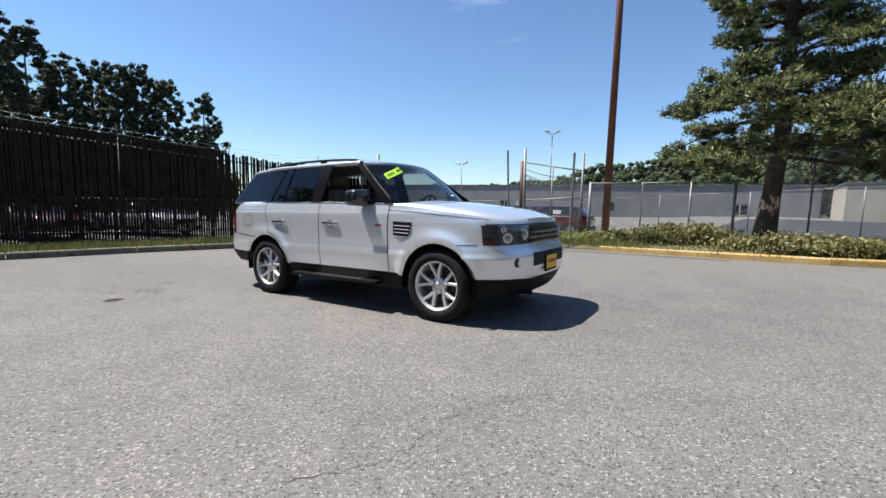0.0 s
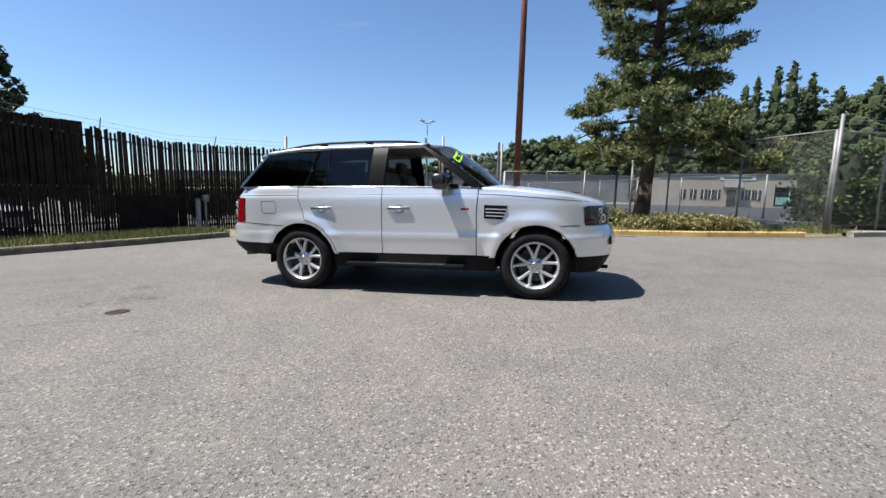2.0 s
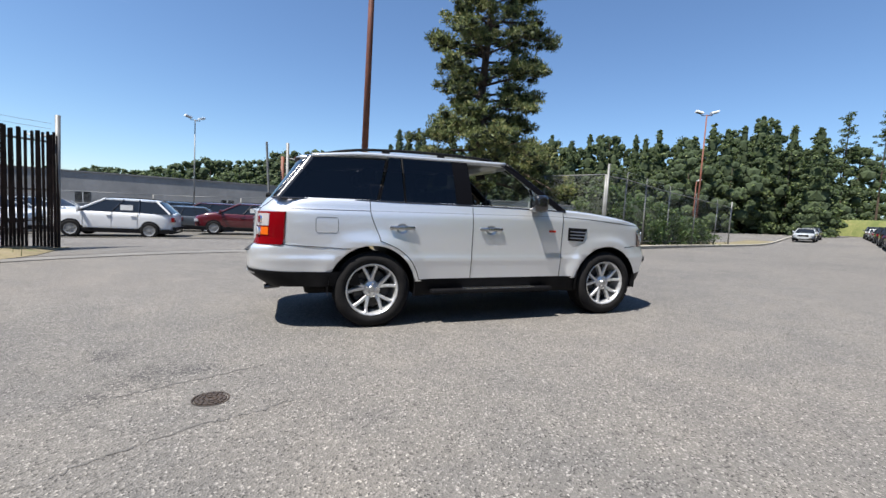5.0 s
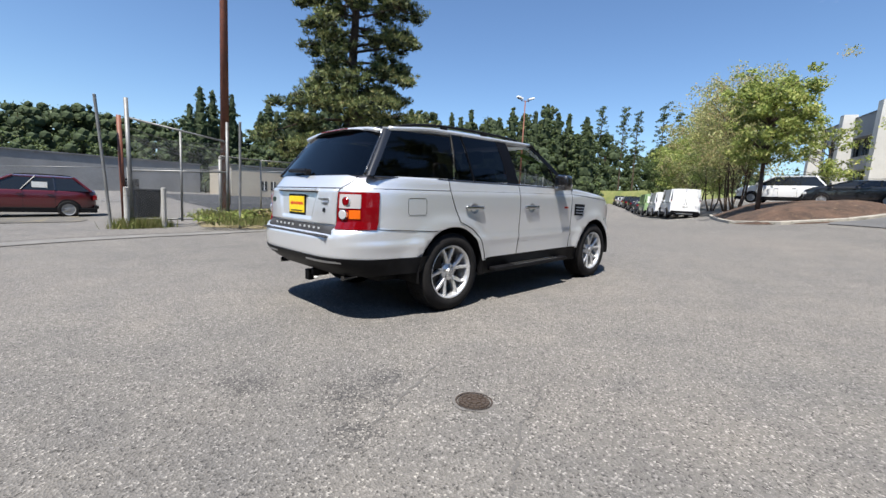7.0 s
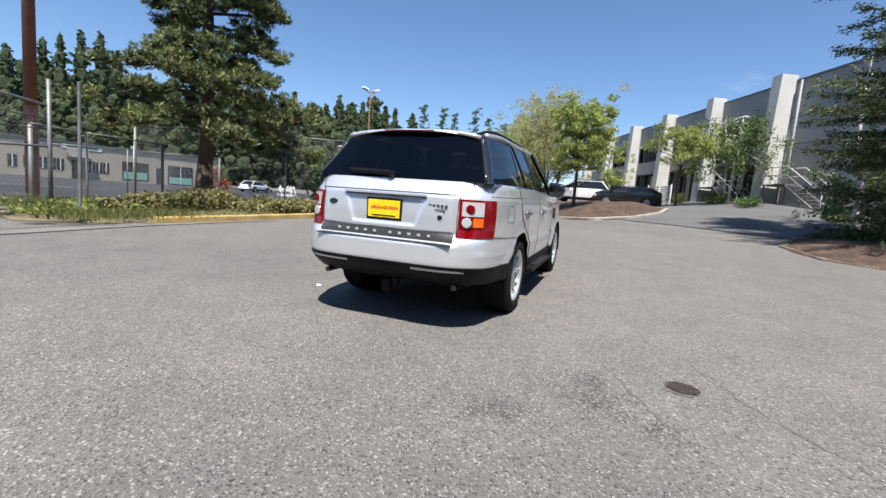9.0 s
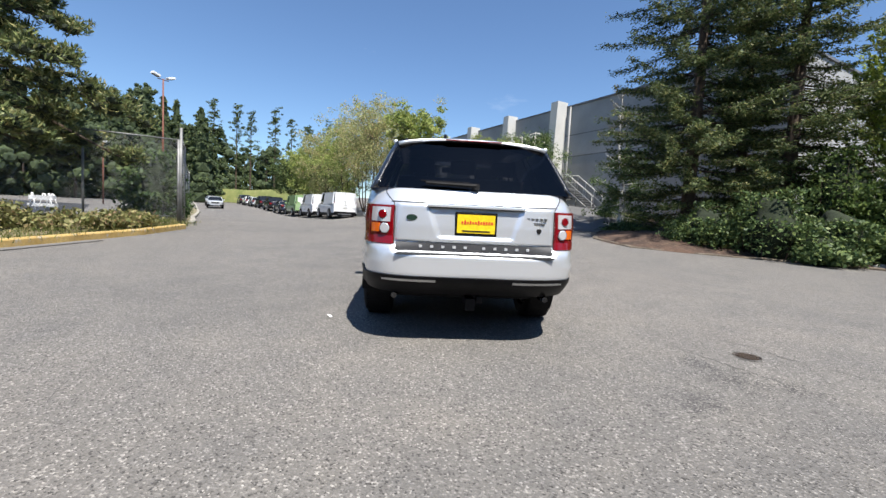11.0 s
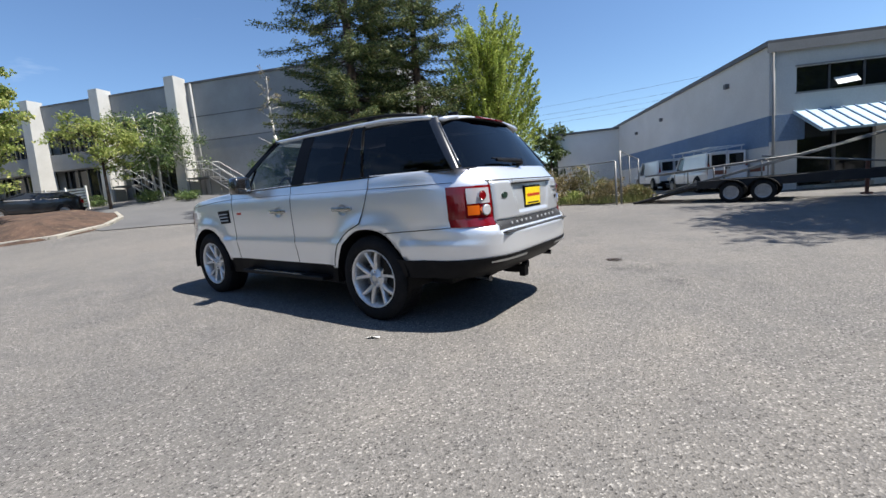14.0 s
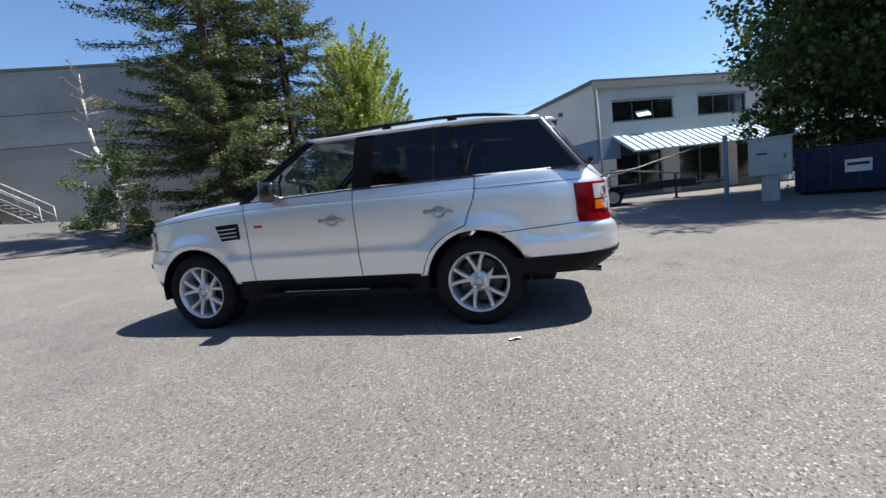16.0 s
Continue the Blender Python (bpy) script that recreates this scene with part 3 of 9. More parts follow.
# ---- chain-link fences ----
def chain_panel(root, a, b, z0, z1, step=0.075, r=0.0018):
    """Crossing diagonal wires between two posts."""
    a, b = Vector(a), Vector(b)
    L = (b - a).length
    d = (b - a) / L
    h0, h1 = land(a.x, a.y), land(b.x, b.y)
    V = []
    H = z1 - z0
    n = Vector((-d.y, d.x)) * r
    for sgn in (1, -1):
        k = -H
        while k < L + H:
            s0, s1 = (k, k + H) if sgn > 0 else (k + H, k)
            t0, t1 = 0.0, 1.0
            if s1 > s0:
                t0, t1 = max(0, (0 - s0) / H), min(1, (L - s0) / H)
            else:
                t0, t1 = max(0, (s0 - L) / H), min(1, s0 / H)
            if t1 - t0 > 0.01:
                e0, e1 = s0 + (s1 - s0) * t0, s0 + (s1 - s0) * t1
                p0 = a + d * e0
                p1 = a + d * e1
                g0, g1 = h0 + (h1 - h0) * e0 / L, h0 + (h1 - h0) * e1 / L
                q0, q1 = Vector((p0.x, p0.y, g0 + z0 + H * t0)), Vector((p1.x, p1.y, g1 + z0 + H * t1))
                side = (q1 - q0).normalized().cross(Vector((n.x, n.y, 0)).normalized()) * r
                V.append([q0 - side, q0 + side, q1 + side, q1 - side])
            k += step
    ob = big_quads("chain_mesh", np.array([[tuple(c) for c in q] for q in V]), M["wire"], root)
    return tagged(ob, "diamond wire mesh", kind="stuff")


def chain_fence(name, posts, height, label, lift=0.14, arms=False, rails=(0.06, 1.0), post_r=0.03, extra=0.0, category="chain-link fence"):
    root = thing(name, label=label, category=category)
    for i, p in enumerate(posts):
        z = land(*p) + lift
        bar("post", (*p, z - 0.3), (*p, z + height + (extra if i in (0, len(posts) - 1) else 0.02)), post_r * (1.5 if i in (0, len(posts) - 1) else 1), M["steel"], root, n=10)
        if arms and 0 < i:
            q = Vector(posts[min(i + 1, len(posts) - 1)]) - Vector(posts[i - 1])
            q.normalize()
            bar("barb_arm", (p[0], p[1], z + height), (p[0] + 0.30 * q.x - 0.1 * q.y, p[1] + 0.30 * q.y + 0.1 * q.x, z + height + 0.32), 0.016, M["steel"], root)
    for a, b in zip(posts, posts[1:]):
        za, zb = land(*a) + lift, land(*b) + lift
        for f in rails:
            bar("rail", (*a, za + height * f), (*b, zb + height * f), 0.021 if f > 0.5 else 0.008, M["steel"], root)
        if arms:
            for h in (0.12, 0.22, 0.32):
                bar("barbed_wire", (a[0], a[1] + 0.05, za + height + h), (b[0], b[1] + 0.05, zb + height + h), 0.004, M["wire"], root, n=4)
        chain_panel(root, a, b, lift + 0.05, lift + height)
    return root


chain_fence("chain_link_fence", [(8.85, 8.12), (10.3, 8.75), (12.4, 9.85), (15.6, 11.55), (19.5, 13.35), (23.9, 15.45), (27.8, 17.4)], 2.62, "galvanised chain-link fence with angled barbed-wire arms along the road", arms=True, extra=0.45)
chain_fence("chain_link_fence", [(8.8, 8.17), (7.4, 10.1), (5.9, 12.4), (5.1, 15.2)], 2.62, "galvanised chain-link fence panel beside a pine tree", lift=0.2)
chain_fence("chain_link_fence", [(4.0, 12.1), (2.8, 11.6), (1.4, 11.25), (-0.1, 10.5)], 1.95, "low chain-link fence before a paved lot", lift=0.1, rails=(0.04, 1.0))
chain_fence("lot_fence", [(-38, 33), (-30, 33), (-24, 33), (-18, 32.5), (-12, 32), (-6, 31), (0, 29), (5, 26), (9, 22), (12, 19)], 2.2, "long chain-link fence at the back of a car lot", lift=0.0)


def gate():
    root = thing("swing_gate", label="tall open steel pipe gate with chain-link and sagging barbed wire", category="gate")
    a, b = Vector((-2.35, 10.25)), Vector((-0.15, 9.65))
    za, zb = land(*a), land(*b)
    bar("post", (*a, za), (a.x - 0.05, a.y, za + 3.35), 0.05, M["steel"], root, n=12)
    bar("post", (a.x - 0.16, a.y + 0.1, za), (a.x - 0.2, a.y + 0.1, za + 2.9), 0.055, M["rust"], root, n=12, label="post with flaking red paint")
    bar("post", (*b, zb), (b.x, b.y, zb + 2.95), 0.04, M["steel"], root, n=12)
    mid = (a + b) / 2
    zm = (za + zb) / 2
    bar("post", (*mid, zm + 0.15), (*mid, zm + 2.6), 0.03, M["steel"], root)
    for h0, h1 in ((0.22, 0.2), (1.5, 1.55), (2.85, 2.4)):
        bar("rail", (*a, za + h0), (*b, zb + h1), 0.026, M["steel"], root)
    for h0, h1, s in ((2.6, 2.2, 0.1), (2.42, 2.05, 0.16), (2.36, 2.0, 0.2)):
        pts = [a + (b - a) * t for t in (0, .25, .5, .75, 1)]
        bm = bmesh.new()
        for i in range(4):
            t0, t1 = i / 4, (i + 1) / 4
            rod(bm, (*pts[i], za + h0 + (h1 - h0) * t0 - s * 4 * t0 * (1 - t0)), (*pts[i + 1], za + h0 + (h1 - h0) * t1 - s * 4 * t1 * (1 - t1)), 0.012, n=5)
        part("sagging_cable", bm, M["rubber"], root, "dark sagging cable")
    chain_panel(root, a, b, 0.22, 2.35)


M["rubber"] = worn("black_rubber", (0.018, 0.018, 0.019), (0.03, 0.03, 0.031), 0.75, big=6, small=60, relief=0.15)
gate()


def lone_post(x, y, h, r, material, label, lean=(0, 0), lift=0.0, category="post"):
    z = land(x, y) + lift
    bm = bmesh.new()
    rod(bm, (0, 0, -0.1), (lean[0], lean[1], h), r, r, 12)
    rod(bm, (lean[0], lean[1], h), (lean[0], lean[1], h + 0.015), r * 1.15, r * 0.7, 12)
    me = bpy.data.meshes.new("post")
    bm.to_mesh(me)
    bm.free()
    me.materials.append(material)
    o = new("steel_post", me)
    o.location = (x, y, z)
    return tagged(o, label, category)


lone_post(-2.82, 10.05, 3.3, 0.035, M["steel"], "bent thin galvanised post at a lot entrance", (-0.22, 0.1))
lone_post(-0.16, 8.6, 2.75, 0.034, M["steel"], "slim galvanised fence post standing in the verge", (0.02, 0), 0.1)
lone_post(-2.52, 9.85, 1.05, 0.06, M["concrete"], "short whitewashed bollard at a gate")
lone_post(-1.72, 9.75, 1.05, 0.06, M["concrete"], "short whitewashed bollard at a gate")
lone_post(-9.35, 5.95, 1.0, 0.075, M["concrete"], "weathered square-topped bollard by a fence", lift=0.1)


def bin_dark():
    root = thing("waste_bin", (-2.0, 10.6, land(-2, 10.6)), 10, "dark grey plastic waste bin behind a gate", "bin")
    bm = bmesh.new()
    box(bm, -0.3, 0.3, -0.3, 0.3, 0, 0.95, 0.03)
    for v in bm.verts:
        if v.co.z < 0.5:
            v.co.x *= 0.85
            v.co.y *= 0.85
    part("bin_body", bm, M["rubber"], root)
    block("lid", -0.33, 0.33, -0.33, 0.35, 0.95, 1.02, M["rubber"], root, 0.02)


bin_dark()


def box_on_post():
    root = thing("key_box", (-9.2, 6.1, land(-9.2, 6.1) + 0.1), -40, "pale metal control box on a post by a fence", "control box")
    block("post", -0.03, 0.03, -0.03, 0.03, 0, 0.95, M["steel"], root)
    block("housing", -0.16, 0.2, -0.08, 0.08, 0.92, 1.12, M["steel"], root, 0.015)


box_on_post()


# ---- lamp posts ----
def tall_pole():
    x, y = 0.28, 11.3
    z = land(x, y)
    root = thing("light_pole", (x, y, z), 0, "very tall rusty brown painted steel pole beside a gate", "pole")
    bar("shaft", (0, 0, -0.1), (0.05, 0.02, 17.0), 0.135, M["rust"], root, 0.08, 20)
    block("base_plate", -0.22, 0.22, -0.22, 0.22, 0.05, 0.09, M["rust"], root, 0.005)
    for sx in (-0.17, 0.17):
        for sy in (-0.17, 0.17):
            bar("bolt", (sx, sy, 0.09), (sx, sy, 0.16), 0.018, M["steel"], root, n=6)


def lamp_post(x, y, h, heads, label, material, turn=0, r=0.07):
    z = land(x, y)
    root = thing("street_lamp", (x, y, z), turn, label, "street lamp")
    bar("shaft", (0, 0, -0.2), (0, 0, h), r, material, root, r * 0.6, 12)
    bar("cross_arm", (-0.35 if heads > 1 else -0.05, 0, h - 0.05), (0.35, 0, h - 0.05), 0.03, material, root)
    for s in ((1, -1) if heads > 1 else (1,)):
        bm = bmesh.new()
        box(bm, 0.25, 0.75, -0.18, 0.18, -0.07, 0.07, 0.03, Matrix.Translation((0, 0, h + 0.03)) @ pose(0, 0, 0, 0, -16, 0))
        if s < 0:
            bmesh.ops.transform(bm, matrix=Matrix.Rotation(math.pi, 4, "Z"), verts=bm.verts[:])
        head = part("lamp_head", bm, M["white_paint"], root, "pale floodlight housing")
        bm = bmesh.new()
        box(bm, 0.3, 0.7, -0.13, 0.13, -0.085, -0.07, 0.0, Matrix.Translation((0, 0, h + 0.03)) @ pose(0, 0, 0, 0, -16, 0))
        if s < 0:
            bmesh.ops.transform(bm, matrix=Matrix.Rotation(math.pi, 4, "Z"), verts=bm.verts[:])
        part("lens", bm, M["glass_dark"], head)


tall_pole()
lamp_post(24.6, 17.5, 9.0, 2, "tall rust-coloured steel lamp post with two floodlights behind a fence", M["rust"], 150)
lamp_post(-9.75, 34.1, 8.3, 2, "slim grey steel lamp post with floodlights in a car lot", M["steel"], 30, 0.06)
lamp_post(-21, 37, 6.2, 2, "grey steel lamp post with twin heads in a far lot", M["steel"], 0, 0.06)
lamp_post(-33, 10, 10.5, 2, "tall grey lamp post with twin floodlights among trees", M["steel"], 80, 0.09)
lamp_post(46, 36, 7.0, 1, "far rust-coloured lamp post beside the road", M["rust"], 0, 0.08)


# ---- buildings ----
def wall_box(name, x0, x1, y0, y1, z0, z1, material, parent, label="", bevel=0.0):
    return block(name, x0, x1, y0, y1, z0, z1, material, parent, bevel, label)


def office():
    """Tilt-up office with tall white fins; local x runs along the facade, local y outwards."""
    base = 2.3
    root = thing("office_building", (*FACADE_AT, 0), math.degrees(math.atan2(FACADE_WAY.y, FACADE_WAY.x)), "grey two-storey office building with tall white tapering fins", "building")
    top = 9.75
    wall_box("wall", -15, -0.35, -14, -0.9, base - 3.5, top, M["stucco_grey"], root, "plain grey concrete panel wall")
    for k, z in enumerate((6.0, 7.6)):
        block("joint", -15.0, -0.35, -0.905, -0.885, z, z + 0.06, M["roof_trim"], root)
    block("parapet_cap", -15.1, -0.3, -14, -0.82, top, top + 0.12, M["roof_trim"], root)
    bar("downpipe", (-0.8, -0.8, base - 1), (-0.8, -0.8, top), 0.06, M["stucco_grey"], root)
    for i in range(6):
        x = i * 6.05
        bm = bmesh.new()
        # fin, wider at the foot
        pr = [(-0.9, base - 2.0), (0.42, base - 2.0), (0.10, top + 0.38), (-0.9, top + 0.38)]
        for dx in (-0.36, 0.36):
            vs = [bm.verts.new((x + dx, yy, zz)) for yy, zz in pr]
            bm.faces.new(vs if dx < 0 else vs[::-1])
        bm.verts.ensure_lookup_table()
        n = len(bm.verts)
        for k in range(4):
            bm.faces.new((bm.verts[n - 8 + k], bm.verts[n - 4 + k], bm.verts[n - 4 + (k + 1) % 4], bm.verts[n - 8 + (k + 1) % 4]))
        bmesh.ops.recalc_face_normals(bm, faces=bm.faces[:])
        part("fin", bm, M["stucco_white"], root, "white stucco fin")
        if i == 5:
            break
        x0, x1 = x + 0.38, x + 5.67
        wall_box("spandrel", x0, x1, -1.6, -0.75, 8.0, top, M["stucco_grey"], root, "grey upper wall panel")
        block("parapet_cap", x0, x1, -1.65, -0.7, top, top + 0.1, M["roof_trim"], root)
        wall_box("spandrel", x0, x1, -1.6, -0.75, 5.2, 6.35, M["stucco_grey"], root, "grey floor band")
        for z0, z1 in ((6.35, 8.0), (base - 0.2, 5.2)):
            win = block("window", x0, x1, -1.55, -1.5, z0, z1, M["glass_dark"], root, label="dark glazed strip window")
            for j in range(12 if z0 > 5 else 6):
                xx = x0 + (x1 - x0) * (j + 0.5) / (12 if z0 > 5 else 6)
                block("mullion", xx - 0.03, xx + 0.03, -1.5, -1.4, z0, z1, M["steel"], win)
        wall_box("plinth", x0, x1, -1.6, -0.9, base - 2.5, base + 0.15, M["concrete"], root)
    wall_box("rear_block", -0.35, 30.6, -14, -1.6, base - 2, top - 0.3, M["stucco_grey"], root)
    # steel stairs to raised doors, each beside a fin
    for x0 in (-0.45, 5.6):
        y0, y1, deck = -0.7, 0.35, base + 1.25
        block("landing", x0 - 1.7, x0, y0, y1, deck - 0.08, deck, M["steel"], root, label="steel landing")
        for yy in (y0 + 0.05, y1 - 0.05):
            for xx in (x0 - 1.65, x0 - 0.1):
                bar("landing_leg", (xx, yy, base - 0.8), (xx, yy, deck - 0.05), 0.035, M["steel"], root)
        for k in range(8):
            xs = x0 - 1.72 - 0.29 * k
            block("stair_tread", xs - 0.27, xs, y0, y1, deck - 0.19 * (k + 1), deck - 0.19 * (k + 1) + 0.045, M["roof_trim"], root)
        for yy in (y0, y1):
            bar("stringer", (x0 - 1.7, yy, deck - 0.1), (x0 - 4.15, yy, deck - 1.72), 0.06, M["steel"], root)
            for dz in (0.5, 0.98):
                bar("handrail", (x0 - 0.05, yy, deck + dz), (x0 - 1.7, yy, deck + dz), 0.028, M["stucco_white"], root)
                bar("handrail", (x0 - 1.7, yy, deck + dz), (x0 - 4.1, yy, deck + dz - 1.6), 0.028, M["stucco_white"], root)
            for t in (0.05, 0.6, 1.15, 1.7):
                bar("baluster", (x0 - t, yy, deck - 0.05), (x0 - t, yy, deck + 0.98), 0.02, M["stucco_white"], root)
            for t in (0.33, 0.66, 1.0):
                bar("baluster", (x0 - 1.7 - 2.4 * t, yy, deck - 1.6 * t - 0.1), (x0 - 1.7 - 2.4 * t, yy, deck + 0.98 - 1.6 * t), 0.02, M["stucco_white"], root)


office()


def low_screen():
    root = thing("slatted_screen", (30.5, -4.6, 2.0), 24, "low pale horizontal slatted screen beside an office", "screen")
    for k in range(7):
        block("slat", -1.6, 1.6, -0.02, 0.02, 0.25 + 0.17 * k, 0.36 + 0.17 * k, M["white_paint"], root)
    for x in (-1.6, 0, 1.6):
        block("post", x - 0.05, x + 0.05, 0.02, 0.1, 0, 1.5, M["white_paint"], root)


low_screen()


def shop():
    """Workshop with a blue band and a ribbed awning; local x along its front, local -y out of the front is +y."""
    C = Vector((-4.55, -17.9))
    root = thing("workshop", (C.x, C.y, 0), 28.1, "pale grey two-storey workshop with a blue band and metal awning", "building")
    # local: +x to the right of the corner seen from outside is negative, so the front runs to -x
    H = 5.5
    L, Dp = 26, 23
    b0 = -0.4

    def front(name, x0, x1, z0, z1, m, y=0.0, th=0.25, label=""):
        return block(name, x0, x1, y - th, y, z0, z1, m, root, label=label)
    # front wall with openings left between pieces
    wins = [(-4.5, -0.95), (-9.1, -6.0), (-13.2, -10.4), (-17.5, -14.5)]
    zlo, zhi = 3.68, 4.62
    front("wall", -L, 0, zhi, H, M["stucco_white2"], label="pale grey upper wall")
    front("wall", -L, 0, 2.75, zlo, M["stucco_white2"])
    edges = [0] + [v for w in wins for v in (w[1], w[0])] + [-L]
    for a, b in zip(edges[::2], edges[1::2]):
        front("wall", b, a, zlo, zhi, M["stucco_white2"])
    for x0, x1 in wins:
        w = front("window", x0, x1, zlo, zhi, M["glass_dark"], -0.12, 0.03, "dark strip window")
        for xx in (x0 + (x1 - x0) * k / 3 for k in range(4)):
            block("window_frame", xx - 0.025, xx + 0.025, -0.13, -0.07, zlo, zhi, M["roof_trim"], w)
        for zz in (zlo - 0.06, zhi):
            block("window_trim", x0 - 0.05, x1 + 0.05, 0.0, 0.04, zz, zz + 0.06, M["stucco_grey"], w)
    block("open_sash", -0.38, 0.38, 0.0, 0.02, -0.17, 0.17, M["white_paint"], root, label="open white sash", m=Matrix.Translation((-2.62, 0.08, 3.95)) @ pose(0, 0, 0, 35, 5, 0))
    # ground floor: shopfronts between piers
    x = 0
    for k in range(7):
        front("pier", x - 1.0, x, b0, 2.75, M["stucco_white2"])
        w = front("shop_window", x - 3.7, x - 1.0, 0.1, 2.75, M["glass_dark"], -0.15, 0.03, "dark shop window")
        for xx in (x - 2.35,):
            block("window_frame", xx - 0.04, xx + 0.04, -0.16, -0.06, 0.1, 2.75, M["roof_trim"], w)
        front("plinth", x - 3.7, x - 1.0, b0, 0.1, M["concrete"])
        x -= 3.7
    # blue band turning the corner
    block("blue_band", -1.25, 0.01, 0.0, 0.012, 1.9, 2.9, M["wall_blue"], root, label="blue painted band")
    block("blue_band", 0.0, 0.012, -Dp, 0.0, 1.75, 2.9, M["wall_blue"], root, label="blue painted band")
    block("wall", -0.25, 0.0, -Dp, -0.25, b0, H, M["stucco_white2"], root, label="long pale side wall")
    block("wall", -L, 0, -Dp - 0.25, -Dp, b0, H, M["stucco_white2"], root)
    block("wall", -L, -L + 0.25, -Dp, -0.25, b0, H, M["stucco_white2"], root)
    block("roof", -L - 0.1, 0.1, -Dp - 0.3, 0.1, H, H + 0.18, M["roof_trim"], root, label="flat roof with dark edge")
    block("fascia", -L - 0.12, 0.13, 0.1, 0.14, H - 0.28, H + 0.06, M["stucco_grey"], root)
    bar("downpipe", (-0.12, 0.06, b0), (-0.12, 0.06, H), 0.05, M["stucco_grey"], root)
    for yy, zz in ((-3.0, 4.6), (-11, 4.4), (-16, 4.2)):
        block("wall_light", 0.0, 0.16, yy - 0.1, yy + 0.1, zz, zz + 0.2, M["roof_trim"], root)
    # awning
    aw = bmesh.new()
    P = [(0.0, 2.98), (1.5, 2.12), (1.5, 2.04), (0.0, 2.88)]
    for xx in (-13.5, -0.85):
        vs = [aw.verts.new((xx, y, z)) for y, z in P]
        aw.faces.new(vs)
    aw.verts.ensure_lookup_table()
    for k in range(4):
        aw.faces.new((aw.verts[k], aw.verts[4 + k], aw.verts[4 + (k + 1) % 4], aw.verts[(k + 1) % 4]))
    bmesh.ops.recalc_face_normals(aw, faces=aw.faces[:])
    awning = part("awning", aw, M["awning"], root, "ribbed blue metal awning")
    for k in range(31):
        xx = -0.87 - k * 0.42
        bm = bmesh.new()
        rod(bm, (xx, 0.0, 3.0), (xx, 1.51, 2.135), 0.032, n=6)
        part("rib", bm, M["wall_blue"], awning)


M["stucco_white2"] = worn("pale_shop_wall", (0.66, 0.66, 0.64), (0.74, 0.74, 0.72), 0.85, big=0.5, small=18, relief=0.03, fine=0.3)
shop()


M["warehouse_grey"] = worn("grey_warehouse_wall", (0.15, 0.152, 0.155), (0.215, 0.217, 0.22), 0.85, big=0.4, small=14, relief=0.15)
M["dark_asphalt"] = worn("dark_lot_asphalt", (0.040, 0.042, 0.047), (0.060, 0.062, 0.067), 0.95, big=0.3, small=60, relief=0.3)
M["dark_asphalt"].node_tree.nodes["Principled BSDF"].inputs["Specular IOR Level"].default_value = 0.12
sheet("lot_gravel", [Vector(p) for p in ((-24, 16.2), (-14, 16.0), (-7, 15.6), (-3.2, 15.2), (-2.8, 17.0), (-3.2, 22), (-4, 34), (-26, 36))], 0.02, M["lot"], "dusty grey-brown gravel of a car sales lot", "gravel", inner=12)
sheet("lot_paving", [Vector(p) for p in ((2.0, 16.0), (8.0, 14.0), (26, 24), (44, 36), (46, 54), (6, 56.5))], 0.012, M["dark_asphalt"], "dark smooth asphalt lot before a tan building", "paving")
M["drive_asphalt"] = worn("drive_asphalt", (0.092, 0.092, 0.094), (0.128, 0.127, 0.128), 0.9, big=0.35, small=70, relief=0.3)
sheet("drive_paving", [Vector(p) for p in ((12.2, -7.5), (13.0, -6.2), (14.6, -4.4), (16.6, -2.2), (21, -2.2), (27, -4.5), (30, -8), (25, -13), (17.0, -12.0), (14.6, -9.6))], 0.03, M["drive_asphalt"], "darker smooth asphalt drive before an office", "paving")


def shed(name, at, turn, size, wall_m, label, roof_m=None, windows=0, door_gap=0, category="building"):
    w, d, h = size
    root = thing(name, (*at, land(*at)), turn, label, category)
    block("wall", -w / 2, w / 2, 0, d, -0.6, h, wall_m, root)
    block("roof", -w / 2 - 0.15, w / 2 + 0.15, -0.15, d + 0.15, h, h + 0.16, roof_m or M["roof_trim"], root)
    for k in range(windows):
        x = -w / 2 + (k + 0.5) * w / windows
        wn = block("window", x - 0.9, x + 0.9, -0.03, 0.02, 1.0, 2.5, M["glass_dark"], root, label="dark window")
        block("window_sill", x - 1.0, x + 1.0, -0.08, 0.0, 0.92, 1.0, M["concrete"], wn)
        block("window_frame", x - 0.03, x + 0.03, -0.05, -0.03, 1.0, 2.5, M["white_paint"], wn)
    return root


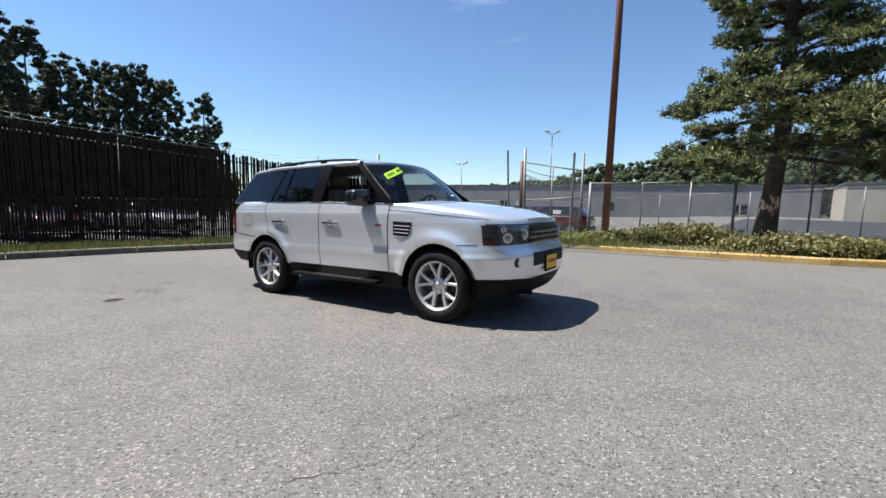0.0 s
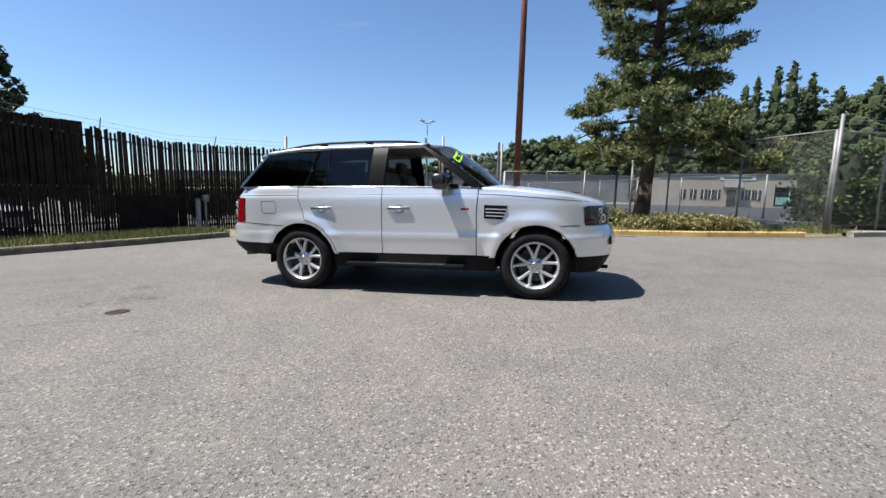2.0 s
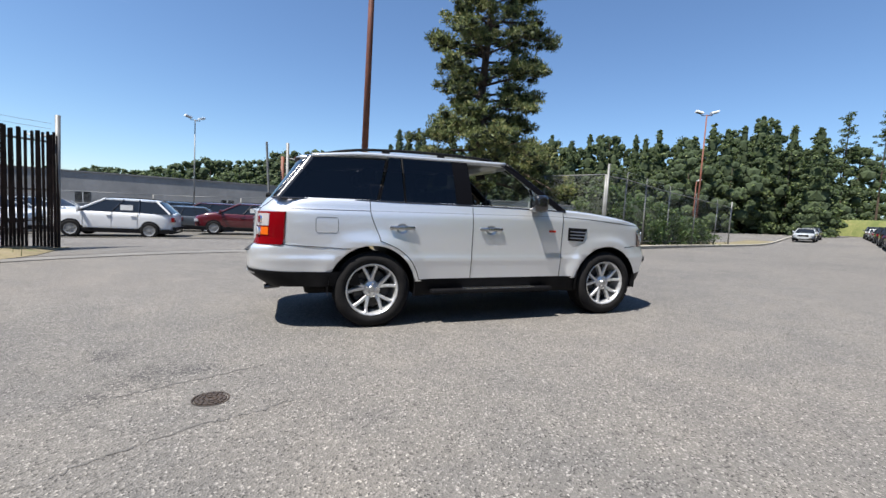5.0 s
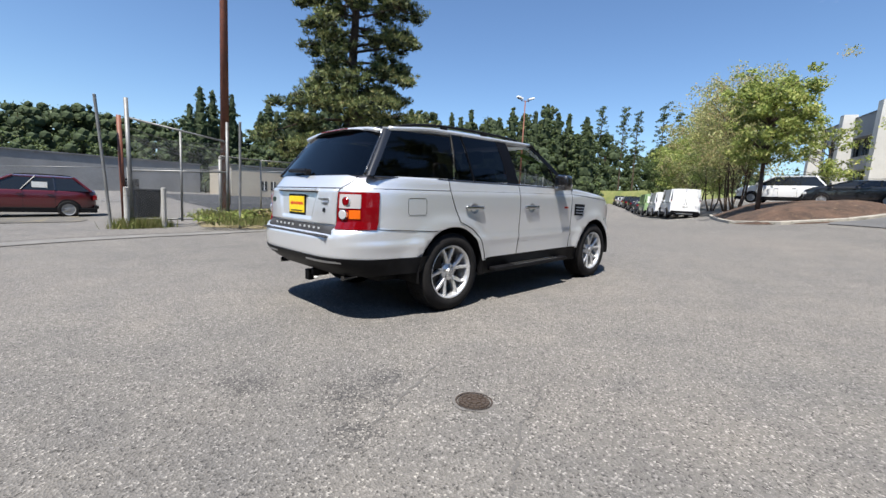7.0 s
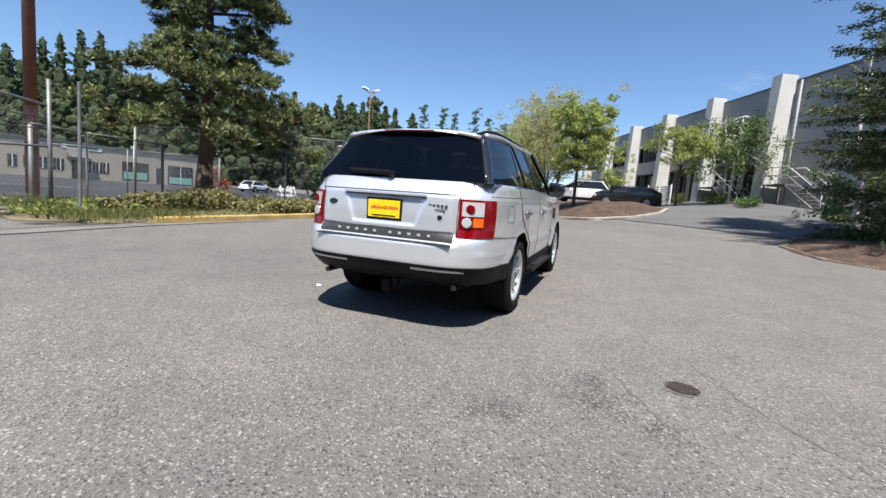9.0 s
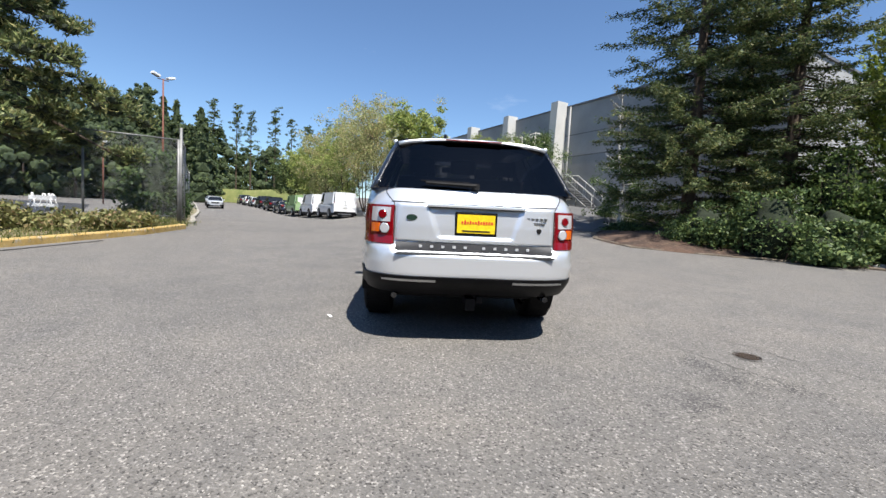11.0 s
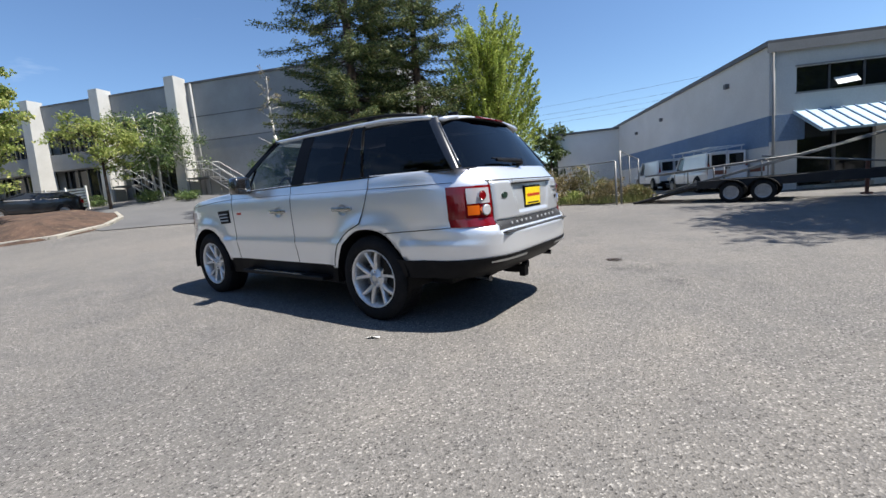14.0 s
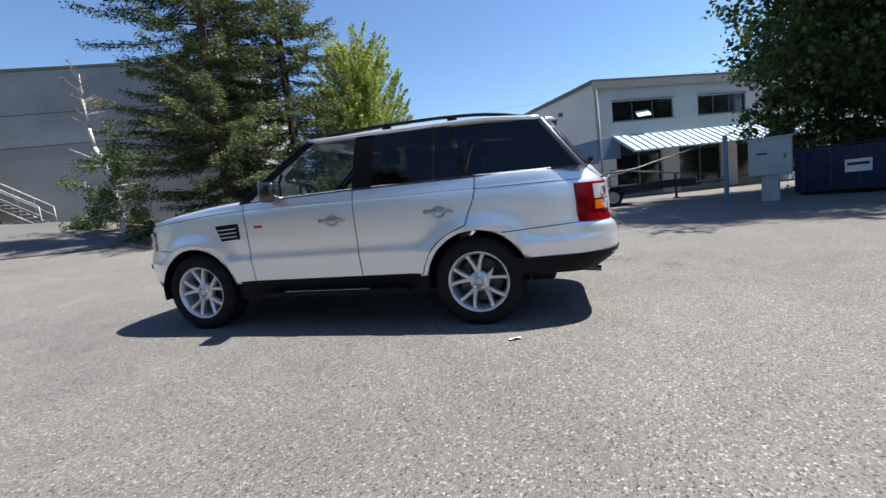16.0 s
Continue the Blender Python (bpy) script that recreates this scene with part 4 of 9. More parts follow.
shed("grey_warehouse", (6.7, -36.0), 200, (7.6, 9, 5.0), M["stucco_white2"], "low grey metal warehouse behind a fenced yard")
shed("far_warehouse", (-30, 68), 5, (90, 20, 5.2), M["warehouse_grey"], "long low grey warehouse with dark openings far off", windows=5)
tan = shed("tan_building", (27.8, 54.5), -5, (27, 14, 3.9), M["stucco_tan"], "single-storey tan block building with dark shop windows", windows=0)
for x, w, z0, z1 in [(-9.4, 0.7, 0.9, 2.1), (-8.2, 0.7, 0.9, 2.1), (-7.0, 0.7, 0.9, 2.1), (-6.2, 0.6, 0.9, 2.1), (-5.5, 0.6, 0.9, 2.1), (-2.6, 0.6, 0.9, 2.1), (-1.9, 0.6, 0.9, 2.1), (-1.2, 0.6, 0.9, 2.1), (2.0, 3.0, 0.3, 2.5), (7.6, 3.4, 0.1, 2.6)]:
    wn = block("window", x - w / 2, x + w / 2, -0.04, 0.03, z0, z1, M["glass_dark"], tan, label="dark window")
    block("window_frame", x - 0.04, x + 0.04, -0.07, -0.04, z0, z1, M["white_paint"], wn)
    if w > 2:
        block("window_poster", x - w * 0.45, x + w * 0.45, -0.055, -0.045, z0 + 0.1, z0 + 1.0, M["poster_green"], wn, label="pale green poster strip in the window")
for x, w in ((-4.0, 1.0), (4.9, 0.9)):
    block("door", x - w / 2, x + w / 2, -0.04, 0.03, 0, 2.1, M["glass_dark"], tan, label="dark glazed door")
bm = bmesh.new()
vs = [bm.verts.new(p) for p in ((-5.0, 0, 3.3), (-3.0, 0, 3.3), (-3.0, -1.1, 2.4), (-5.0, -1.1, 2.4), (-5.0, 0, 2.4), (-3.0, 0, 2.4))]
for f in ((0, 1, 2, 3), (3, 2, 5, 4), (0, 3, 4), (1, 5, 2)):
    bm.faces.new([vs[i] for i in f])
part("door_canopy", bm, M["roof_trim"], tan, "dark sloping canopy")
block("sign_board", -5.4, -1.6, -0.06, -0.01, 3.32, 3.8, M["white_paint"], tan, label="white sign board with plain green bars")
block("sign_bar", -5.0, -2.0, -0.075, -0.065, 3.46, 3.66, M["green_paint"], tan)

# ---- the silver car ----
def lerp_table(tab, v):
    if v <= tab[0][0]:
        return tab[0][1]
    for (a, fa), (b, fb) in zip(tab, tab[1:]):
        if v <= b:
            t = (v - a) / (b - a)
            return fa + (fb - fa) * t
    return tab[-1][1]


def smooth_table(tab, v):
    """The table, softened a little at its corners."""
    return sum(lerp_table(tab, v + d) for d in (-0.012, -0.006, 0, 0.006, 0.012)) / 5


SIDE = [(0.26, 0.875), (0.42, 0.888), (0.50, 0.898), (0.60, 0.910), (0.665, 0.926), (0.705, 0.913), (0.85, 0.920), (1.00, 0.922), (1.10, 0.916), (1.128, 0.904), (1.145, 0.898), (1.18, 0.893), (1.225, 0.878), (1.245, 0.862)]
NOSE = [(0.26, 2.05), (0.36, 2.14), (0.46, 2.19), (0.56, 2.225), (0.70, 2.225), (0.765, 2.195), (0.80, 2.165), (0.95, 2.15), (1.02, 2.12), (1.08, 2.06)]
TAIL = [(0.38, -2.32), (0.46, -2.44), (0.52, -2.51), (0.58, -2.53), (0.72, -2.535), (0.765, -2.52), (0.79, -2.50), (0.805, -2.455), (0.95, -2.45), (1.10, -2.435), (1.135, -2.425), (1.15, -2.405), (1.19, -2.375), (1.245, -2.33)]
XC_F, XC_R, N_F, N_R = 1.0, -1.2, 4.3, 5.2
WHEEL_X, WHEEL_Z, WHEEL_R = 1.3725, 0.368, 0.368


def flare(x, z):
    out = 0.0
    for wx in (WHEEL_X, -WHEEL_X):
        r = math.hypot(x - wx, (z - WHEEL_Z))
        if z > 0.2:
            out += 0.032 * math.exp(-((r - 0.465) / 0.08) ** 2)
    return out


def front_pt(th, z, off=0.0):
    w, xf = smooth_table(SIDE, z) + off, smooth_table(NOSE, z) + off
    c, s = max(0.0, math.cos(th)), max(0.0, math.sin(th))
    x, y = XC_F + (xf - XC_F) * c ** (2 / N_F), w * s ** (2 / N_F)
    return Vector((x, y + flare(x, z) * min(1, s * 1.2), z))


def rear_pt(th, z, off=0.0):
    w, xr = smooth_table(SIDE, z) + off, smooth_table(TAIL, z) - off
    c, s = max(0.0, math.cos(th)), max(0.0, math.sin(th))
    x, y = XC_R + (xr - XC_R) * c ** (2 / N_R), w * s ** (2 / N_R)
    if x < -2.456 and 0.725 < z < 0.83:
        x += (-2.456 - off - x) * smooth((0.645 - y) / 0.03) * smooth((z - 0.735) / 0.014)
    return Vector((x, y + flare(x, z) * min(1, s * 1.2), z))


def side_pt(x, z, off=0.0):
    """A point of the left side of the body."""
    if x > XC_F:
        xf = smooth_table(NOSE, z)
        u = min(0.9999, (x - XC_F) / (xf - XC_F))
        k = (1 - u ** N_F) ** (1 / N_F)
    elif x < XC_R:
        xr = smooth_table(TAIL, z)
        u = min(0.9999, (x - XC_R) / (xr - XC_R))
        k = (1 - u ** N_R) ** (1 / N_R)
    else:
        k = 1.0
    return Vector((x, smooth_table(SIDE, z) * k + flare(x, z) + off, z))


BELT = [(-2.4, 1.235), (-1.3, 1.235), (-0.3, 1.225), (0.6, 1.205), (0.95, 1.185), (1.3, 1.155), (1.7, 1.11), (2.0, 1.06), (2.2, 1.02)]
SILL = [(-2.6, 0.53), (-1.85, 0.53), (-1.75, 0.50), (-1.0, 0.44), (1.0, 0.44), (1.8, 0.43), (2.3, 0.46)]


def sweep(bm, pts, r, n=8):
    """A round bar that follows points, in one piece."""
    P = [Vector(p) for p in pts]
    rows = []
    for i, p in enumerate(P):
        d = (P[min(i + 1, len(P) - 1)] - P[max(i - 1, 0)]).normalized()
        a = d.cross(Vector((0, 0, 1)) if abs(d.z) < 0.9 else Vector((1, 0, 0))).normalized()
        b = d.cross(a)
        rows.append([p + (a * math.cos(k * math.tau / n) + b * math.sin(k * math.tau / n)) * r for k in range(n)])
    vr = grid(bm, rows, closed=True)
    bm.faces.new(vr[0][::-1])
    bm.faces.new(vr[-1])
    bmesh.ops.recalc_face_normals(bm, faces=bm.faces[:])


def grid(bm, rows, flip=False, closed=False):
    """Faces over rows of points; returns the rows of vertices."""
    vr = [[bm.verts.new(p) for p in r] for r in rows]
    for a, b in zip(vr, vr[1:]):
        n = len(a)
        for i in range(n if closed else n - 1):
            j = (i + 1) % n
            q = (a[i], a[j], b[j], b[i])
            bm.faces.new(q[::-1] if flip else q)
    return vr


def mirrored(p):
    return Vector((p[0], -p[1], p[2]))


def panel(name, rows, material, parent, thick=0.006, label="", both=False):
    """A thin shell over rows of points of the left side, or its mirror image."""
    made = []
    for sgn in ((1, -1) if both else (1,)):
        bm = bmesh.new()
        R = [[p if sgn > 0 else mirrored(p) for p in r] for r in rows]
        vr = grid(bm, R, flip=sgn < 0)
        bmesh.ops.recalc_face_normals(bm, faces=bm.faces[:])
        mid = vr[len(vr) // 2][len(vr[0]) // 2]
        mid.normal_update()
        c = Vector((0, 0, mid.co.z))
        out = Vector((mid.co.x * 0.2, mid.co.y, 0.05))
        if abs(mid.co.x) > 2.0:
            out = Vector((mid.co.x, mid.co.y * 0.3, 0.1))
        if mid.normal.dot(out) < 0:
            for f in bm.faces:
                f.normal_flip()
        for v in bm.verts:
            v.normal_update()
        if not thick:
            made.append(part(name, bm, material, parent, label, soft=True))
            continue
        ext = bmesh.ops.extrude_face_region(bm, geom=bm.faces[:])
        nv = [g for g in ext["geom"] if isinstance(g, bmesh.types.BMVert)]
        # the new faces are moved inwards, so that the shell has an edge
        for v in nv:
            v.co -= v.normal * thick if v.normal.length > 0.1 else Vector((0, 0, 0))
        bmesh.ops.recalc_face_normals(bm, faces=bm.faces[:])
        ob = part(name, bm, material, parent, label, soft=True)
        es = ob.modifiers.new("edge", "EDGE_SPLIT")
        es.split_angle = radians(40)
        made.append(ob)
    return made


def rows_side(x0f, x1f, z0, z1, nx, nz, off):
    """Rows of side points between two edges given as functions of the height."""
    out = []
    for k in range(nz + 1):
        z = z0 + (z1 - z0) * k / nz
        a, b = x0f(z), x1f(z)
        out.append([side_pt(a + (b - a) * i / nx, z, off) for i in range(nx + 1)])
    return out


def car_materials():
    m, nt, b = mat_new("silver_paint")
    fl = tex(nt, "Voronoi", 900, space="Object")
    n = tex(nt, "Noise", 1.3, 3)
    col = mix(nt, 0.08, (0.735, 0.790, 0.855), fl.outputs["Color"])
    hs = nt.nodes.new("ShaderNodeHueSaturation")
    hs.inputs["Saturation"].default_value = 0.45
    nt.links.new(col, hs.inputs["Color"])
    nt.links.new(hs.outputs[0], b.inputs["Base Color"])
    b.inputs["Metallic"].default_value, b.inputs["Roughness"].default_value = 0.63, 0.33
    b.inputs["Coat Weight"].default_value, b.inputs["Coat Roughness"].default_value = 1.0, 0.03
    bump(nt, b, n.outputs[0], 0.02, 0.02)
    M["silver"] = m
    M["black_plastic"] = worn("black_plastic", (0.005, 0.005, 0.006), (0.010, 0.010, 0.011), 0.5, big=8, small=120, relief=0.1, space="Object")
    M["chrome"] = plain("chrome", (0.80, 0.81, 0.82), 0.10, 1.0)
    M["satin_metal"] = plain("satin_metal", (0.48, 0.49, 0.50), 0.28, 1.0)
    M["handle_metal"] = plain("handle_metal", (0.40, 0.41, 0.42), 0.22, 0.95)
    M["trim_grey"] = plain("trim_grey", (0.10, 0.10, 0.105), 0.35, 0.5)
    M["lamp_lens"] = plain("headlight_lens", (0.22, 0.23, 0.24), 0.08, 0.5, Coat_Weight=1.0)
    M["alloy"] = worn("alloy_wheel", (0.60, 0.605, 0.61), (0.68, 0.685, 0.69), 0.30, 0.65, big=4, small=60, relief=0.02, space="Object")
    M["tyre"] = worn("tyre_rubber", (0.011, 0.011, 0.012), (0.019, 0.018, 0.018), 0.8, big=7, small=70, relief=0.3, space="Object")
    for k in ("black_plastic", "tyre"):
        M[k].node_tree.nodes["Principled BSDF"].inputs["Specular IOR Level"].default_value = 0.13
    M["pillar_black"] = plain("pillar_black", (0.004, 0.004, 0.005), 0.35, 0.0, Specular_IOR_Level=0.06)
    M["gloss_black"] = plain("gloss_black_trim", (0.012, 0.012, 0.013), 0.22, 0.0, Coat_Weight=1.0)
    M["brake"] = worn("brake_disc", (0.05, 0.047, 0.045), (0.09, 0.085, 0.08), 0.5, 0.7, big=9, small=70, relief=0.1, space="Object")
    M["leather"] = worn("dark_leather", (0.03, 0.027, 0.025), (0.05, 0.046, 0.042), 0.6, big=6, small=80, relief=0.2, space="Object")
    M["seat_tan"] = worn("seat_leather", (0.10, 0.09, 0.078), (0.15, 0.135, 0.118), 0.55, big=6, small=80, relief=0.2, space="Object")
    M["beige"] = worn("pale_headlining", (0.45, 0.42, 0.37), (0.5, 0.47, 0.42), 0.9, big=5, small=80, relief=0.1, space="Object")
    M["plate"] = worn("yellow_plate_card", (0.80, 0.56, 0.01), (0.86, 0.62, 0.015), 0.45, big=9, small=60, relief=0.02, space="Object")
    M["plate_red"] = plain("red_print", (0.55, 0.03, 0.02), 0.5)
    M["sticker"] = plain("lime_green_sticker", (0.45, 0.85, 0.02), 0.5)
    M["ink"] = plain("black_ink", (0.01, 0.01, 0.01), 0.5)
    M["red_lens"] = plain("red_lens", (0.17, 0.002, 0.005), 0.10, 0.0, Coat_Weight=0.3, Coat_Roughness=0.03)
    M["amber_lens"] = plain("amber_lens", (0.70, 0.13, 0.01), 0.1, 0.0, Coat_Weight=1.0)
    M["clear_lens"] = plain("clear_lens", (0.66, 0.66, 0.68), 0.14, 0.35, Coat_Weight=1.0)
    M["smoked_lens"] = plain("smoked_lens", (0.58, 0.55, 0.56), 0.12, 0.3, Coat_Weight=1.0)
    M["lamp_dark"] = plain("lamp_housing", (0.03, 0.03, 0.033), 0.15, 0.4, Coat_Weight=1.0)
    M["lamp_bowl"] = plain("headlight_bowl", (0.085, 0.088, 0.095), 0.14, 0.5, Coat_Weight=1.0)
    M["badge_green"] = plain("green_badge", (0.015, 0.035, 0.025), 0.3)
    M["gap_and_shade"] = plain("gap_and_shade", (0.012, 0.012, 0.013), 0.8)
    for nm, tint in (("clear_glass", (0.60, 0.64, 0.63)), ("tinted_glass", (0.055, 0.055, 0.065))):
        m, nt, b = mat_new(nm)
        tr, gl, ms, lw, pw, ma = (nt.nodes.new(k) for k in ("ShaderNodeBsdfTransparent", "ShaderNodeBsdfGlossy", "ShaderNodeMixShader", "ShaderNodeLayerWeight", "ShaderNodeMath", "ShaderNodeMath"))
        tr.inputs[0].default_value = (*tint, 1)
        gl.inputs["Roughness"].default_value = 0.01
        lw.inputs["Blend"].default_value = 0.5
        pw.operation, pw.inputs[1].default_value = "POWER", 5.0
        ma.operation, ma.inputs[1].default_value, ma.inputs[2].default_value = "MULTIPLY_ADD", 0.9, 0.045
        nt.links.new(lw.outputs["Facing"], pw.inputs[0])
        nt.links.new(pw.outputs[0], ma.inputs[0])
        nt.links.new(ma.outputs[0], ms.inputs[0])
        nt.links.new(tr.outputs[0], ms.inputs[1])
        nt.links.new(gl.outputs[0], ms.inputs[2])
        nt.links.new(ms.outputs[0], nt.nodes["Material Output"].inputs[0])
        M[nm] = m


car_materials()
GH = [(1.18, 0.890), (1.25, 0.868), (1.45, 0.785), (1.60, 0.712), (1.68, 0.665), (1.74, 0.60)]
ROOF = [(-2.25, 1.645), (-2.0, 1.685), (-1.6, 1.745), (-1.1, 1.785), (-0.6, 1.79), (-0.2, 1.772), (0.1, 1.745), (0.3, 1.715)]


def gh_pt(x, z, off=0.0):
    """Left side of the cabin; it draws in a little towards the rear."""
    y = smooth_table(GH, z)
    y *= 1 - 0.045 * smooth((-1.2 - x) / 1.1)
    return Vector((x, y + off, z))


def gh_panel(name, car, x0f, x1f, z0, z1, material, off, label="", nx=8, nz=8, thick=0.006):
    rows = []
    for k in range(nz + 1):
        z = z0 + (z1 - z0) * k / nz
        a, b = x0f(z), x1f(z)
        rows.append([gh_pt(a + (b - a) * i / nx, z, off) for i in range(nx + 1)])
    return panel(name, rows, material, car, thick, label, both=True)


def body_shell(car):
    bm = bmesh.new()
    NS, NV = 170, 44
    half = []
    for i in range(NS + 1):
        half.append(i / NS)
    rings = []
    for k in range(NV + 1):
        v = k / NV
        left = []
        for s in half:
            if s < 0.22:
                th = (s / 0.22) * math.pi / 2
                xn = rear_pt(th, 0.8).x
                z = lerp_table(SILL, xn) + (smooth_table(BELT, xn) - lerp_table(SILL, xn)) * v
                p = rear_pt(th, z)
            elif s > 0.74:
                th = (1 - s) / 0.26 * math.pi / 2
                xn = front_pt(th, 0.8).x
                z = lerp_table(SILL, xn) + (smooth_table(BELT, xn) - lerp_table(SILL, xn)) * v
                p = front_pt(th, z)
            else:
                x = XC_R + (XC_F - XC_R) * (s - 0.22) / 0.52
                z = lerp_table(SILL, x) + (smooth_table(BELT, x) - lerp_table(SILL, x)) * v
                p = side_pt(x, z)
            left.append(p)
        ring = left + [mirrored(p) for p in left[-2:0:-1]]
        rings.append(ring)
    vr = grid(bm, rings, closed=True)
    top, bot = vr[-1], vr[0]
    n = len(top)
    NC = 12
    cap = []
    for i in range(1, NS):
        a, b = top[i], top[n - i]
        row = [a]
        for j in range(1, NC):
            t = j / NC
            p = a.co.lerp(b.co, t)
            u = 2 * t - 1
            crown = 0.060 * smooth((p.x - 0.6) / 0.4) * (1 - abs(u) ** 2.6) * (1 - 0.55 * smooth((p.x - 1.7) / 0.5))
            # two soft raised edges along the bonnet
            crown += 0.010 * smooth((p.x - 1.0) / 0.3) * math.exp(-((abs(u) - 0.72) / 0.10) ** 2) * (1 - smooth((p.x - 1.95) / 0.15))
            row.append(bm.verts.new((p.x, p.y, p.z + crown)))
        row.append(b)
        cap.append(row)
    for r0, r1 in zip(cap, cap[1:]):
        for j in range(NC):
            bm.faces.new((r0[j], r1[j], r1[j + 1], r0[j + 1]))
    for end, row in ((0, cap[0]), (NS, cap[-1])):
        e = top[end]
        for j in range(NC):
            bm.faces.new((e, row[j], row[j + 1]))
    bm.faces.new(bot)
    bmesh.ops.recalc_face_normals(bm, faces=bm.faces[:])
    for f in bm.faces:
        c = f.calc_center_median()
        f.smooth = True
        if abs(f.normal.z) > 0.7 and c.z > 1.1 and c.x < 0.80:
            f.material_index = 1
        if f.normal.z < -0.8:
            f.material_index = 1
    ob = part("body", bm, [M["silver"], M["black_plastic"]], car, "silver metallic painted body")
    # wheel openings
    cut = bmesh.new()
    for wx in (WHEEL_X, -WHEEL_X):
        m = Matrix.Translation((wx, 0, WHEEL_Z + 0.005)) @ Matrix.Rotation(math.pi / 2, 4, "X")
        bmesh.ops.create_cone(cut, cap_ends=True, segments=64, radius1=0.425, radius2=0.425, depth=3.0, matrix=m)
    me = bpy.data.meshes.new("arch_cut")
    cut.to_mesh(me)
    cut.free()
    tmp = new("arch_cut", me)
    tmp.parent = car
    me.materials.append(M["black_plastic"])
    bo = ob.modifiers.new("arches", "BOOLEAN")
    bo.operation, bo.object, bo.solver = "DIFFERENCE", tmp, "EXACT"
    bpy.context.view_layer.update()
    dg = bpy.context.evaluated_depsgraph_get()
    baked = bpy.data.meshes.new_from_object(ob.evaluated_get(dg), preserve_all_data_layers=True, depsgraph=dg)
    ob.modifiers.clear()
    ob.data = baked
    bpy.data.objects.remove(tmp)
    return ob


def wheel(car, wx, side):
    root = new("wheel")
    root.parent = car
    root.matrix_local = pose(wx, side * 0.795, WHEEL_Z, 0, 0, 0 if side > 0 else 180)
    # lathe about the local y axis, outside is +y
    def lathe(name, prof, material, label="", seg=64):
        bm = bmesh.new()
        rows = [[(r * math.cos(a * math.tau / seg), y, r * math.sin(a * math.tau / seg)) for a in range(seg)] for r, y in prof]
        grid(bm, rows, closed=True)
        bmesh.ops.recalc_face_normals(bm, faces=bm.faces[:])
        return part(name, bm, material, root, label, soft=True)
    R = WHEEL_R
    tyre = lathe("tyre", [(0.248, -0.12), (0.30, -0.135), (R - 0.03, -0.135), (R - 0.008, -0.115), (R, -0.08), (R, 0.075), (R - 0.008, 0.108), (R - 0.03, 0.128), (0.315, 0.136), (0.300, 0.139), (0.270, 0.134), (0.257, 0.124), (0.248, 0.112)], M["tyre"], "black tyre")
    # tread blocks
    bm = bmesh.new()
    for k in range(72):
        a = k * math.tau / 72
        for y0, y1, sh in ((-0.11, -0.03, 0.0), (-0.025, 0.03, 0.5), (0.035, 0.105, 0.0)):
            box(bm, -0.0115, 0.0115, y0, y1, R - 0.004, R + 0.003, 0, Matrix.Rotation(a + sh * math.tau / 72, 4, "Y"))
    part("tread", bm, M["tyre"], tyre)
    rim = lathe("rim", [(0.224, -0.11), (0.234, 0.02), (0.239, 0.095), (0.250, 0.112), (0.256, 0.120), (0.252, 0.127), (0.243, 0.121), (0.234, 0.108), (0.226, 0.085), (0.218, 0.0), (0.212, -0.10)], M["alloy"], "bright alloy rim")
    bm = bmesh.new()
    bmesh.ops.create_cone(bm, cap_ends=True, segments=40, radius1=0.185, radius2=0.185, depth=0.02, matrix=Matrix.Translation((0, -0.01, 0)) @ Matrix.Rotation(math.pi / 2, 4, "X"))
    part("brake_disc", bm, M["brake"], root)
    bm = bmesh.new()
    bmesh.ops.create_cone(bm, cap_ends=True, segments=40, radius1=0.224, radius2=0.224, depth=0.01, matrix=Matrix.Translation((0, -0.09, 0)) @ Matrix.Rotation(math.pi / 2, 4, "X"))
    part("back_plate", bm, M["black_plastic"], root)
    bm = bmesh.new()
    box(bm, 0.07, 0.17, -0.05, 0.03, -0.08, 0.10, 0.015)
    part("brake_caliper", bm, M["brake"], root)
    # forked spokes
    NSP = SPOKES
    for k in range(NSP):
        bm = bmesh.new()
        for j, da in enumerate(SPOKE_FORK):
            sect = []
            for t in np.linspace(0, 1, 7):
                r = 0.055 + (0.238 - 0.055) * t
                a = da * t ** 0.6
                w = 0.021 - 0.005 * t + 0.006 * (t > 0.9)
                yo = 0.098 - 0.020 * (1 - t) ** 2 + 0.006 * t
                d = Vector((math.sin(a), 0, math.cos(a)))
                sd = Vector((math.cos(a), 0, -math.sin(a)))
                c = d * r
                sect.append([c - sd * w + Vector((0, yo - 0.012, 0)), c - sd * w * 0.55 + Vector((0, yo, 0)), c + sd * w * 0.55 + Vector((0, yo, 0)), c + sd * w + Vector((0, yo - 0.012, 0)), c + sd * w * 0.8 + Vector((0, yo - 0.055, 0)), c - sd * w * 0.8 + Vector((0, yo - 0.055, 0))])
            vr = grid(bm, sect, closed=True)
            bm.faces.new(vr[0])
            bm.faces.new(vr[-1][::-1])
        bmesh.ops.recalc_face_normals(bm, faces=bm.faces[:])
        bmesh.ops.rotate(bm, cent=(0, 0, 0), matrix=Matrix.Rotation(k * math.tau / NSP + 0.1, 3, "Y"), verts=bm.verts[:])
        part("spoke", bm, M["alloy"], rim)
    bm = bmesh.new()
    prof = [(0.0, 0.098), (0.03, 0.098), (0.034, 0.092), (0.036, 0.085), (0.075, 0.083), (0.085, 0.075), (0.085, 0.03)]
    rows = [[(r * math.cos(a * math.tau / 32), y, r * math.sin(a * math.tau / 32)) for a in range(32)] for r, y in prof if r > 0] 
    vr = grid(bm, rows, closed=True)
    bm.faces.new(vr[0])
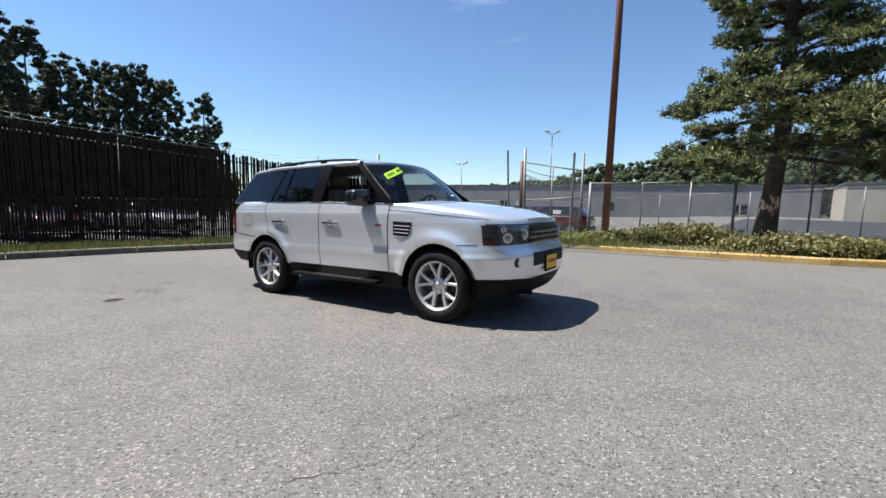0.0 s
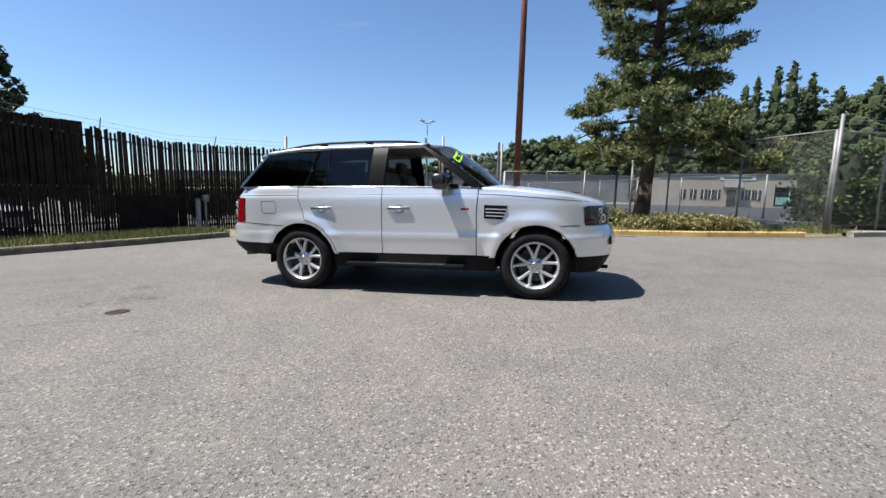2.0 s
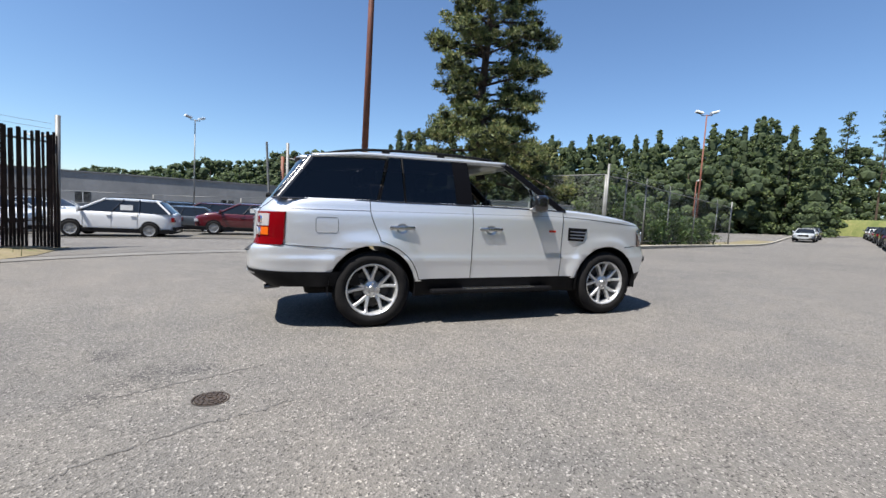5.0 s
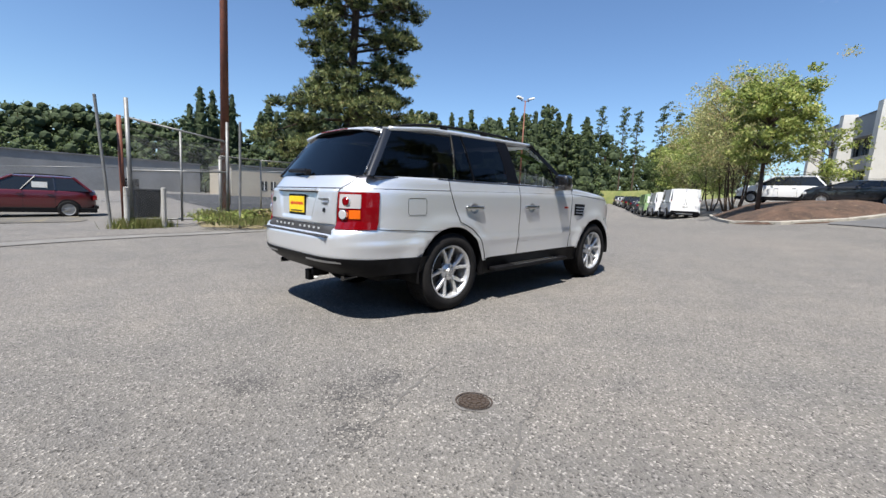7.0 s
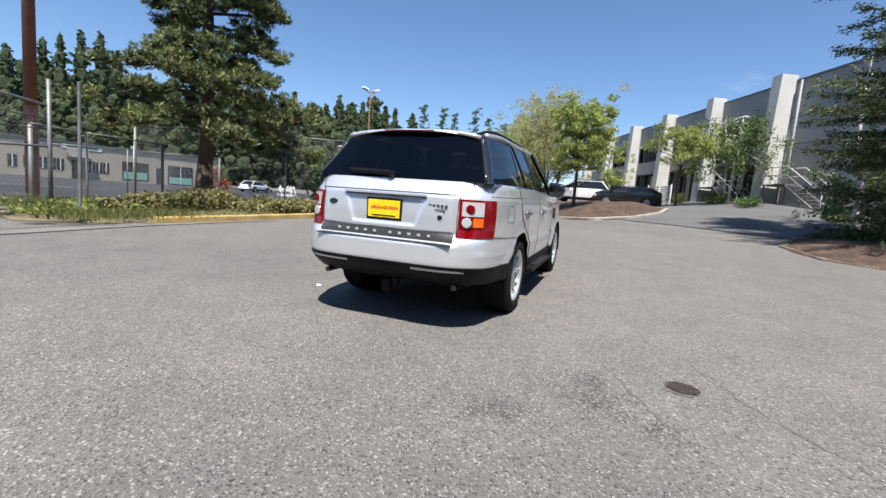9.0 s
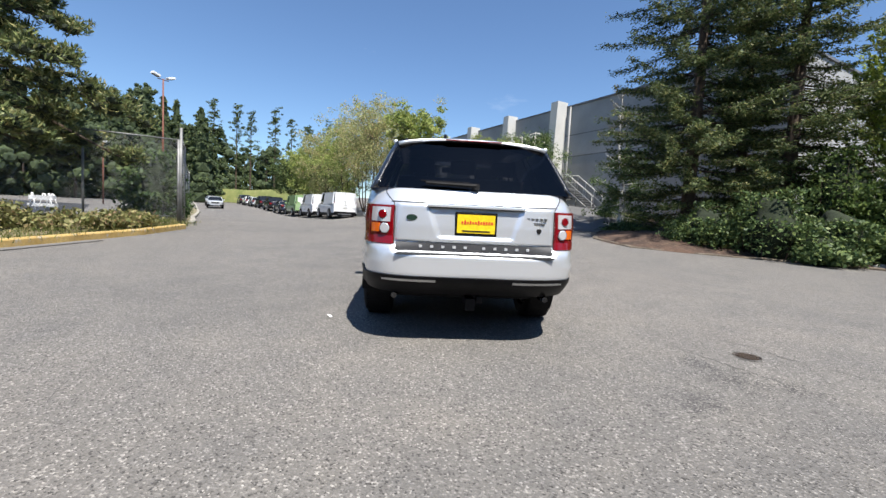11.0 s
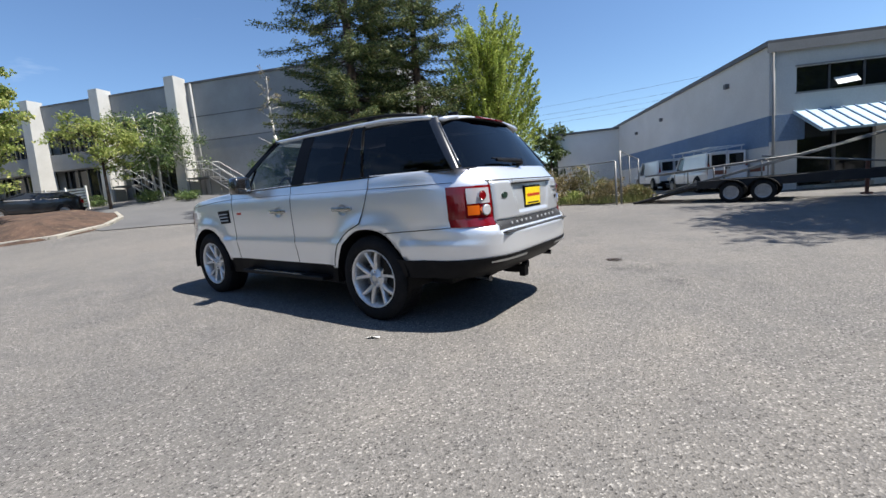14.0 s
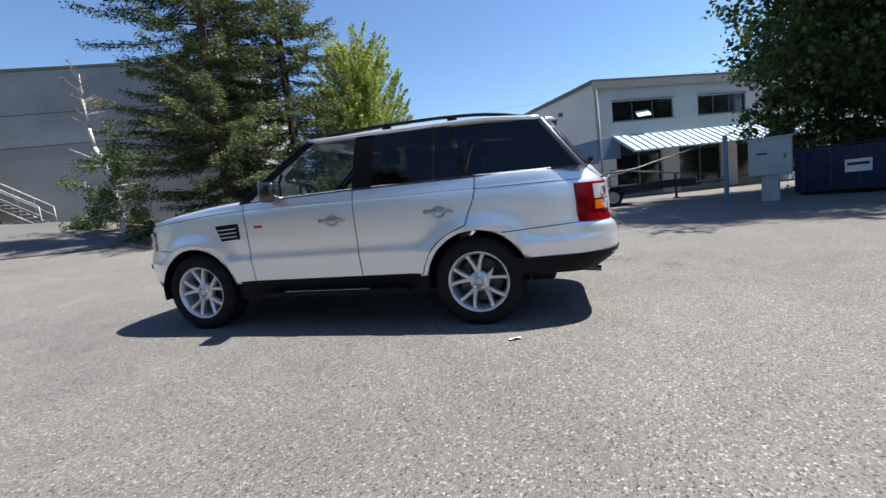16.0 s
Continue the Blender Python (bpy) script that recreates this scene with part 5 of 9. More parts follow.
    bmesh.ops.recalc_face_normals(bm, faces=bm.faces[:])
    hub = part("hub", bm, M["alloy"], rim, soft=True)
    bm = bmesh.new()
    bmesh.ops.create_cone(bm, cap_ends=True, segments=24, radius1=0.028, radius2=0.024, depth=0.006, matrix=Matrix.Translation((0, 0.101, 0)) @ Matrix.Rotation(-math.pi / 2, 4, "X"))
    part("centre_cap", bm, M["satin_metal"], rim)
    for k in range(5):
        a = k * math.tau / 5 + 0.42
        bm = bmesh.new()
        bmesh.ops.create_cone(bm, cap_ends=True, segments=6, radius1=0.012, radius2=0.010, depth=0.02, matrix=Matrix.Translation((0.058 * math.cos(a), 0.09, 0.058 * math.sin(a))) @ Matrix.Rotation(-math.pi / 2, 4, "X"))
        part("wheel_nut", bm, M["chrome"], rim)
    return root


SPOKES, SPOKE_FORK = 5, (-0.30, 0.30)


def strip_line(name, pts, width, material, parent, label="", both=True, lift=0.0):
    """A thin groove or trim that follows points on the left side."""
    for sgn in ((1, -1) if both else (1,)):
        bm = bmesh.new()
        P = [p if sgn > 0 else mirrored(p) for p in pts]
        sweep(bm, P, width, 5)
        part(name, bm, material, parent, label)


def car():
    n = Vector((-0.0266, 0.0073, 1)).normalized()
    tilt = Vector((0, 0, 1)).rotation_difference(n).to_matrix().to_4x4()
    root = thing("car", label="silver metallic four-door SUV parked on grey asphalt", category="car")
    root.matrix_world = Matrix.Translation((-0.022, 0, 0)) @ tilt
    body_shell(root)
    for wx in (WHEEL_X, -WHEEL_X):
        for s in (1, -1):
            wheel(root, wx, s)
    cabin(root)
    doors(root)
    nose(root)
    tail(root)
    top(root)
    interior(root)
    return root


def cabin(root):
    zt = 1.685
    a_line = lambda z: 0.755 + (0.13 - 0.755) * (z - 1.19) / (zt - 1.19)
    c_line = lambda z: -1.33 + 0.13 * (z - 1.22) / (zt - 1.22)
    d_line = lambda z: -2.24 + 0.34 * (z - 1.22) / (zt - 1.22)
    fw = gh_panel("side_window", root, lambda z: -0.34, lambda z: a_line(z) - 0.05, 1.20, zt - 0.015, M["clear_glass"], 0.0, "clear front door window", thick=0)
    bpy.data.objects.remove(fw[1])
    for s in (1, -1):
        bm = bmesh.new()
        sweep(bm, [(0.44, s * 0.876, 1.20), (0.38, s * 0.80, 1.42)], 0.012, 6)
        part("quarter_bar", bm, M["pillar_black"], root)
    gh_panel("side_window", root, lambda z: -1.04, lambda z: -0.50, 1.215, zt - 0.015, M["tinted_glass"], 0.0, "dark tinted rear door window", thick=0)
    gh_panel("side_window", root, lambda z: c_line(z) + 0.025, lambda z: -1.065, 1.22, zt - 0.015, M["tinted_glass"], 0.0, "dark tinted quarter light", thick=0)
    gh_panel("side_window", root, lambda z: d_line(z) + 0.02, lambda z: c_line(z) - 0.01, 1.225, zt - 0.045, M["tinted_glass"], 0.002, "dark tinted rear side window", thick=0)
    gh_panel("pillar", root, lambda z: -0.51, lambda z: -0.33, 1.20, zt, M["pillar_black"], 0.004, "black centre pillar")
    gh_panel("pillar", root, lambda z: a_line(z) - 0.06, lambda z: a_line(z) + 0.05, 1.185, zt, M["pillar_black"], 0.006, "black windscreen pillar", 4)
    strip_line("window_bar", [gh_pt(-1.052, 1.215 + (zt - 1.225) * k / 4, 0.004) for k in range(5)], 0.008, M["pillar_black"], root)
    strip_line("window_bar", [gh_pt(c_line(1.22 + (zt - 1.22) * k / 4) + 0.008, 1.22 + (zt - 1.22) * k / 4, 0.004) for k in range(5)], 0.0035, M["pillar_black"], root)
    # gloss-black rear pillars between the side and tailgate glass
    rows = []
    for k in range(9):
        t = k / 8
        z = 1.235 + 0.41 * t
        a, b = gh_pt(d_line(z) + 0.03, z, 0.004), Vector((-2.335 + 0.075 + 0.30 * t * 0.41 / 0.43, 0.80 - 0.18 * t * 0.41 / 0.43, z))
        rows.append([a.lerp(b, i / 6) + Vector((-0.012, 0.012, 0)) * math.sin(math.pi * i / 6) for i in range(7)])
    panel("rear_pillar", rows, M["gloss_black"], root, 0.008, "gloss black rear pillar", both=True)
    # belt seal
    strip_line("belt_seal", [gh_pt(x, smooth_table(BELT, x) - 0.012, 0.0) for x in np.linspace(-2.2, 0.8, 16)], 0.010, M["gloss_black"], root)
    # roof
    bm = bmesh.new()
    rows = []
    for i in range(29):
        x = -2.04 + (0.20 + 2.04) * i / 28
        zr = smooth_table(ROOF, x)
        row = []
        for j in range(21):
            u = -1 + j / 10
            e = 0.665 * (1 - 0.045 * smooth((-1.2 - x) / 1.1))
            y = e * math.copysign(abs(u) ** 0.9, u)
            dx = 0.14 * (1 - u * u) * smooth((x + 0.4) / 0.6)
            ze = zt - 0.05 * smooth((-1.35 - x) / 0.7)
            z = ze + (zr - ze) * (1 - abs(u) ** 3.2)
            row.append((x + dx, y, z - 0.030 * smooth((x + 0.08) / 0.3) * (1 - abs(u) ** 3)))
        rows.append(row)
    grid(bm, rows)
    bmesh.ops.recalc_face_normals(bm, faces=bm.faces[:])
    if sum(f.normal.z for f in bm.faces) < 0:
        for f in bm.faces:
            f.normal_flip()
    r = part("roof", bm, M["silver"], root, soft=True)
    so = r.modifiers.new("thick", "SOLIDIFY")
    so.thickness, so.offset = 0.03, -1
    # windscreen
    rows = []
    for k in range(9):
        t = k / 8
        row = []
        for j in range(17):
            u = -1 + j / 8
            xb, zb, wb = 0.99 - 0.24 * abs(u) ** 2.2, 1.195, 0.80
            xt, zt2, wt = 0.33 - 0.18 * abs(u) ** 2.2, 1.715 - 0.03 * abs(u) ** 3, 0.63
            row.append(Vector((xb + (xt - xb) * t, u * (wb + (wt - wb) * t), zb + (zt2 - zb) * t + 0.025 * math.sin(math.pi * t))))
        rows.append(row)
    bm = bmesh.new()
    grid(bm, rows)
    bmesh.ops.recalc_face_normals(bm, faces=bm.faces[:])
    part("windscreen", bm, M["clear_glass"], root, "clear windscreen", soft=True)
    # tailgate glass
    rows = []
    for k in range(9):
        t = k / 8
        row = []
        for j in range(13):
            u = -1 + j / 6
            row.append(Vector((-2.335 + 0.075 * abs(u) ** 3 + 0.30 * t, u * (0.80 - 0.18 * t), 1.235 + 0.43 * t)))
        rows.append(row)
    bm = bmesh.new()
    grid(bm, rows)
    bmesh.ops.recalc_face_normals(bm, faces=bm.faces[:])
    part("rear_window", bm, M["tinted_glass"], root, "dark tinted tailgate window", soft=True)



def f_y(y, z, off=0.0):
    """A point of the front at a given half-breadth; the sign of y picks the side."""
    w = smooth_table(SIDE, z)
    p = front_pt(math.asin(min(1, abs(y) / w) ** (N_F / 2)), z, off)
    return Vector((p.x, math.copysign(abs(y), y), z))


def r_y(y, z, off=0.0):
    w = smooth_table(SIDE, z)
    p = rear_pt(math.asin(min(1, abs(y) / w) ** (N_R / 2)), z, off)
    return Vector((p.x, math.copysign(abs(y), y), z))


def face_panel(name, fn, y0, y1, z0, z1, material, parent, off, ny=12, nz=4, label="", thick=0.01):
    return panel(name, [[fn(y0 + (y1 - y0) * i / ny, z0 + (z1 - z0) * k / nz, off) for i in range(ny + 1)] for k in range(nz + 1)], material, parent, thick, label)[0]


def wrap_panel(name, fn, t0, t1, z0f, z1f, material, parent, off, nt=18, nz=5, label="", both=True, thick=0.008):
    """A panel round a corner, between two angles; heights may follow the angle."""
    rows = []
    for k in range(nz + 1):
        row = []
        for i in range(nt + 1):
            t = t0 + (t1 - t0) * i / nt
            z = z0f(t) + (z1f(t) - z0f(t)) * k / nz
            p = fn(abs(t), z, off)
            row.append(p if t >= 0 else mirrored(p))
        rows.append(row)
    return panel(name, rows, material, parent, thick, label, both)


def arch_edge(z, wx, r=0.452):
    d = r * r - (z - WHEEL_Z) ** 2
    return math.sqrt(d) if d > 0 else 0.0


def doors(root):
    zb, zt = 0.462, 1.205
    split = lambda z: -0.335 - 0.015 * (1.2 - z)
    front_edge = lambda z: 0.755 + 0.02 * smooth((z - 0.9) / 0.3) - 0.01
    rear_top = lambda z: -1.40 + 0.10 * smooth((1.15 - z) / 0.35)
    rear_edge = lambda z: max(rear_top(z), -WHEEL_X + arch_edge(z, 0, 0.468)) if z < 0.84 else rear_top(z)
    for sgn_name, a, b in (("front_door", split, front_edge), ("rear_door", rear_edge, split)):
        ga, gb = (lambda z, f=a: f(z) + 0.004), (lambda z, f=b: f(z) - 0.004)
        panel(sgn_name, rows_side(ga, gb, zb, zt, 22, 26, 0.0025), M["silver"], root, 0.012, "silver door panel", both=True)
    N = 22
    zz = [zb + (zt + 0.02 - zb) * k / N for k in range(N + 1)]
    for fn in (split, front_edge, rear_edge):
        strip_line("door_gap", [side_pt(fn(z), z, 0.0015) for z in zz], 0.0042, M["gap_and_shade"], root)
    strip_line("door_gap", [side_pt(x, zb - 0.004, 0.0) for x in np.linspace(rear_edge(zb), 0.745, 14)], 0.004, M["gap_and_shade"], root)
    # body crease: shade and bonnet joint drawn as one dark line; lower swage
    strip_line("crease_shade_line", [side_pt(x, 1.128 - 0.115 * smooth((x - 0.60) / 1.9), 0.001) for x in np.linspace(-2.2, 1.9, 44)], 0.0028, M["gap_and_shade"], root)
    strip_line("wing_gap", [side_pt(-1.59 - 0.60 * t, 0.765 + 0.035 * t, 0.0015) for t in np.linspace(0, 1, 10)], 0.0036, M["gap_and_shade"], root)
    strip_line("wing_gap", [side_pt(1.62 + 0.20 * t, 0.79 + 0.01 * t, 0.001) for t in np.linspace(0, 1, 6)], 0.0036, M["gap_and_shade"], root)
    # handles in shallow dished cups
    for x in (-0.13, -1.09):
        for s in (1, -1):
            c = side_pt(x, 0.972)
            hd = new("door_handle")
            hd.parent = root
            hd.matrix_local = pose(c.x, s * (c.y + 0.004), c.z, 0, 0, 0 if s > 0 else 180)
            bm = bmesh.new()
            box(bm, -0.125, 0.125, 0.008, 0.026, -0.015, 0.018, 0.007)
            for v in bm.verts:
                v.co.y += 0.009 * (1 - (v.co.x / 0.125) ** 2)
            part("grip", bm, M["handle_metal"], hd, "satin metal grip", soft=True)
            # a shallow bowl behind the grip
            bm = bmesh.new()
            rows = [[(0.062 * q * math.cos(a), 0.006 - 0.012 * (1 - q * q), -0.006 + 0.050 * q * math.sin(a)) for a in np.linspace(0, math.tau, 25)[:-1]] for q in (1.0, 0.8, 0.6, 0.4, 0.2, 0.04)]
            vr = grid(bm, rows, closed=True)
            bm.faces.new(vr[-1])
            bmesh.ops.recalc_face_normals(bm, faces=bm.faces[:])
            part("cup", bm, M["satin_metal"], hd, "dished bright cup", soft=True)
            for xx in (-0.112, 0.112):
                block("grip_foot", xx - 0.012, xx + 0.012, 0.0, 0.014, -0.012, 0.014, M["handle_metal"], hd, 0.004)
            if x > -1:
                bm = bmesh.new()
                bmesh.ops.create_cone(bm, cap_ends=True, segments=16, radius1=0.009, radius2=0.009, depth=0.01, matrix=Matrix.Translation((-0.125 * (1 if s > 0 else -1), 0.008, 0)) @ Matrix.Rotation(math.pi / 2, 4, "X"))
                part("lock", bm, M["chrome"], hd)
    # side vents behind the front wheels
    for s in (1, -1):
        v = new("side_vent")
        v.parent = root
        rows = [[side_pt(0.83 + 0.25 * i / 6 - 0.05 * (1 - k / 4) * (i / 6), 0.865 + 0.145 * k / 4 - 0.01 * i / 6, 0.006) for i in range(7)] for k in range(5)]
        R = [[p if s > 0 else mirrored(p) for p in r] for r in rows]
        bm = bmesh.new()
        grid(bm, R, flip=s < 0)
        ext = bmesh.ops.extrude_face_region(bm, geom=bm.faces[:])
        for g in ext["geom"]:
            if isinstance(g, bmesh.types.BMVert):
                g.co.y -= s * 0.012
        bmesh.ops.recalc_face_normals(bm, faces=bm.faces[:])
        part("vent_frame", bm, M["black_plastic"], v, "black vent surround")
        for k in range(3):
            z = 0.895 + 0.036 * k
            bm = bmesh.new()
            pts = [side_pt(0.85 + (0.19 + 0.012 * k) * i / 5, z - 0.008 * i / 5, 0.012) for i in range(6)]
            sweep(bm, pts if s > 0 else [mirrored(p) for p in pts], 0.0065, 6)
            part("vent_slat", bm, M["satin_metal"] if k < 3 else M["black_plastic"], v)
        p = side_pt(0.62, 0.965)
        block("badge", p.x - 0.045, p.x + 0.045, s * p.y - 0.004, s * p.y + 0.004, p.z - 0.012, p.z + 0.012, M["badge_red"], root, 0.002, "small red badge")
    # fuel flap on one side
    strip_line("fuel_flap_gap", [mirrored(side_pt(-1.80 + 0.10 * cx, 0.985 + 0.072 * cz, 0.0012)) for cx, cz in ((-1, -0.7), (-1, 0.7), (-0.85, 1), (0.85, 1), (1, 0.7), (1, -0.7), (0.85, -1), (-0.85, -1), (-1, -0.7))], 0.0020, M["gap_and_shade"], root, both=False)
    # sills and side steps
    for s in (1, -1):
        rows = [[side_pt(-0.96 + 1.92 * i / 24, 0.285 + 0.175 * k / 5, 0.004 - 0.03 * (1 - k / 5)) for i in range(25)] for k in range(6)]
        R = [[p if s > 0 else mirrored(p) for p in r] for r in rows]
        bm = bmesh.new()
        grid(bm, R, flip=s < 0)
        part("sill", bm, M["black_plastic"], root, "black plastic sill", soft=True)
        st = block("side_step", -0.78, 0.62, s * 0.86, s * 0.975, 0.315, 0.355, M["black_plastic"], root, 0.012, "black side step")
        block("step_tread", -0.42, 0.40, s * 0.875, s * 0.962, 0.354, 0.361, M["handle_metal"], st, 0.002, "ribbed metal tread")
    # wheel housings
    for wx in (WHEEL_X, -WHEEL_X):
        for s in (1, -1):
            bm = bmesh.new()
            rows = []
            for y in (0.60, 0.75, 0.90, 0.935):
                rows.append([(wx + 0.421 * math.cos(a), s * y, WHEEL_Z + 0.005 + 0.421 * math.sin(a)) for a in np.linspace(-0.15, math.pi + 0.15, 30)])
            grid(bm, rows)
            part("wheel_arch_liner", bm, M["black_plastic"], root, soft=True)
    block("underbody", -2.0, 2.0, -0.62, 0.62, 0.29, 0.52, M["black_plastic"], root, 0.05, "dark underbody")


def nose(root):
    wrap_panel("front_valance", front_pt, -1.17, 1.17, lambda t: 0.27 + 0.03 * abs(t), lambda t: 0.47 - 0.03 * smooth(1 - abs(t) / 0.5), M["black_plastic"], root, 0.004, 40, 5, "black lower front valance", both=False)
    face_panel("lower_intake", f_y, -0.44, 0.44, 0.585, 0.715, M["gap_and_shade"], root, 0.004, 14, 4, "dark lower intake")
    gr = face_panel("grille", f_y, -0.43, 0.43, 0.805, 0.985, M["gloss_black"], root, 0.004, 14, 5, "dark front grille")
    for k in range(3):
        z = 0.835 + 0.055 * k
        bm = bmesh.new()
        pts = [f_y(-0.41 + 0.82 * i / 10, z, 0.02) for i in range(11)]
        sweep(bm, pts, 0.013, 6)
        part("grille_bar", bm, M["black_plastic"], gr)
    for s in (1, -1):
        hl = new("headlight")
        hl.parent = root
        rows = []
        for k in range(7):
            row = []
            for i in range(17):
                t = 0.175 + (1.02 - 0.175) * i / 16
                z = 0.805 + (0.985 - 0.805) * k / 6 - 0.012 * (i / 16) * (1 - k / 6)
                p = front_pt(t, z, 0.004)
                row.append(p if s > 0 else mirrored(p))
            rows.append(row)
        bm = bmesh.new()
        grid(bm, rows, flip=s < 0)
        bmesh.ops.recalc_face_normals(bm, faces=bm.faces[:])
        part("housing", bm, M["lamp_bowl"], hl, "smoky grey glossy headlight housing", soft=True)
        for t, z, r, mm in ((0.30, 0.90, 0.058, "clear_lens"), (0.62, 0.865, 0.052, "clear_lens"), (0.68, 0.945, 0.030, "clear_lens")):
            a, b = front_pt(t, z, 0.004), front_pt(t, z, 0.03)
            if s < 0:
                a, b = mirrored(a), mirrored(b)
            d = (b - a).normalized()
            bm = bmesh.new()
            rod(bm, a - d * 0.03, a + d * 0.006, r, r * 0.96, 24)
            part("reflector", bm, M["satin_metal"], hl, "satin metal lamp ring")
            bm = bmesh.new()
            bmesh.ops.create_uvsphere(bm, u_segments=20, v_segments=10, radius=r * 0.8, matrix=Matrix.Translation(a - d * r * 0.45))
            part("lens", bm, M["lamp_lens"], hl, soft=True)
        wr = [[front_pt(0.84 + 0.16 * i / 5, 0.808 + 0.055 * k / 4, 0.007) for i in range(6)] for k in range(5)]
        bm = bmesh.new()
        grid(bm, [[p if s > 0 else mirrored(p) for p in r] for r in wr], flip=s < 0)
        bmesh.ops.recalc_face_normals(bm, faces=bm.faces[:])
        part("marker", bm, M["amber_dark"], hl, "dark amber side marker")
        a = f_y(s * 0.66, 0.63, 0.002)
        bm = bmesh.new()
        rod(bm, a - Vector((0.02, 0, 0)), a + Vector((0.004, 0, 0)), 0.045, 0.045, 20)
        fg = part("fog_light", bm, M["gap_and_shade"], root)
        bm = bmesh.new()
        rod(bm, a + Vector((0.004, 0, 0)), a + Vector((0.008, 0, 0)), 0.033, 0.03, 20)
        part("lens", bm, M["clear_lens"], fg)
    # bonnet shut lines, lettering blocks, plate
    bm = bmesh.new()
    pts = [front_pt(abs(t), 0.993, 0.002) if t >= 0 else mirrored(front_pt(abs(t), 0.993, 0.002)) for t in np.linspace(-0.95, 0.95, 40)]
    sweep(bm, pts, 0.006, 5)
    part("bonnet_gap", bm, M["gap_and_shade"], root)
    for k in range(10):
        y = -0.34 + 0.075 * k + (0.03 if k > 4 else 0)
        p = f_y(y, 1.012, 0.0)
        block("nose_letter_block", p.x - 0.018, p.x - 0.004, y - 0.02, y + 0.02, 1.025, 1.048, M["chrome"], root, 0.003, "small bright block")
    pl = new("front_plate")
    pl.parent = root
    x0 = f_y(0, 0.58).x
    block("plate_holder", x0, x0 + 0.018, -0.17, 0.17, 0.50, 0.675, M["black_plastic"], pl, 0.004, "black plate holder")
    block("plate_card", x0 + 0.018, x0 + 0.022, -0.152, 0.152, 0.525, 0.665, M["plate"], pl, 0.0, "bright yellow dealer card")
    block("print_bar", x0 + 0.022, x0 + 0.024, -0.12, 0.12, 0.585, 0.62, M["plate_red"], pl)
    bar("tow_eye", (2.08, -0.36, 0.30), (2.17, -0.36, 0.30), 0.022, M["black_plastic"], root)


def tail(root):
    wrap_panel("rear_valance", rear_pt, -1.547, 1.547, lambda t: 0.395 + 0.012 * abs(t), lambda t: 0.562 - 0.012 * smooth((abs(t) - 0.55) / 0.7), M["black_plastic"], root, 0.010, 60, 6, "black lower rear bumper", both=False)
    for s in (1, -1):
        face_panel("reflector_strip", r_y, s * 0.30, s * 0.72, 0.520, 0.537, M["satin_metal"], root, 0.016, 8, 2, "pale trim strip")
        bm = bmesh.new()
        rod(bm, (-2.22, s * 0.60, 0.385), (-2.36, s * 0.62, 0.378), 0.022, 0.024, 16)
        part("exhaust_tip", bm, M["lamp_dark"], root)
    # tail lamps, wrapped round the corners
    for s in (1, -1):
        tl = new("tail_lamp")
        tl.parent = root
        def lamp_rows(t0, t1, z0, z1, off, nt=14, nz=5):
            rows = []
            for k in range(nz + 1):
                row = []
                for i in range(nt + 1):
                    p = rear_pt(t0 + (t1 - t0) * i / nt, z0 + (z1 - z0) * k / nz, off)
                    row.append(p if s > 0 else mirrored(p))
                rows.append(row)
            return rows
        def lamp(name, t0, t1, z0, z1, off, mm, label=""):
            bm = bmesh.new()
            vr = grid(bm, lamp_rows(t0, t1, z0, z1, off), flip=s < 0)
            ext = bmesh.ops.extrude_face_region(bm, geom=bm.faces[:])
            bmesh.ops.recalc_face_normals(bm, faces=bm.faces[:])
            for g in ext["geom"]:
                if isinstance(g, bmesh.types.BMVert):
                    g.co += Vector((0.012, -s * 0.012, 0))
            bmesh.ops.recalc_face_normals(bm, faces=bm.faces[:])
            return part(name, bm, mm, tl, label)
        T0, T1 = 0.40, 1.03
        lamp("red_lens", T0, T1, 0.800, 1.098, 0.012, M["red_lens"], "deep red lamp cover")
        lamp("indicator", 0.60, 0.775, 0.885, 0.955, 0.0165, M["amber_lens"], "amber indicator")
        lamp("upper_panel", 0.43, 0.775, 0.968, 1.080, 0.0155, M["smoked_lens"], "silvery upper lamp panel")
        for t, z, r, mm, lb in ((0.505, 0.918, 0.048, "clear_lens", "round clear reversing lamp"), (0.545, 1.024, 0.040, "red_lens", "round red lamp")):
            a = rear_pt(t, z, 0.012)
            b = rear_pt(t, z, 0.05)
            if s < 0:
                a, b = mirrored(a), mirrored(b)
            d = Vector((b.x - a.x, b.y - a.y, 0)).normalized() if (b - a).length else Vector((-1, 0, 0))
            d = (Vector((-1, 0.35 * s, 0))).normalized()
            bm = bmesh.new()
            rod(bm, a - d * 0.03, a + d * 0.012, r, r * 0.9, 24)
            rg = part("round_lamp", bm, M["chrome"], tl, lb)
            bm = bmesh.new()
            rod(bm, a + d * 0.010, a + d * 0.016, r * 0.86, r * 0.7, 24)
            part("lens", bm, M[mm], rg)
    # tailgate
    for y in (0.632, -0.632):
        bm = bmesh.new()
        for k in range(12):
            z0, z1 = 0.80 + 0.43 * k / 12, 0.80 + 0.43 * (k + 1) / 12
            rod(bm, r_y(y * (1 + 0.12 * smooth((z0 - 1.10) / 0.1)), z0, 0.002), r_y(y * (1 + 0.12 * smooth((z1 - 1.10) / 0.1)), z1, 0.002), 0.004, n=5)
        part("tailgate_gap", bm, M["gap_and_shade"], root)
    bm = bmesh.new()
    P = [r_y(y, 1.128, 0.002) for y in np.linspace(-0.66, 0.66, 24)]
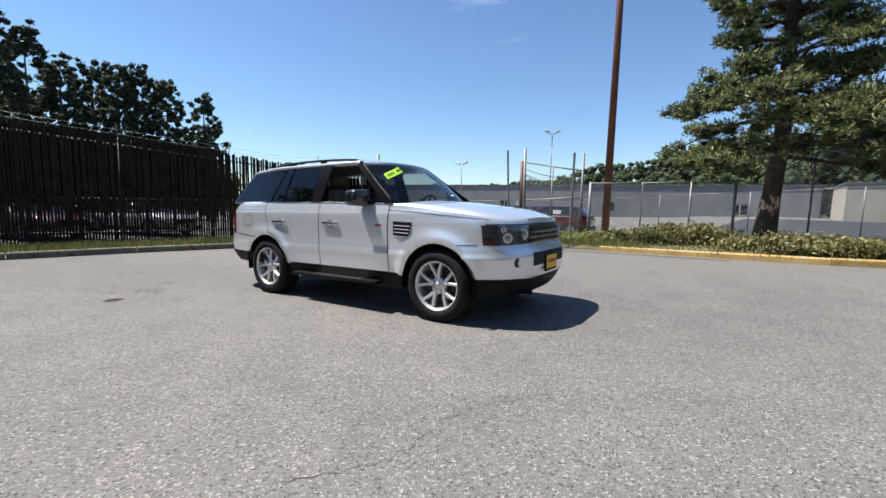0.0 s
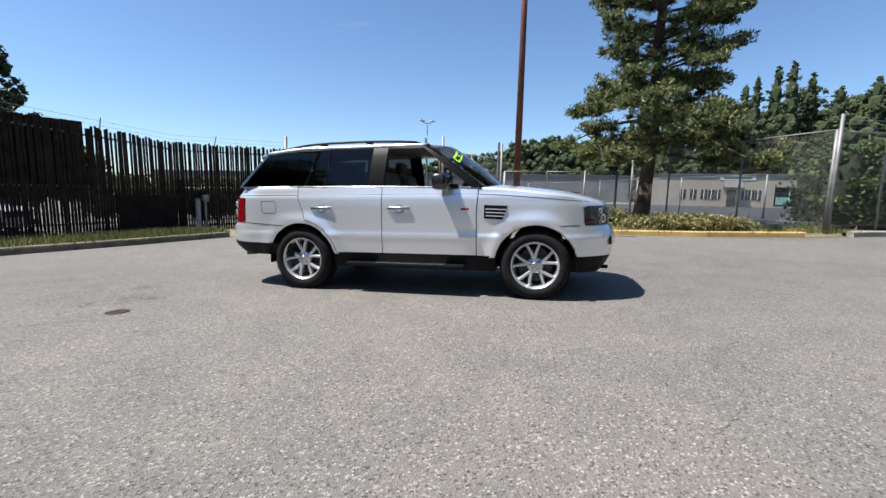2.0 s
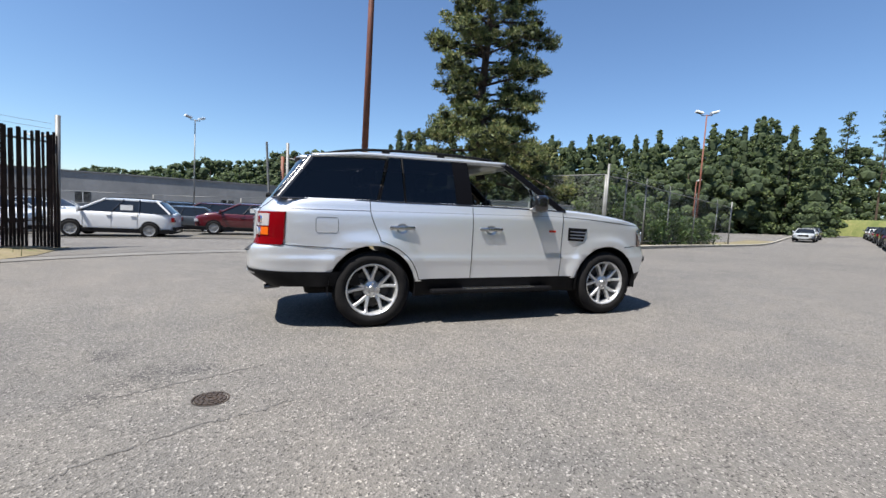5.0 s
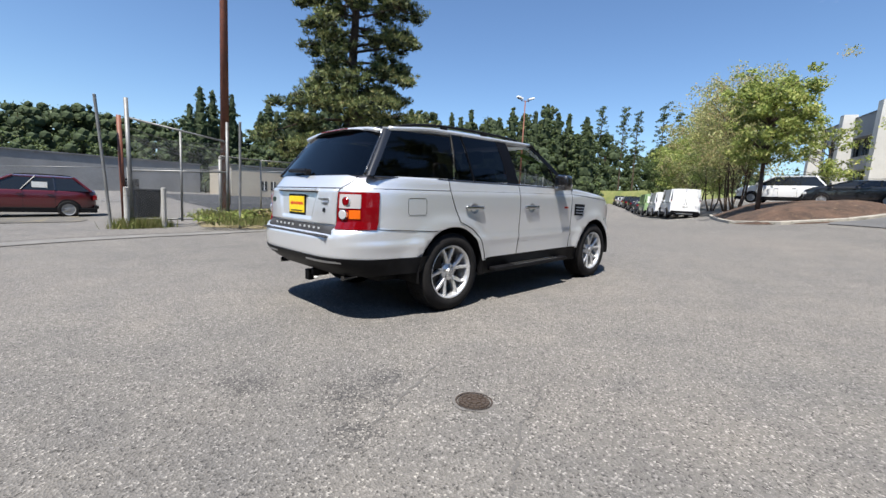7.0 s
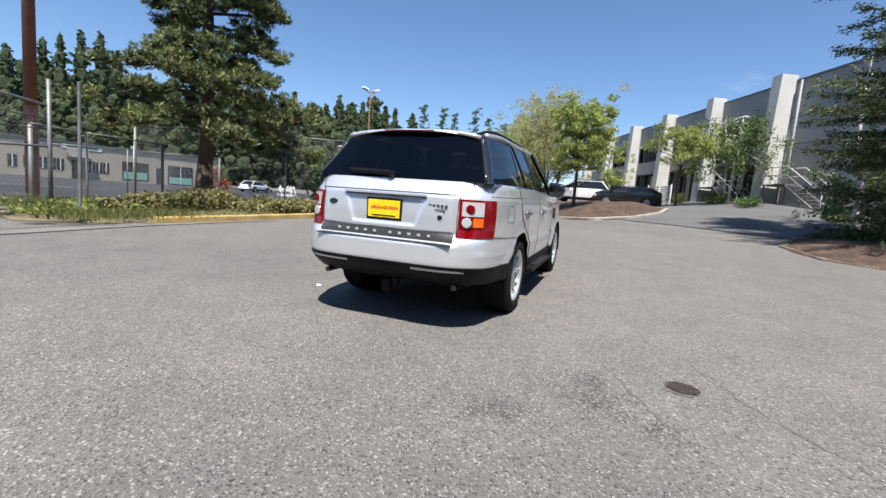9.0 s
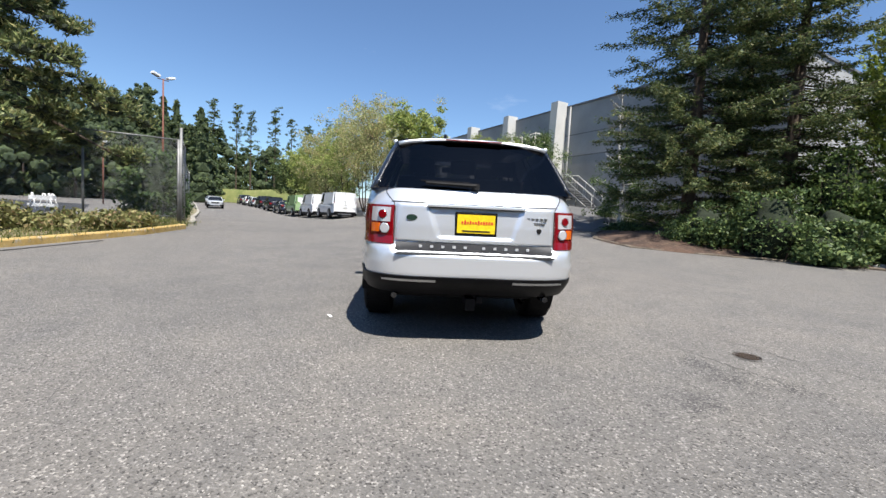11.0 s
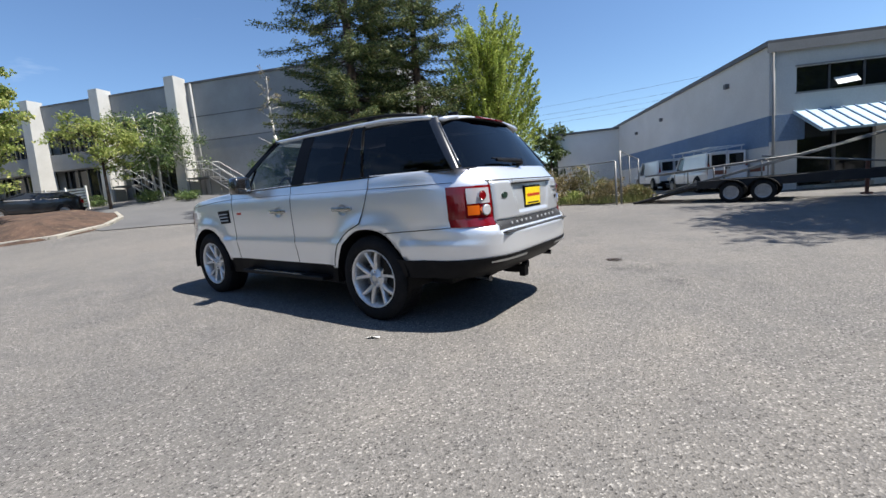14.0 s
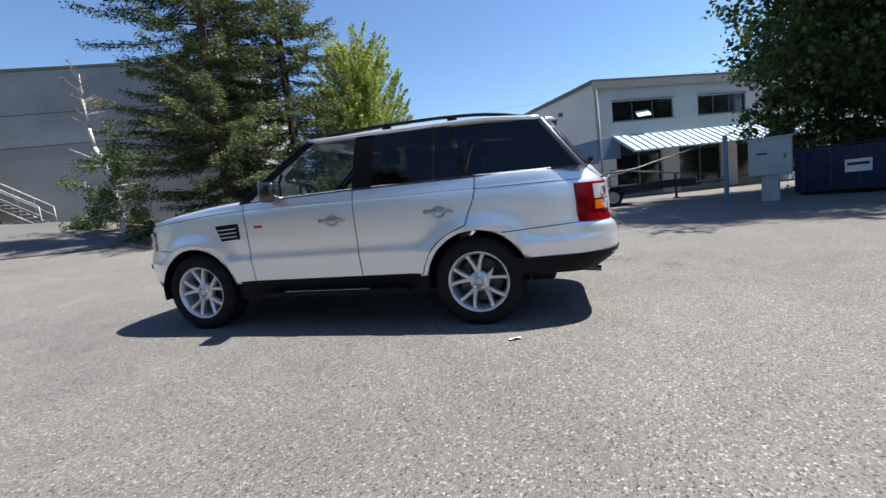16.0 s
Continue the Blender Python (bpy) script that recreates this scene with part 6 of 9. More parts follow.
    sweep(bm, P, 0.004, 5)
    part("tailgate_gap", bm, M["gap_and_shade"], root)
    # recessed number panel: a lip above and sloping cheeks
    x = r_y(0, 1.0).x
    block("tailgate_lip", x - 0.026, x + 0.01, -0.385, 0.385, 1.098, 1.120, M["silver"], root, 0.006)

    def gate_pt(y, z):
        half = 0.285 + 0.085 * (z - 0.86) / 0.24
        dip = smooth((half - abs(y)) / 0.045 + 0.5) * smooth((z - 0.852) / 0.03)
        edge = smooth((0.622 - abs(y)) / 0.02) * smooth((z - 0.826) / 0.012) * smooth((1.122 - z) / 0.012)
        return r_y(y, z, 0.003 + 0.015 * edge * (1 - dip))
    panel("tailgate_skin", [[gate_pt(-0.622 + 1.244 * i / 90, 0.826 + 0.296 * k / 40) for i in range(91)] for k in range(41)], M["silver"], root, 0.012, "silver tailgate with a sunken plate panel")
    # dark strip below the lip, its shadow line put in as colour
    block("lip_shade_strip", x - 0.018, x + 0.01, -0.365, 0.365, 1.090, 1.101, M["gap_and_shade"], root)
    pl = new("rear_plate")
    pl.parent = root
    block("plate_frame", x - 0.014, x, -0.165, 0.165, 0.885, 1.068, M["black_plastic"], pl, 0.006, "black plate frame")
    block("plate_card", x - 0.018, x - 0.014, -0.148, 0.148, 0.907, 1.05, M["plate"], pl, 0.0, "bright yellow dealer card")
    rng = random.Random(8)
    bm = bmesh.new()
    y = 0.115
    while y > -0.12:
        hgt = rng.uniform(0.012, 0.03)
        box(bm, x - 0.0205, x - 0.018, y - 0.014, y, 0.985 - hgt * 0.4, 0.985 + hgt * 0.7)
        y -= 0.021
    part("print_bar", bm, M["plate_red"], pl, "red print reduced to bars")
    block("print_bar", x - 0.0205, x - 0.018, -0.11, 0.11, 0.918, 0.928, M["ink"], pl)
    # dark band with bright blocks, badges
    bd = face_panel("tailgate_band", r_y, -0.618, 0.618, 0.752, 0.822, M["band_grey"], root, 0.006, 20, 3, "dark grey band across the tailgate")
    for k in range(10):
        yy = 0.425 - 0.087 * k - (0.06 if k > 4 else 0)
        p = r_y(yy, 0.79, 0.006)
        block("letter_block", p.x - 0.008, p.x + 0.002, yy - 0.012, yy + 0.012, 0.782, 0.801, M["letter_silver"], bd, 0.002)
    bm = bmesh.new()
    p = r_y(0.50, 1.01, 0.0)
    rod(bm, (p.x - 0.010, 0.50, 1.01), (p.x - 0.024, 0.50, 1.01), 1, 1, 24)
    for v in bm.verts:
        v.co.y = 0.50 + (v.co.y - 0.50) * 0.042
        v.co.z = 1.01 + (v.co.z - 1.01) * 0.024
    part("oval_badge", bm, M["badge_green"], root, "small dark green oval badge")
    for yy, z, w in ((-0.48, 1.035, 0.085), (-0.50, 1.000, 0.045)):
        p = r_y(yy, z, 0.0)
        for k in range(5):
            u = yy - w + 2 * w * (k + 0.5) / 5
            block("badge_block", p.x - 0.023, p.x - 0.014, u - w * 0.14, u + w * 0.14, z - 0.010, z + 0.010, M["satin_metal"], root, 0.001, "tiny metal badge block")
    bm = bmesh.new()
    p = r_y(-0.50, 0.945, 0.0)
    bmesh.ops.create_cone(bm, cap_ends=True, segments=18, radius1=0.022, radius2=0.018, depth=0.008, matrix=Matrix.Translation((p.x - 0.021, -0.50, 0.945)) @ Matrix.Rotation(-math.pi / 2, 4, "Y"))
    part("tailgate_lock", bm, M["lamp_dark"], root)
    # ribbed step pad on the bumper ledge
    pad = block("bumper_pad", -2.528, -2.46, -0.62, 0.62, 0.731, 0.742, M["band_grey"], root, 0.004, "dark rubber bumper pad")
    for k in range(3):
        block("pad_rib", -2.518 + 0.02 * k, -2.510 + 0.02 * k, -0.60, 0.60, 0.741, 0.745, M["black_plastic"], pad, 0.001)
    # tow hitch
    th = new("tow_hitch")
    th.parent = root
    block("receiver", -2.33, -2.16, -0.035, 0.035, 0.30, 0.37, M["black_plastic"], th, 0.006)
    block("drop_plate", -2.375, -2.32, -0.04, 0.04, 0.27, 0.37, M["black_plastic"], th, 0.008)
    block("socket", -2.36, -2.30, -0.10, -0.05, 0.33, 0.39, M["black_plastic"], th, 0.01)


def top(root):
    # spoiler
    bm = bmesh.new()
    rows = []
    for k, (x, z) in enumerate(((-1.82, 1.716), (-1.93, 1.702), (-2.01, 1.688), (-2.075, 1.674), (-2.082, 1.660), (-2.04, 1.645), (-1.94, 1.632))):
        rows.append([Vector((x + 0.09 * abs(u) ** 3, u * (0.610 - 0.010 * k), z - 0.042 * abs(u) ** 3.0)) for u in np.linspace(-1, 1, 21)])
    grid(bm, rows)
    bmesh.ops.recalc_face_normals(bm, faces=bm.faces[:])
    for f in bm.faces:
        c = f.calc_center_median()
        if c.z < 1.655 and f.normal.z < 0.3 and c.x > -2.078:
            f.material_index = 1
    part("spoiler", bm, [M["silver"], M["black_plastic"]], root, "silver roof spoiler with black underside", soft=True)
    block("brake_light", -2.086, -2.073, -0.24, 0.24, 1.660, 1.669, M["red_lens"], root, 0.002, "thin red high-level brake light")
    # roof rails
    for s in (1, -1):
        bm = bmesh.new()
        P = []
        for i in range(19):
            x = -1.80 + 1.80 * i / 18
            P.append(Vector((x, s * (0.585 - 0.02 * smooth((-1.2 - x) / 1)), 1.685 - 0.045 * smooth((-1.35 - x) / 0.7) + (smooth_table(ROOF, x) - 1.685) * 0.42 + 0.016 + 0.016 * math.sin(math.pi * i / 18) ** 0.5)))
        sweep(bm, P, 0.014, 8)
        rl = part("roof_rail", bm, M["black_plastic"], root, "black roof rail", soft=True)
        for i in (0, 6, 12, 18):
            p = P[i]
            block("rail_foot", p.x - 0.04, p.x + 0.04, p.y - 0.017, p.y + 0.017, p.z - 0.05, p.z, M["black_plastic"], rl, 0.006)
    block("roof_fin", -1.90, -1.80, 0.22, 0.245, 1.68, 1.74, M["black_plastic"], root, 0.008, "small black aerial fin")
    # cabin edges: body-coloured rail above the windows
    for s in (1, -1):
        bm = bmesh.new()
        P = [gh_pt(x, 1.692 - 0.05 * smooth((-1.35 - x) / 0.7), 0.004) for x in np.linspace(-1.93, 0.14, 28)]
        sweep(bm, [(a.x, s * a.y, a.z) for a in P], 0.02, 8)
        part("cant_rail", bm, M["silver"], root, soft=True)
        bm = bmesh.new()
        P = [Vector((0.80 - 0.66 * t, s * (0.868 - 0.205 * t), 1.19 + 0.50 * t)) for t in np.linspace(0, 1, 10)]
        sweep(bm, P, 0.022, 8)
        part("windscreen_post", bm, M["pillar_black"], root, soft=True)
        bm = bmesh.new()
        P = [Vector((-2.262 + 0.31 * t, s * (0.80 - 0.165 * t), 1.235 + 0.42 * t)) for t in np.linspace(0, 1, 8)]
        sweep(bm, P[:-1], 0.013, 8)
        part("rear_pillar_trim", bm, M["gloss_black"], root, soft=True)
    # rear wiper and front wipers
    bm = bmesh.new()
    rod(bm, (-2.36, 0.0, 1.275), (-2.345, 0.40, 1.285), 0.020, 0.013, 8)
    rod(bm, (-2.345, 0.05, 1.295), (-2.325, 0.44, 1.30), 0.008, 0.006, 6)
    rod(bm, (-2.33, 0.0, 1.262), (-2.372, 0.0, 1.272), 0.032, 0.026, 12)
    part("rear_wiper", bm, M["black_plastic"], root)
    for y0, y1 in ((-0.35, 0.15), (0.25, 0.72)):
        bm = bmesh.new()
        rod(bm, (1.04, y0, 1.215), (0.97 - 0.12 * abs(y1), y1, 1.235), 0.008, 0.006, 6)
        part("wiper", bm, M["black_plastic"], root)
    # cowl
    bm = bmesh.new()
    rows = [[Vector((1.08 - 0.23 * abs(u) ** 2.2, u * 0.82, 1.199 - 0.0 * abs(u))) for u in np.linspace(-1, 1, 15)], [Vector((0.95 - 0.23 * abs(u) ** 2.2, u * 0.82, 1.209)) for u in np.linspace(-1, 1, 15)]]
    grid(bm, rows)
    part("cowl", bm, M["black_plastic"], root, "black windscreen cowl")
    # door mirrors
    for s in (1, -1):
        mr = new("door_mirror")
        mr.parent = root
        bm = bmesh.new()
        box(bm, 0.31, 0.47, s * 0.895, s * 1.10, 1.175, 1.345, 0.04)
        for v in bm.verts:
            k = (abs(v.co.y) - 0.895) / 0.2
            v.co.x += 0.05 * (1 - k) - 0.02
            v.co.z += 0.012 * (1 - k) * (v.co.z - 1.26) / 0.08
        part("mirror_housing", bm, M["gloss_black"], mr, "black mirror housing", soft=True)
        block("mirror_arm", 0.38, 0.54, s * 0.84, s * 0.92, 1.185, 1.235, M["black_plastic"], mr, 0.012)
        block("mirror_glass", 0.322, 0.330, s * 0.925, s * 1.08, 1.20, 1.322, M["chrome"], mr, 0.0, "mirror glass")
    # sticker inside the windscreen
    st = new("windscreen_sticker")
    st.parent = root
    def ws(u, t):
        xb, zb, wb = 0.99 - 0.24 * abs(u) ** 2.2, 1.195, 0.80
        xt, zt2, wt = 0.33 - 0.18 * abs(u) ** 2.2, 1.715 - 0.03 * abs(u) ** 3, 0.63
        return Vector((xb + (xt - xb) * t, u * (wb + (wt - wb) * t), zb + (zt2 - zb) * t + 0.025 * math.sin(math.pi * t) + 0.004))
    bm = bmesh.new()
    grid(bm, [[ws(-0.86 + 0.40 * i / 6, 0.52 + 0.13 * k / 2 + 0.20 * i / 6) for i in range(7)] for k in range(3)])
    part("sticker_sheet", bm, M["sticker"], st, "lime green sticker")
    bm = bmesh.new()
    for i in range(8):
        if i == 4:
            continue
        u = -0.83 + 0.32 * i / 7
        t = 0.55 + 0.20 * (u + 0.86) / 0.40
        a, b, c, d = ws(u, t), ws(u + 0.032, t + 0.016), ws(u + 0.032, t + 0.086), ws(u, t + 0.07)
        f = [bm.verts.new(p + Vector((0.003, 0, 0.003))) for p in (a, b, c, d)]
        bm.faces.new(f)
    part("print_bar", bm, M["ink"], st)


def interior(root):
    block("dashboard", 0.45, 0.98, -0.72, 0.72, 1.02, 1.205, M["leather"], root, 0.05, "dark dashboard")
    sw = new("steering_wheel")
    sw.parent = root
    sw.matrix_local = pose(0.34, 0.37, 1.17, 0, -62, 0)
    bm = bmesh.new()
    seg = 32
    P = [Vector((0.18 * math.cos(a * math.tau / seg), 0.18 * math.sin(a * math.tau / seg), 0)) for a in range(seg)]
    for i in range(seg):
        rod(bm, P[i], P[(i + 1) % seg], 0.014, n=6)
    part("wheel_rim", bm, M["leather"], sw, soft=True)
    bm = bmesh.new()
    for a in (0, math.pi, -math.pi / 2):
        rod(bm, (0, 0, 0), (0.17 * math.cos(a), 0.17 * math.sin(a), 0), 0.02, 0.012, 6)
    rod(bm, (0, 0, -0.04), (0, 0, 0.02), 0.06, 0.05, 16)
    part("wheel_boss", bm, M["leather"], sw)
    for x, ys in ((-0.30, (-0.37, 0.37)), (-1.12, (-0.42, 0.0, 0.42))):
        for y in ys:
            seat = new("seat")
            seat.parent = root
            bm = bmesh.new()
            box(bm, x - 0.10, x + 0.06, y - 0.24, y + 0.24, 0.85, 1.40, 0.05)
            for v in bm.verts:
                v.co.x -= (v.co.z - 0.85) * 0.28
            part("backrest", bm, M["seat_tan"], seat, soft=True)
            bm = bmesh.new()
            box(bm, x - 0.29, x - 0.18, y - 0.13, y + 0.13, 1.43, 1.58, 0.04)
            part("headrest", bm, M["seat_tan"], seat, soft=True)
            bm = bmesh.new()
            for d in (-0.06, 0.06):
                rod(bm, (x - 0.21, y + d, 1.38), (x - 0.235, y + d, 1.45), 0.008, n=6)
            part("headrest_post", bm, M["chrome"], seat)
    block("inside_mirror", 0.12, 0.15, -0.12, 0.12, 1.56, 1.63, M["leather"], root, 0.015, "dark inside mirror")
    bm = bmesh.new()
    rows = [[Vector((x, u * 0.60, smooth_table(ROOF, x) - 0.06 - 0.03 * u * u)) for u in np.linspace(-1, 1, 9)] for x in np.linspace(-2.0, 0.0, 9)]
    grid(bm, rows)
    part("headlining", bm, M["beige"], root, "pale headlining", soft=True)


M["letter_silver"] = plain("letter_silver", (0.52, 0.53, 0.54), 0.4, 0.2)
M["badge_red"] = plain("red_enamel", (0.45, 0.02, 0.01), 0.3)
M["band_grey"] = worn("dark_grey_plastic", (0.040, 0.041, 0.044), (0.055, 0.056, 0.06), 0.6, big=6, small=90, relief=0.1, space="Object")
M["amber_dark"] = plain("dark_amber_lens", (0.07, 0.009, 0.006), 0.12, 0.0, Coat_Weight=1.0)
car()

# ---- other vehicles ----
def paint(name, c, rough=0.3):
    m, nt, b = mat_new(name)
    n = tex(nt, "Noise", 2.5, 3)
    nt.links.new(ramp(nt, n.outputs[0], [(0.3, tuple(v * 0.93 for v in c)), (0.7, c)]), b.inputs["Base Color"])
    b.inputs["Roughness"].default_value, b.inputs["Coat Weight"].default_value, b.inputs["Coat Roughness"].default_value = rough, 1.0, 0.04
    return m


WHEELS = {}


def plain_wheel(parent, x, y, r, w=0.21, side=1):
    """A tyre with a spoked rim; the meshes are shared."""
    key = (round(r, 3), w)
    if key not in WHEELS:
        bm = bmesh.new()
        seg = 28
        prof = [(r * 0.62, -w / 2), (r * 0.93, -w / 2), (r, -w * 0.35), (r, w * 0.35), (r * 0.93, w / 2), (r * 0.66, w / 2 + 0.005), (r * 0.62, w / 2 - 0.02)]
        grid(bm, [[(q * math.cos(a * math.tau / seg), yy, q * math.sin(a * math.tau / seg)) for a in range(seg)] for q, yy in prof], closed=True)
        bmesh.ops.recalc_face_normals(bm, faces=bm.faces[:])
        t = bpy.data.meshes.new("tyre")
        bm.to_mesh(t)
        bm.free()
        t.materials.append(M["tyre"])
        bm = bmesh.new()
        vr = grid(bm, [[(q * math.cos(a * math.tau / seg), yy, q * math.sin(a * math.tau / seg)) for a in range(seg)] for q, yy in ((r * 0.60, -w * 0.2), (r * 0.63, w / 2 - 0.01), (r * 0.66, w / 2 + 0.004), (r * 0.56, w / 2 - 0.01), (r * 0.54, w * 0.05))], closed=True)
        for k in range(6):
            a = k * math.tau / 6
            box(bm, -0.028, 0.028, w / 2 - 0.05, w / 2 - 0.012, 0.0, r * 0.6, 0, Matrix.Rotation(a, 4, "Y"))
        rod(bm, (0, w / 2 - 0.06, 0), (0, w / 2 - 0.004, 0), r * 0.17, r * 0.15, 16)
        rod(bm, (0, w / 2 - 0.065, 0), (0, w / 2 - 0.035, 0), r * 0.57, r * 0.57, 20)
        m = bpy.data.meshes.new("rim")
        bm.to_mesh(m)
        bm.free()
        m.materials.append(M["rim_grey"])
        WHEELS[key] = (t, m)
    e = new("wheel")
    e.parent = parent
    e.matrix_local = pose(x, y, r, 0, 0, 0 if side > 0 else 180)
    for nm, me in zip(("tyre", "rim"), WHEELS[key]):
        o = new(nm, me)
        o.parent = e


M["rim_grey"] = worn("rim_grey", (0.26, 0.265, 0.27), (0.36, 0.365, 0.37), 0.4, 0.4, big=5, small=40, relief=0.05, space="Object")


def vehicle(name, at, heading, label, colour, L=4.5, W=1.82, H=1.68, style="suv", lift=0.0, category="car", r=0.34, sticker=False, dark_rear=False):
    """A parked vehicle: lofted body, glazed cabin, wheels, lamps. Local x is forwards."""
    x0, y0 = at
    root = thing(name, (x0, y0, land(x0, y0) + lift), heading, label, category)
    P = colour
    hw = W / 2
    f, b = L / 2, -L / 2
    wb = L * 0.295
    if style == "van":
        belt, hood = H * 0.55, H * 0.52
        cab = (f - 1.15, b + 0.06, f - 1.55, b + 0.12)
    elif style == "sedan":
        belt, hood = 0.92, 0.86
        cab = (f - 1.25, b + 0.35, f - 1.95, b + 1.05)
    elif style == "pickup":
        belt, hood = 1.05, 1.02
        cab = (f - 1.35, b + 2.0, f - 1.9, b + 2.2)
    else:
        belt, hood = 1.10, 1.03
        cab = (f - 0.98, b + 0.12, f - 1.95, b + 0.66)
    # lower body
    bm = bmesh.new()
    rings = []
    NH = 26
    for k, (zf, inn) in enumerate(((0.24, 0.06), (0.34, 0.02), (0.50, 0.0), (0.68, 0.006), (0.80, 0.0), (0.93, 0.018), (1.0, 0.055))):
        ring = []
        for i in range(2 * NH):
            a = i * math.tau / (2 * NH)
            c, s = math.cos(a), math.sin(a)
            n = 6.0
            ex = math.copysign(abs(c) ** (2 / n), c)
            ey = math.copysign(abs(s) ** (2 / n), s)
            x = ex * (L / 2 - inn * 0.8)
            y = ey * (hw - inn)
            top = belt if x < cab[0] else belt + (hood - belt) * smooth((x - cab[0]) / 0.7) - 0.14 * smooth((x - f + 0.6) / 0.6)
            if style == "sedan" and x < cab[1]:
                top = belt - 0.02
            z = zf if zf < 0.5 else 0.5 + (top - 0.5) * (zf - 0.5) / 0.5
            ring.append((x, y, z))
        rings.append(ring)
    vr = grid(bm, rings, closed=True)
    cen = bm.verts.new((0, 0, belt + 0.01))
    n = len(vr[-1])
    # cap in strips across, so that bonnet and tail stay smooth
    rows = []
    for i in range(1, NH):
        a, c = vr[-1][i], vr[-1][n - i]
        m1 = bm.verts.new(a.co.lerp(c.co, 0.5) + Vector((0, 0, 0.035)))
        rows.append((a, m1, c))
    for q0, q1 in zip(rows, rows[1:]):
        bm.faces.new((q0[0], q1[0], q1[1], q0[1]))
        bm.faces.new((q0[1], q1[1], q1[2], q0[2]))
    bm.faces.new((vr[-1][0], rows[0][0], rows[0][1]))
    bm.faces.new((vr[-1][0], rows[0][1], rows[0][2]))
    bm.faces.new((vr[-1][NH], rows[-1][1], rows[-1][0]))
    bm.faces.new((vr[-1][NH], rows[-1][2], rows[-1][1]))
    bm.verts.remove(cen)
    bmesh.ops.recalc_face_normals(bm, faces=bm.faces[:])
    part("body", bm, P, root, soft=True)
    block("lower_trim", b + 0.03, f - 0.03, -hw - 0.004, hw + 0.004, 0.22, 0.41, M["black_plastic"], root, 0.03)
    # cabin: glass, pillars, roof
    gw, tw = hw - (0.05 if style != "van" else 0.02), hw - (0.24 if style != "van" else 0.11)
    zt = H - 0.06
    xb0, xb1, xt0, xt1 = cab

    def cabin_shell(nm, mm, grow, z0, z1, lab=""):
        bm = bmesh.new()
        def ringat(z):
            t = (z - belt) / (zt - belt)
            xa, xc = xb0 + (xt0 - xb0) * t + grow, xb1 + (xt1 - xb1) * t - grow
            w = gw + (tw - gw) * t + grow
            bow = 0.10
            return [(xa - 0.12, w, z), (xa, w * 0.7, z), (xa + bow * 0.4, 0, z), (xa, -w * 0.7, z), (xa - 0.12, -w, z), ((xa + xc) / 2, -w, z), (xc + 0.08, -w, z), (xc, -w * 0.7, z), (xc - 0.03, 0, z), (xc, w * 0.7, z), (xc + 0.08, w, z), ((xa + xc) / 2, w, z)]
        vr = grid(bm, [ringat(z0 + (z1 - z0) * k / 4) for k in range(5)], closed=True)
        bm.faces.new(vr[-1])
        bmesh.ops.recalc_face_normals(bm, faces=bm.faces[:])
        return part(nm, bm, mm, root, lab)
    cabin_shell("glazing", M["glass_dark"], 0.0, belt - 0.02, zt, "dark glazing")
    bm = bmesh.new()
    rows = []
    for i in range(9):
        t = i / 8
        x = xt0 + 0.03 + (xt1 - 0.05 - xt0 - 0.03) * t
        rows.append([Vector((x, u * (tw + 0.015), zt - 0.01 + 0.07 * (1 - abs(u) ** 3) * (1 - abs(2 * t - 1) ** 4 * 0.5))) for u in np.linspace(-1, 1, 11)])
    grid(bm, rows)
    bmesh.ops.recalc_face_normals(bm, faces=bm.faces[:])
    ext = bmesh.ops.extrude_face_region(bm, geom=bm.faces[:])
    for g in ext["geom"]:
        if isinstance(g, bmesh.types.BMVert):
            g.co.z -= 0.05
    bmesh.ops.recalc_face_normals(bm, faces=bm.faces[:])
    part("roof", bm, P, root, soft=False)
    for s in (1, -1):
        for q, mm in ((0.0, P), (1.0, P)) if style == "van" else ((0.0, P), (0.36, M["gloss_black"]), (0.66, M["gloss_black"]), (1.0, P)):
            xa = xb0 - 0.12 + (xb1 + 0.08 - xb0 + 0.12) * q
            xc = xt0 - 0.12 + (xt1 + 0.08 - xt0 + 0.12) * q
            bm = bmesh.new()
            rod(bm, (xa, s * (gw + 0.004), belt - 0.02), (xc, s * (tw + 0.004), zt), 0.035 if q not in (0, 1) else 0.045, n=6)
            part("pillar", bm, mm, root)
    if style == "van":
        # solid load box behind the front doors
        for s in (1, -1):
            bm = bmesh.new()
            xs = (b + 0.05, f - 2.1)
            vs = [bm.verts.new((xs[0], s * (gw + 0.008), belt - 0.03)), bm.verts.new((xs[1], s * (gw + 0.008), belt - 0.03)), bm.verts.new((xs[1] - 0.05, s * (tw + 0.008), zt)), bm.verts.new((xs[0] + 0.06, s * (tw + 0.008), zt))]
            bm.faces.new(vs)
            ext = bmesh.ops.extrude_face_region(bm, geom=bm.faces[:])
            for g in ext["geom"]:
                if isinstance(g, bmesh.types.BMVert):
                    g.co.y -= s * 0.02
            bmesh.ops.recalc_face_normals(bm, faces=bm.faces[:])
            part("load_side", bm, P, root)
        for s in (1, -1):
            d = block("rear_door", b - 0.012, b + 0.02, s * 0.012, s * (gw - 0.03), 0.42, belt + 0.05, P, root, 0.01)
            block("door_handle", b - 0.03, b - 0.012, s * 0.03, s * 0.09, 0.95, 1.0, M["black_plastic"], d)
            block("rear_window_surround", b + 0.0, b + 0.05, s * 0.012, s * (tw - 0.02), belt + 0.05, zt, P, root, 0.01)
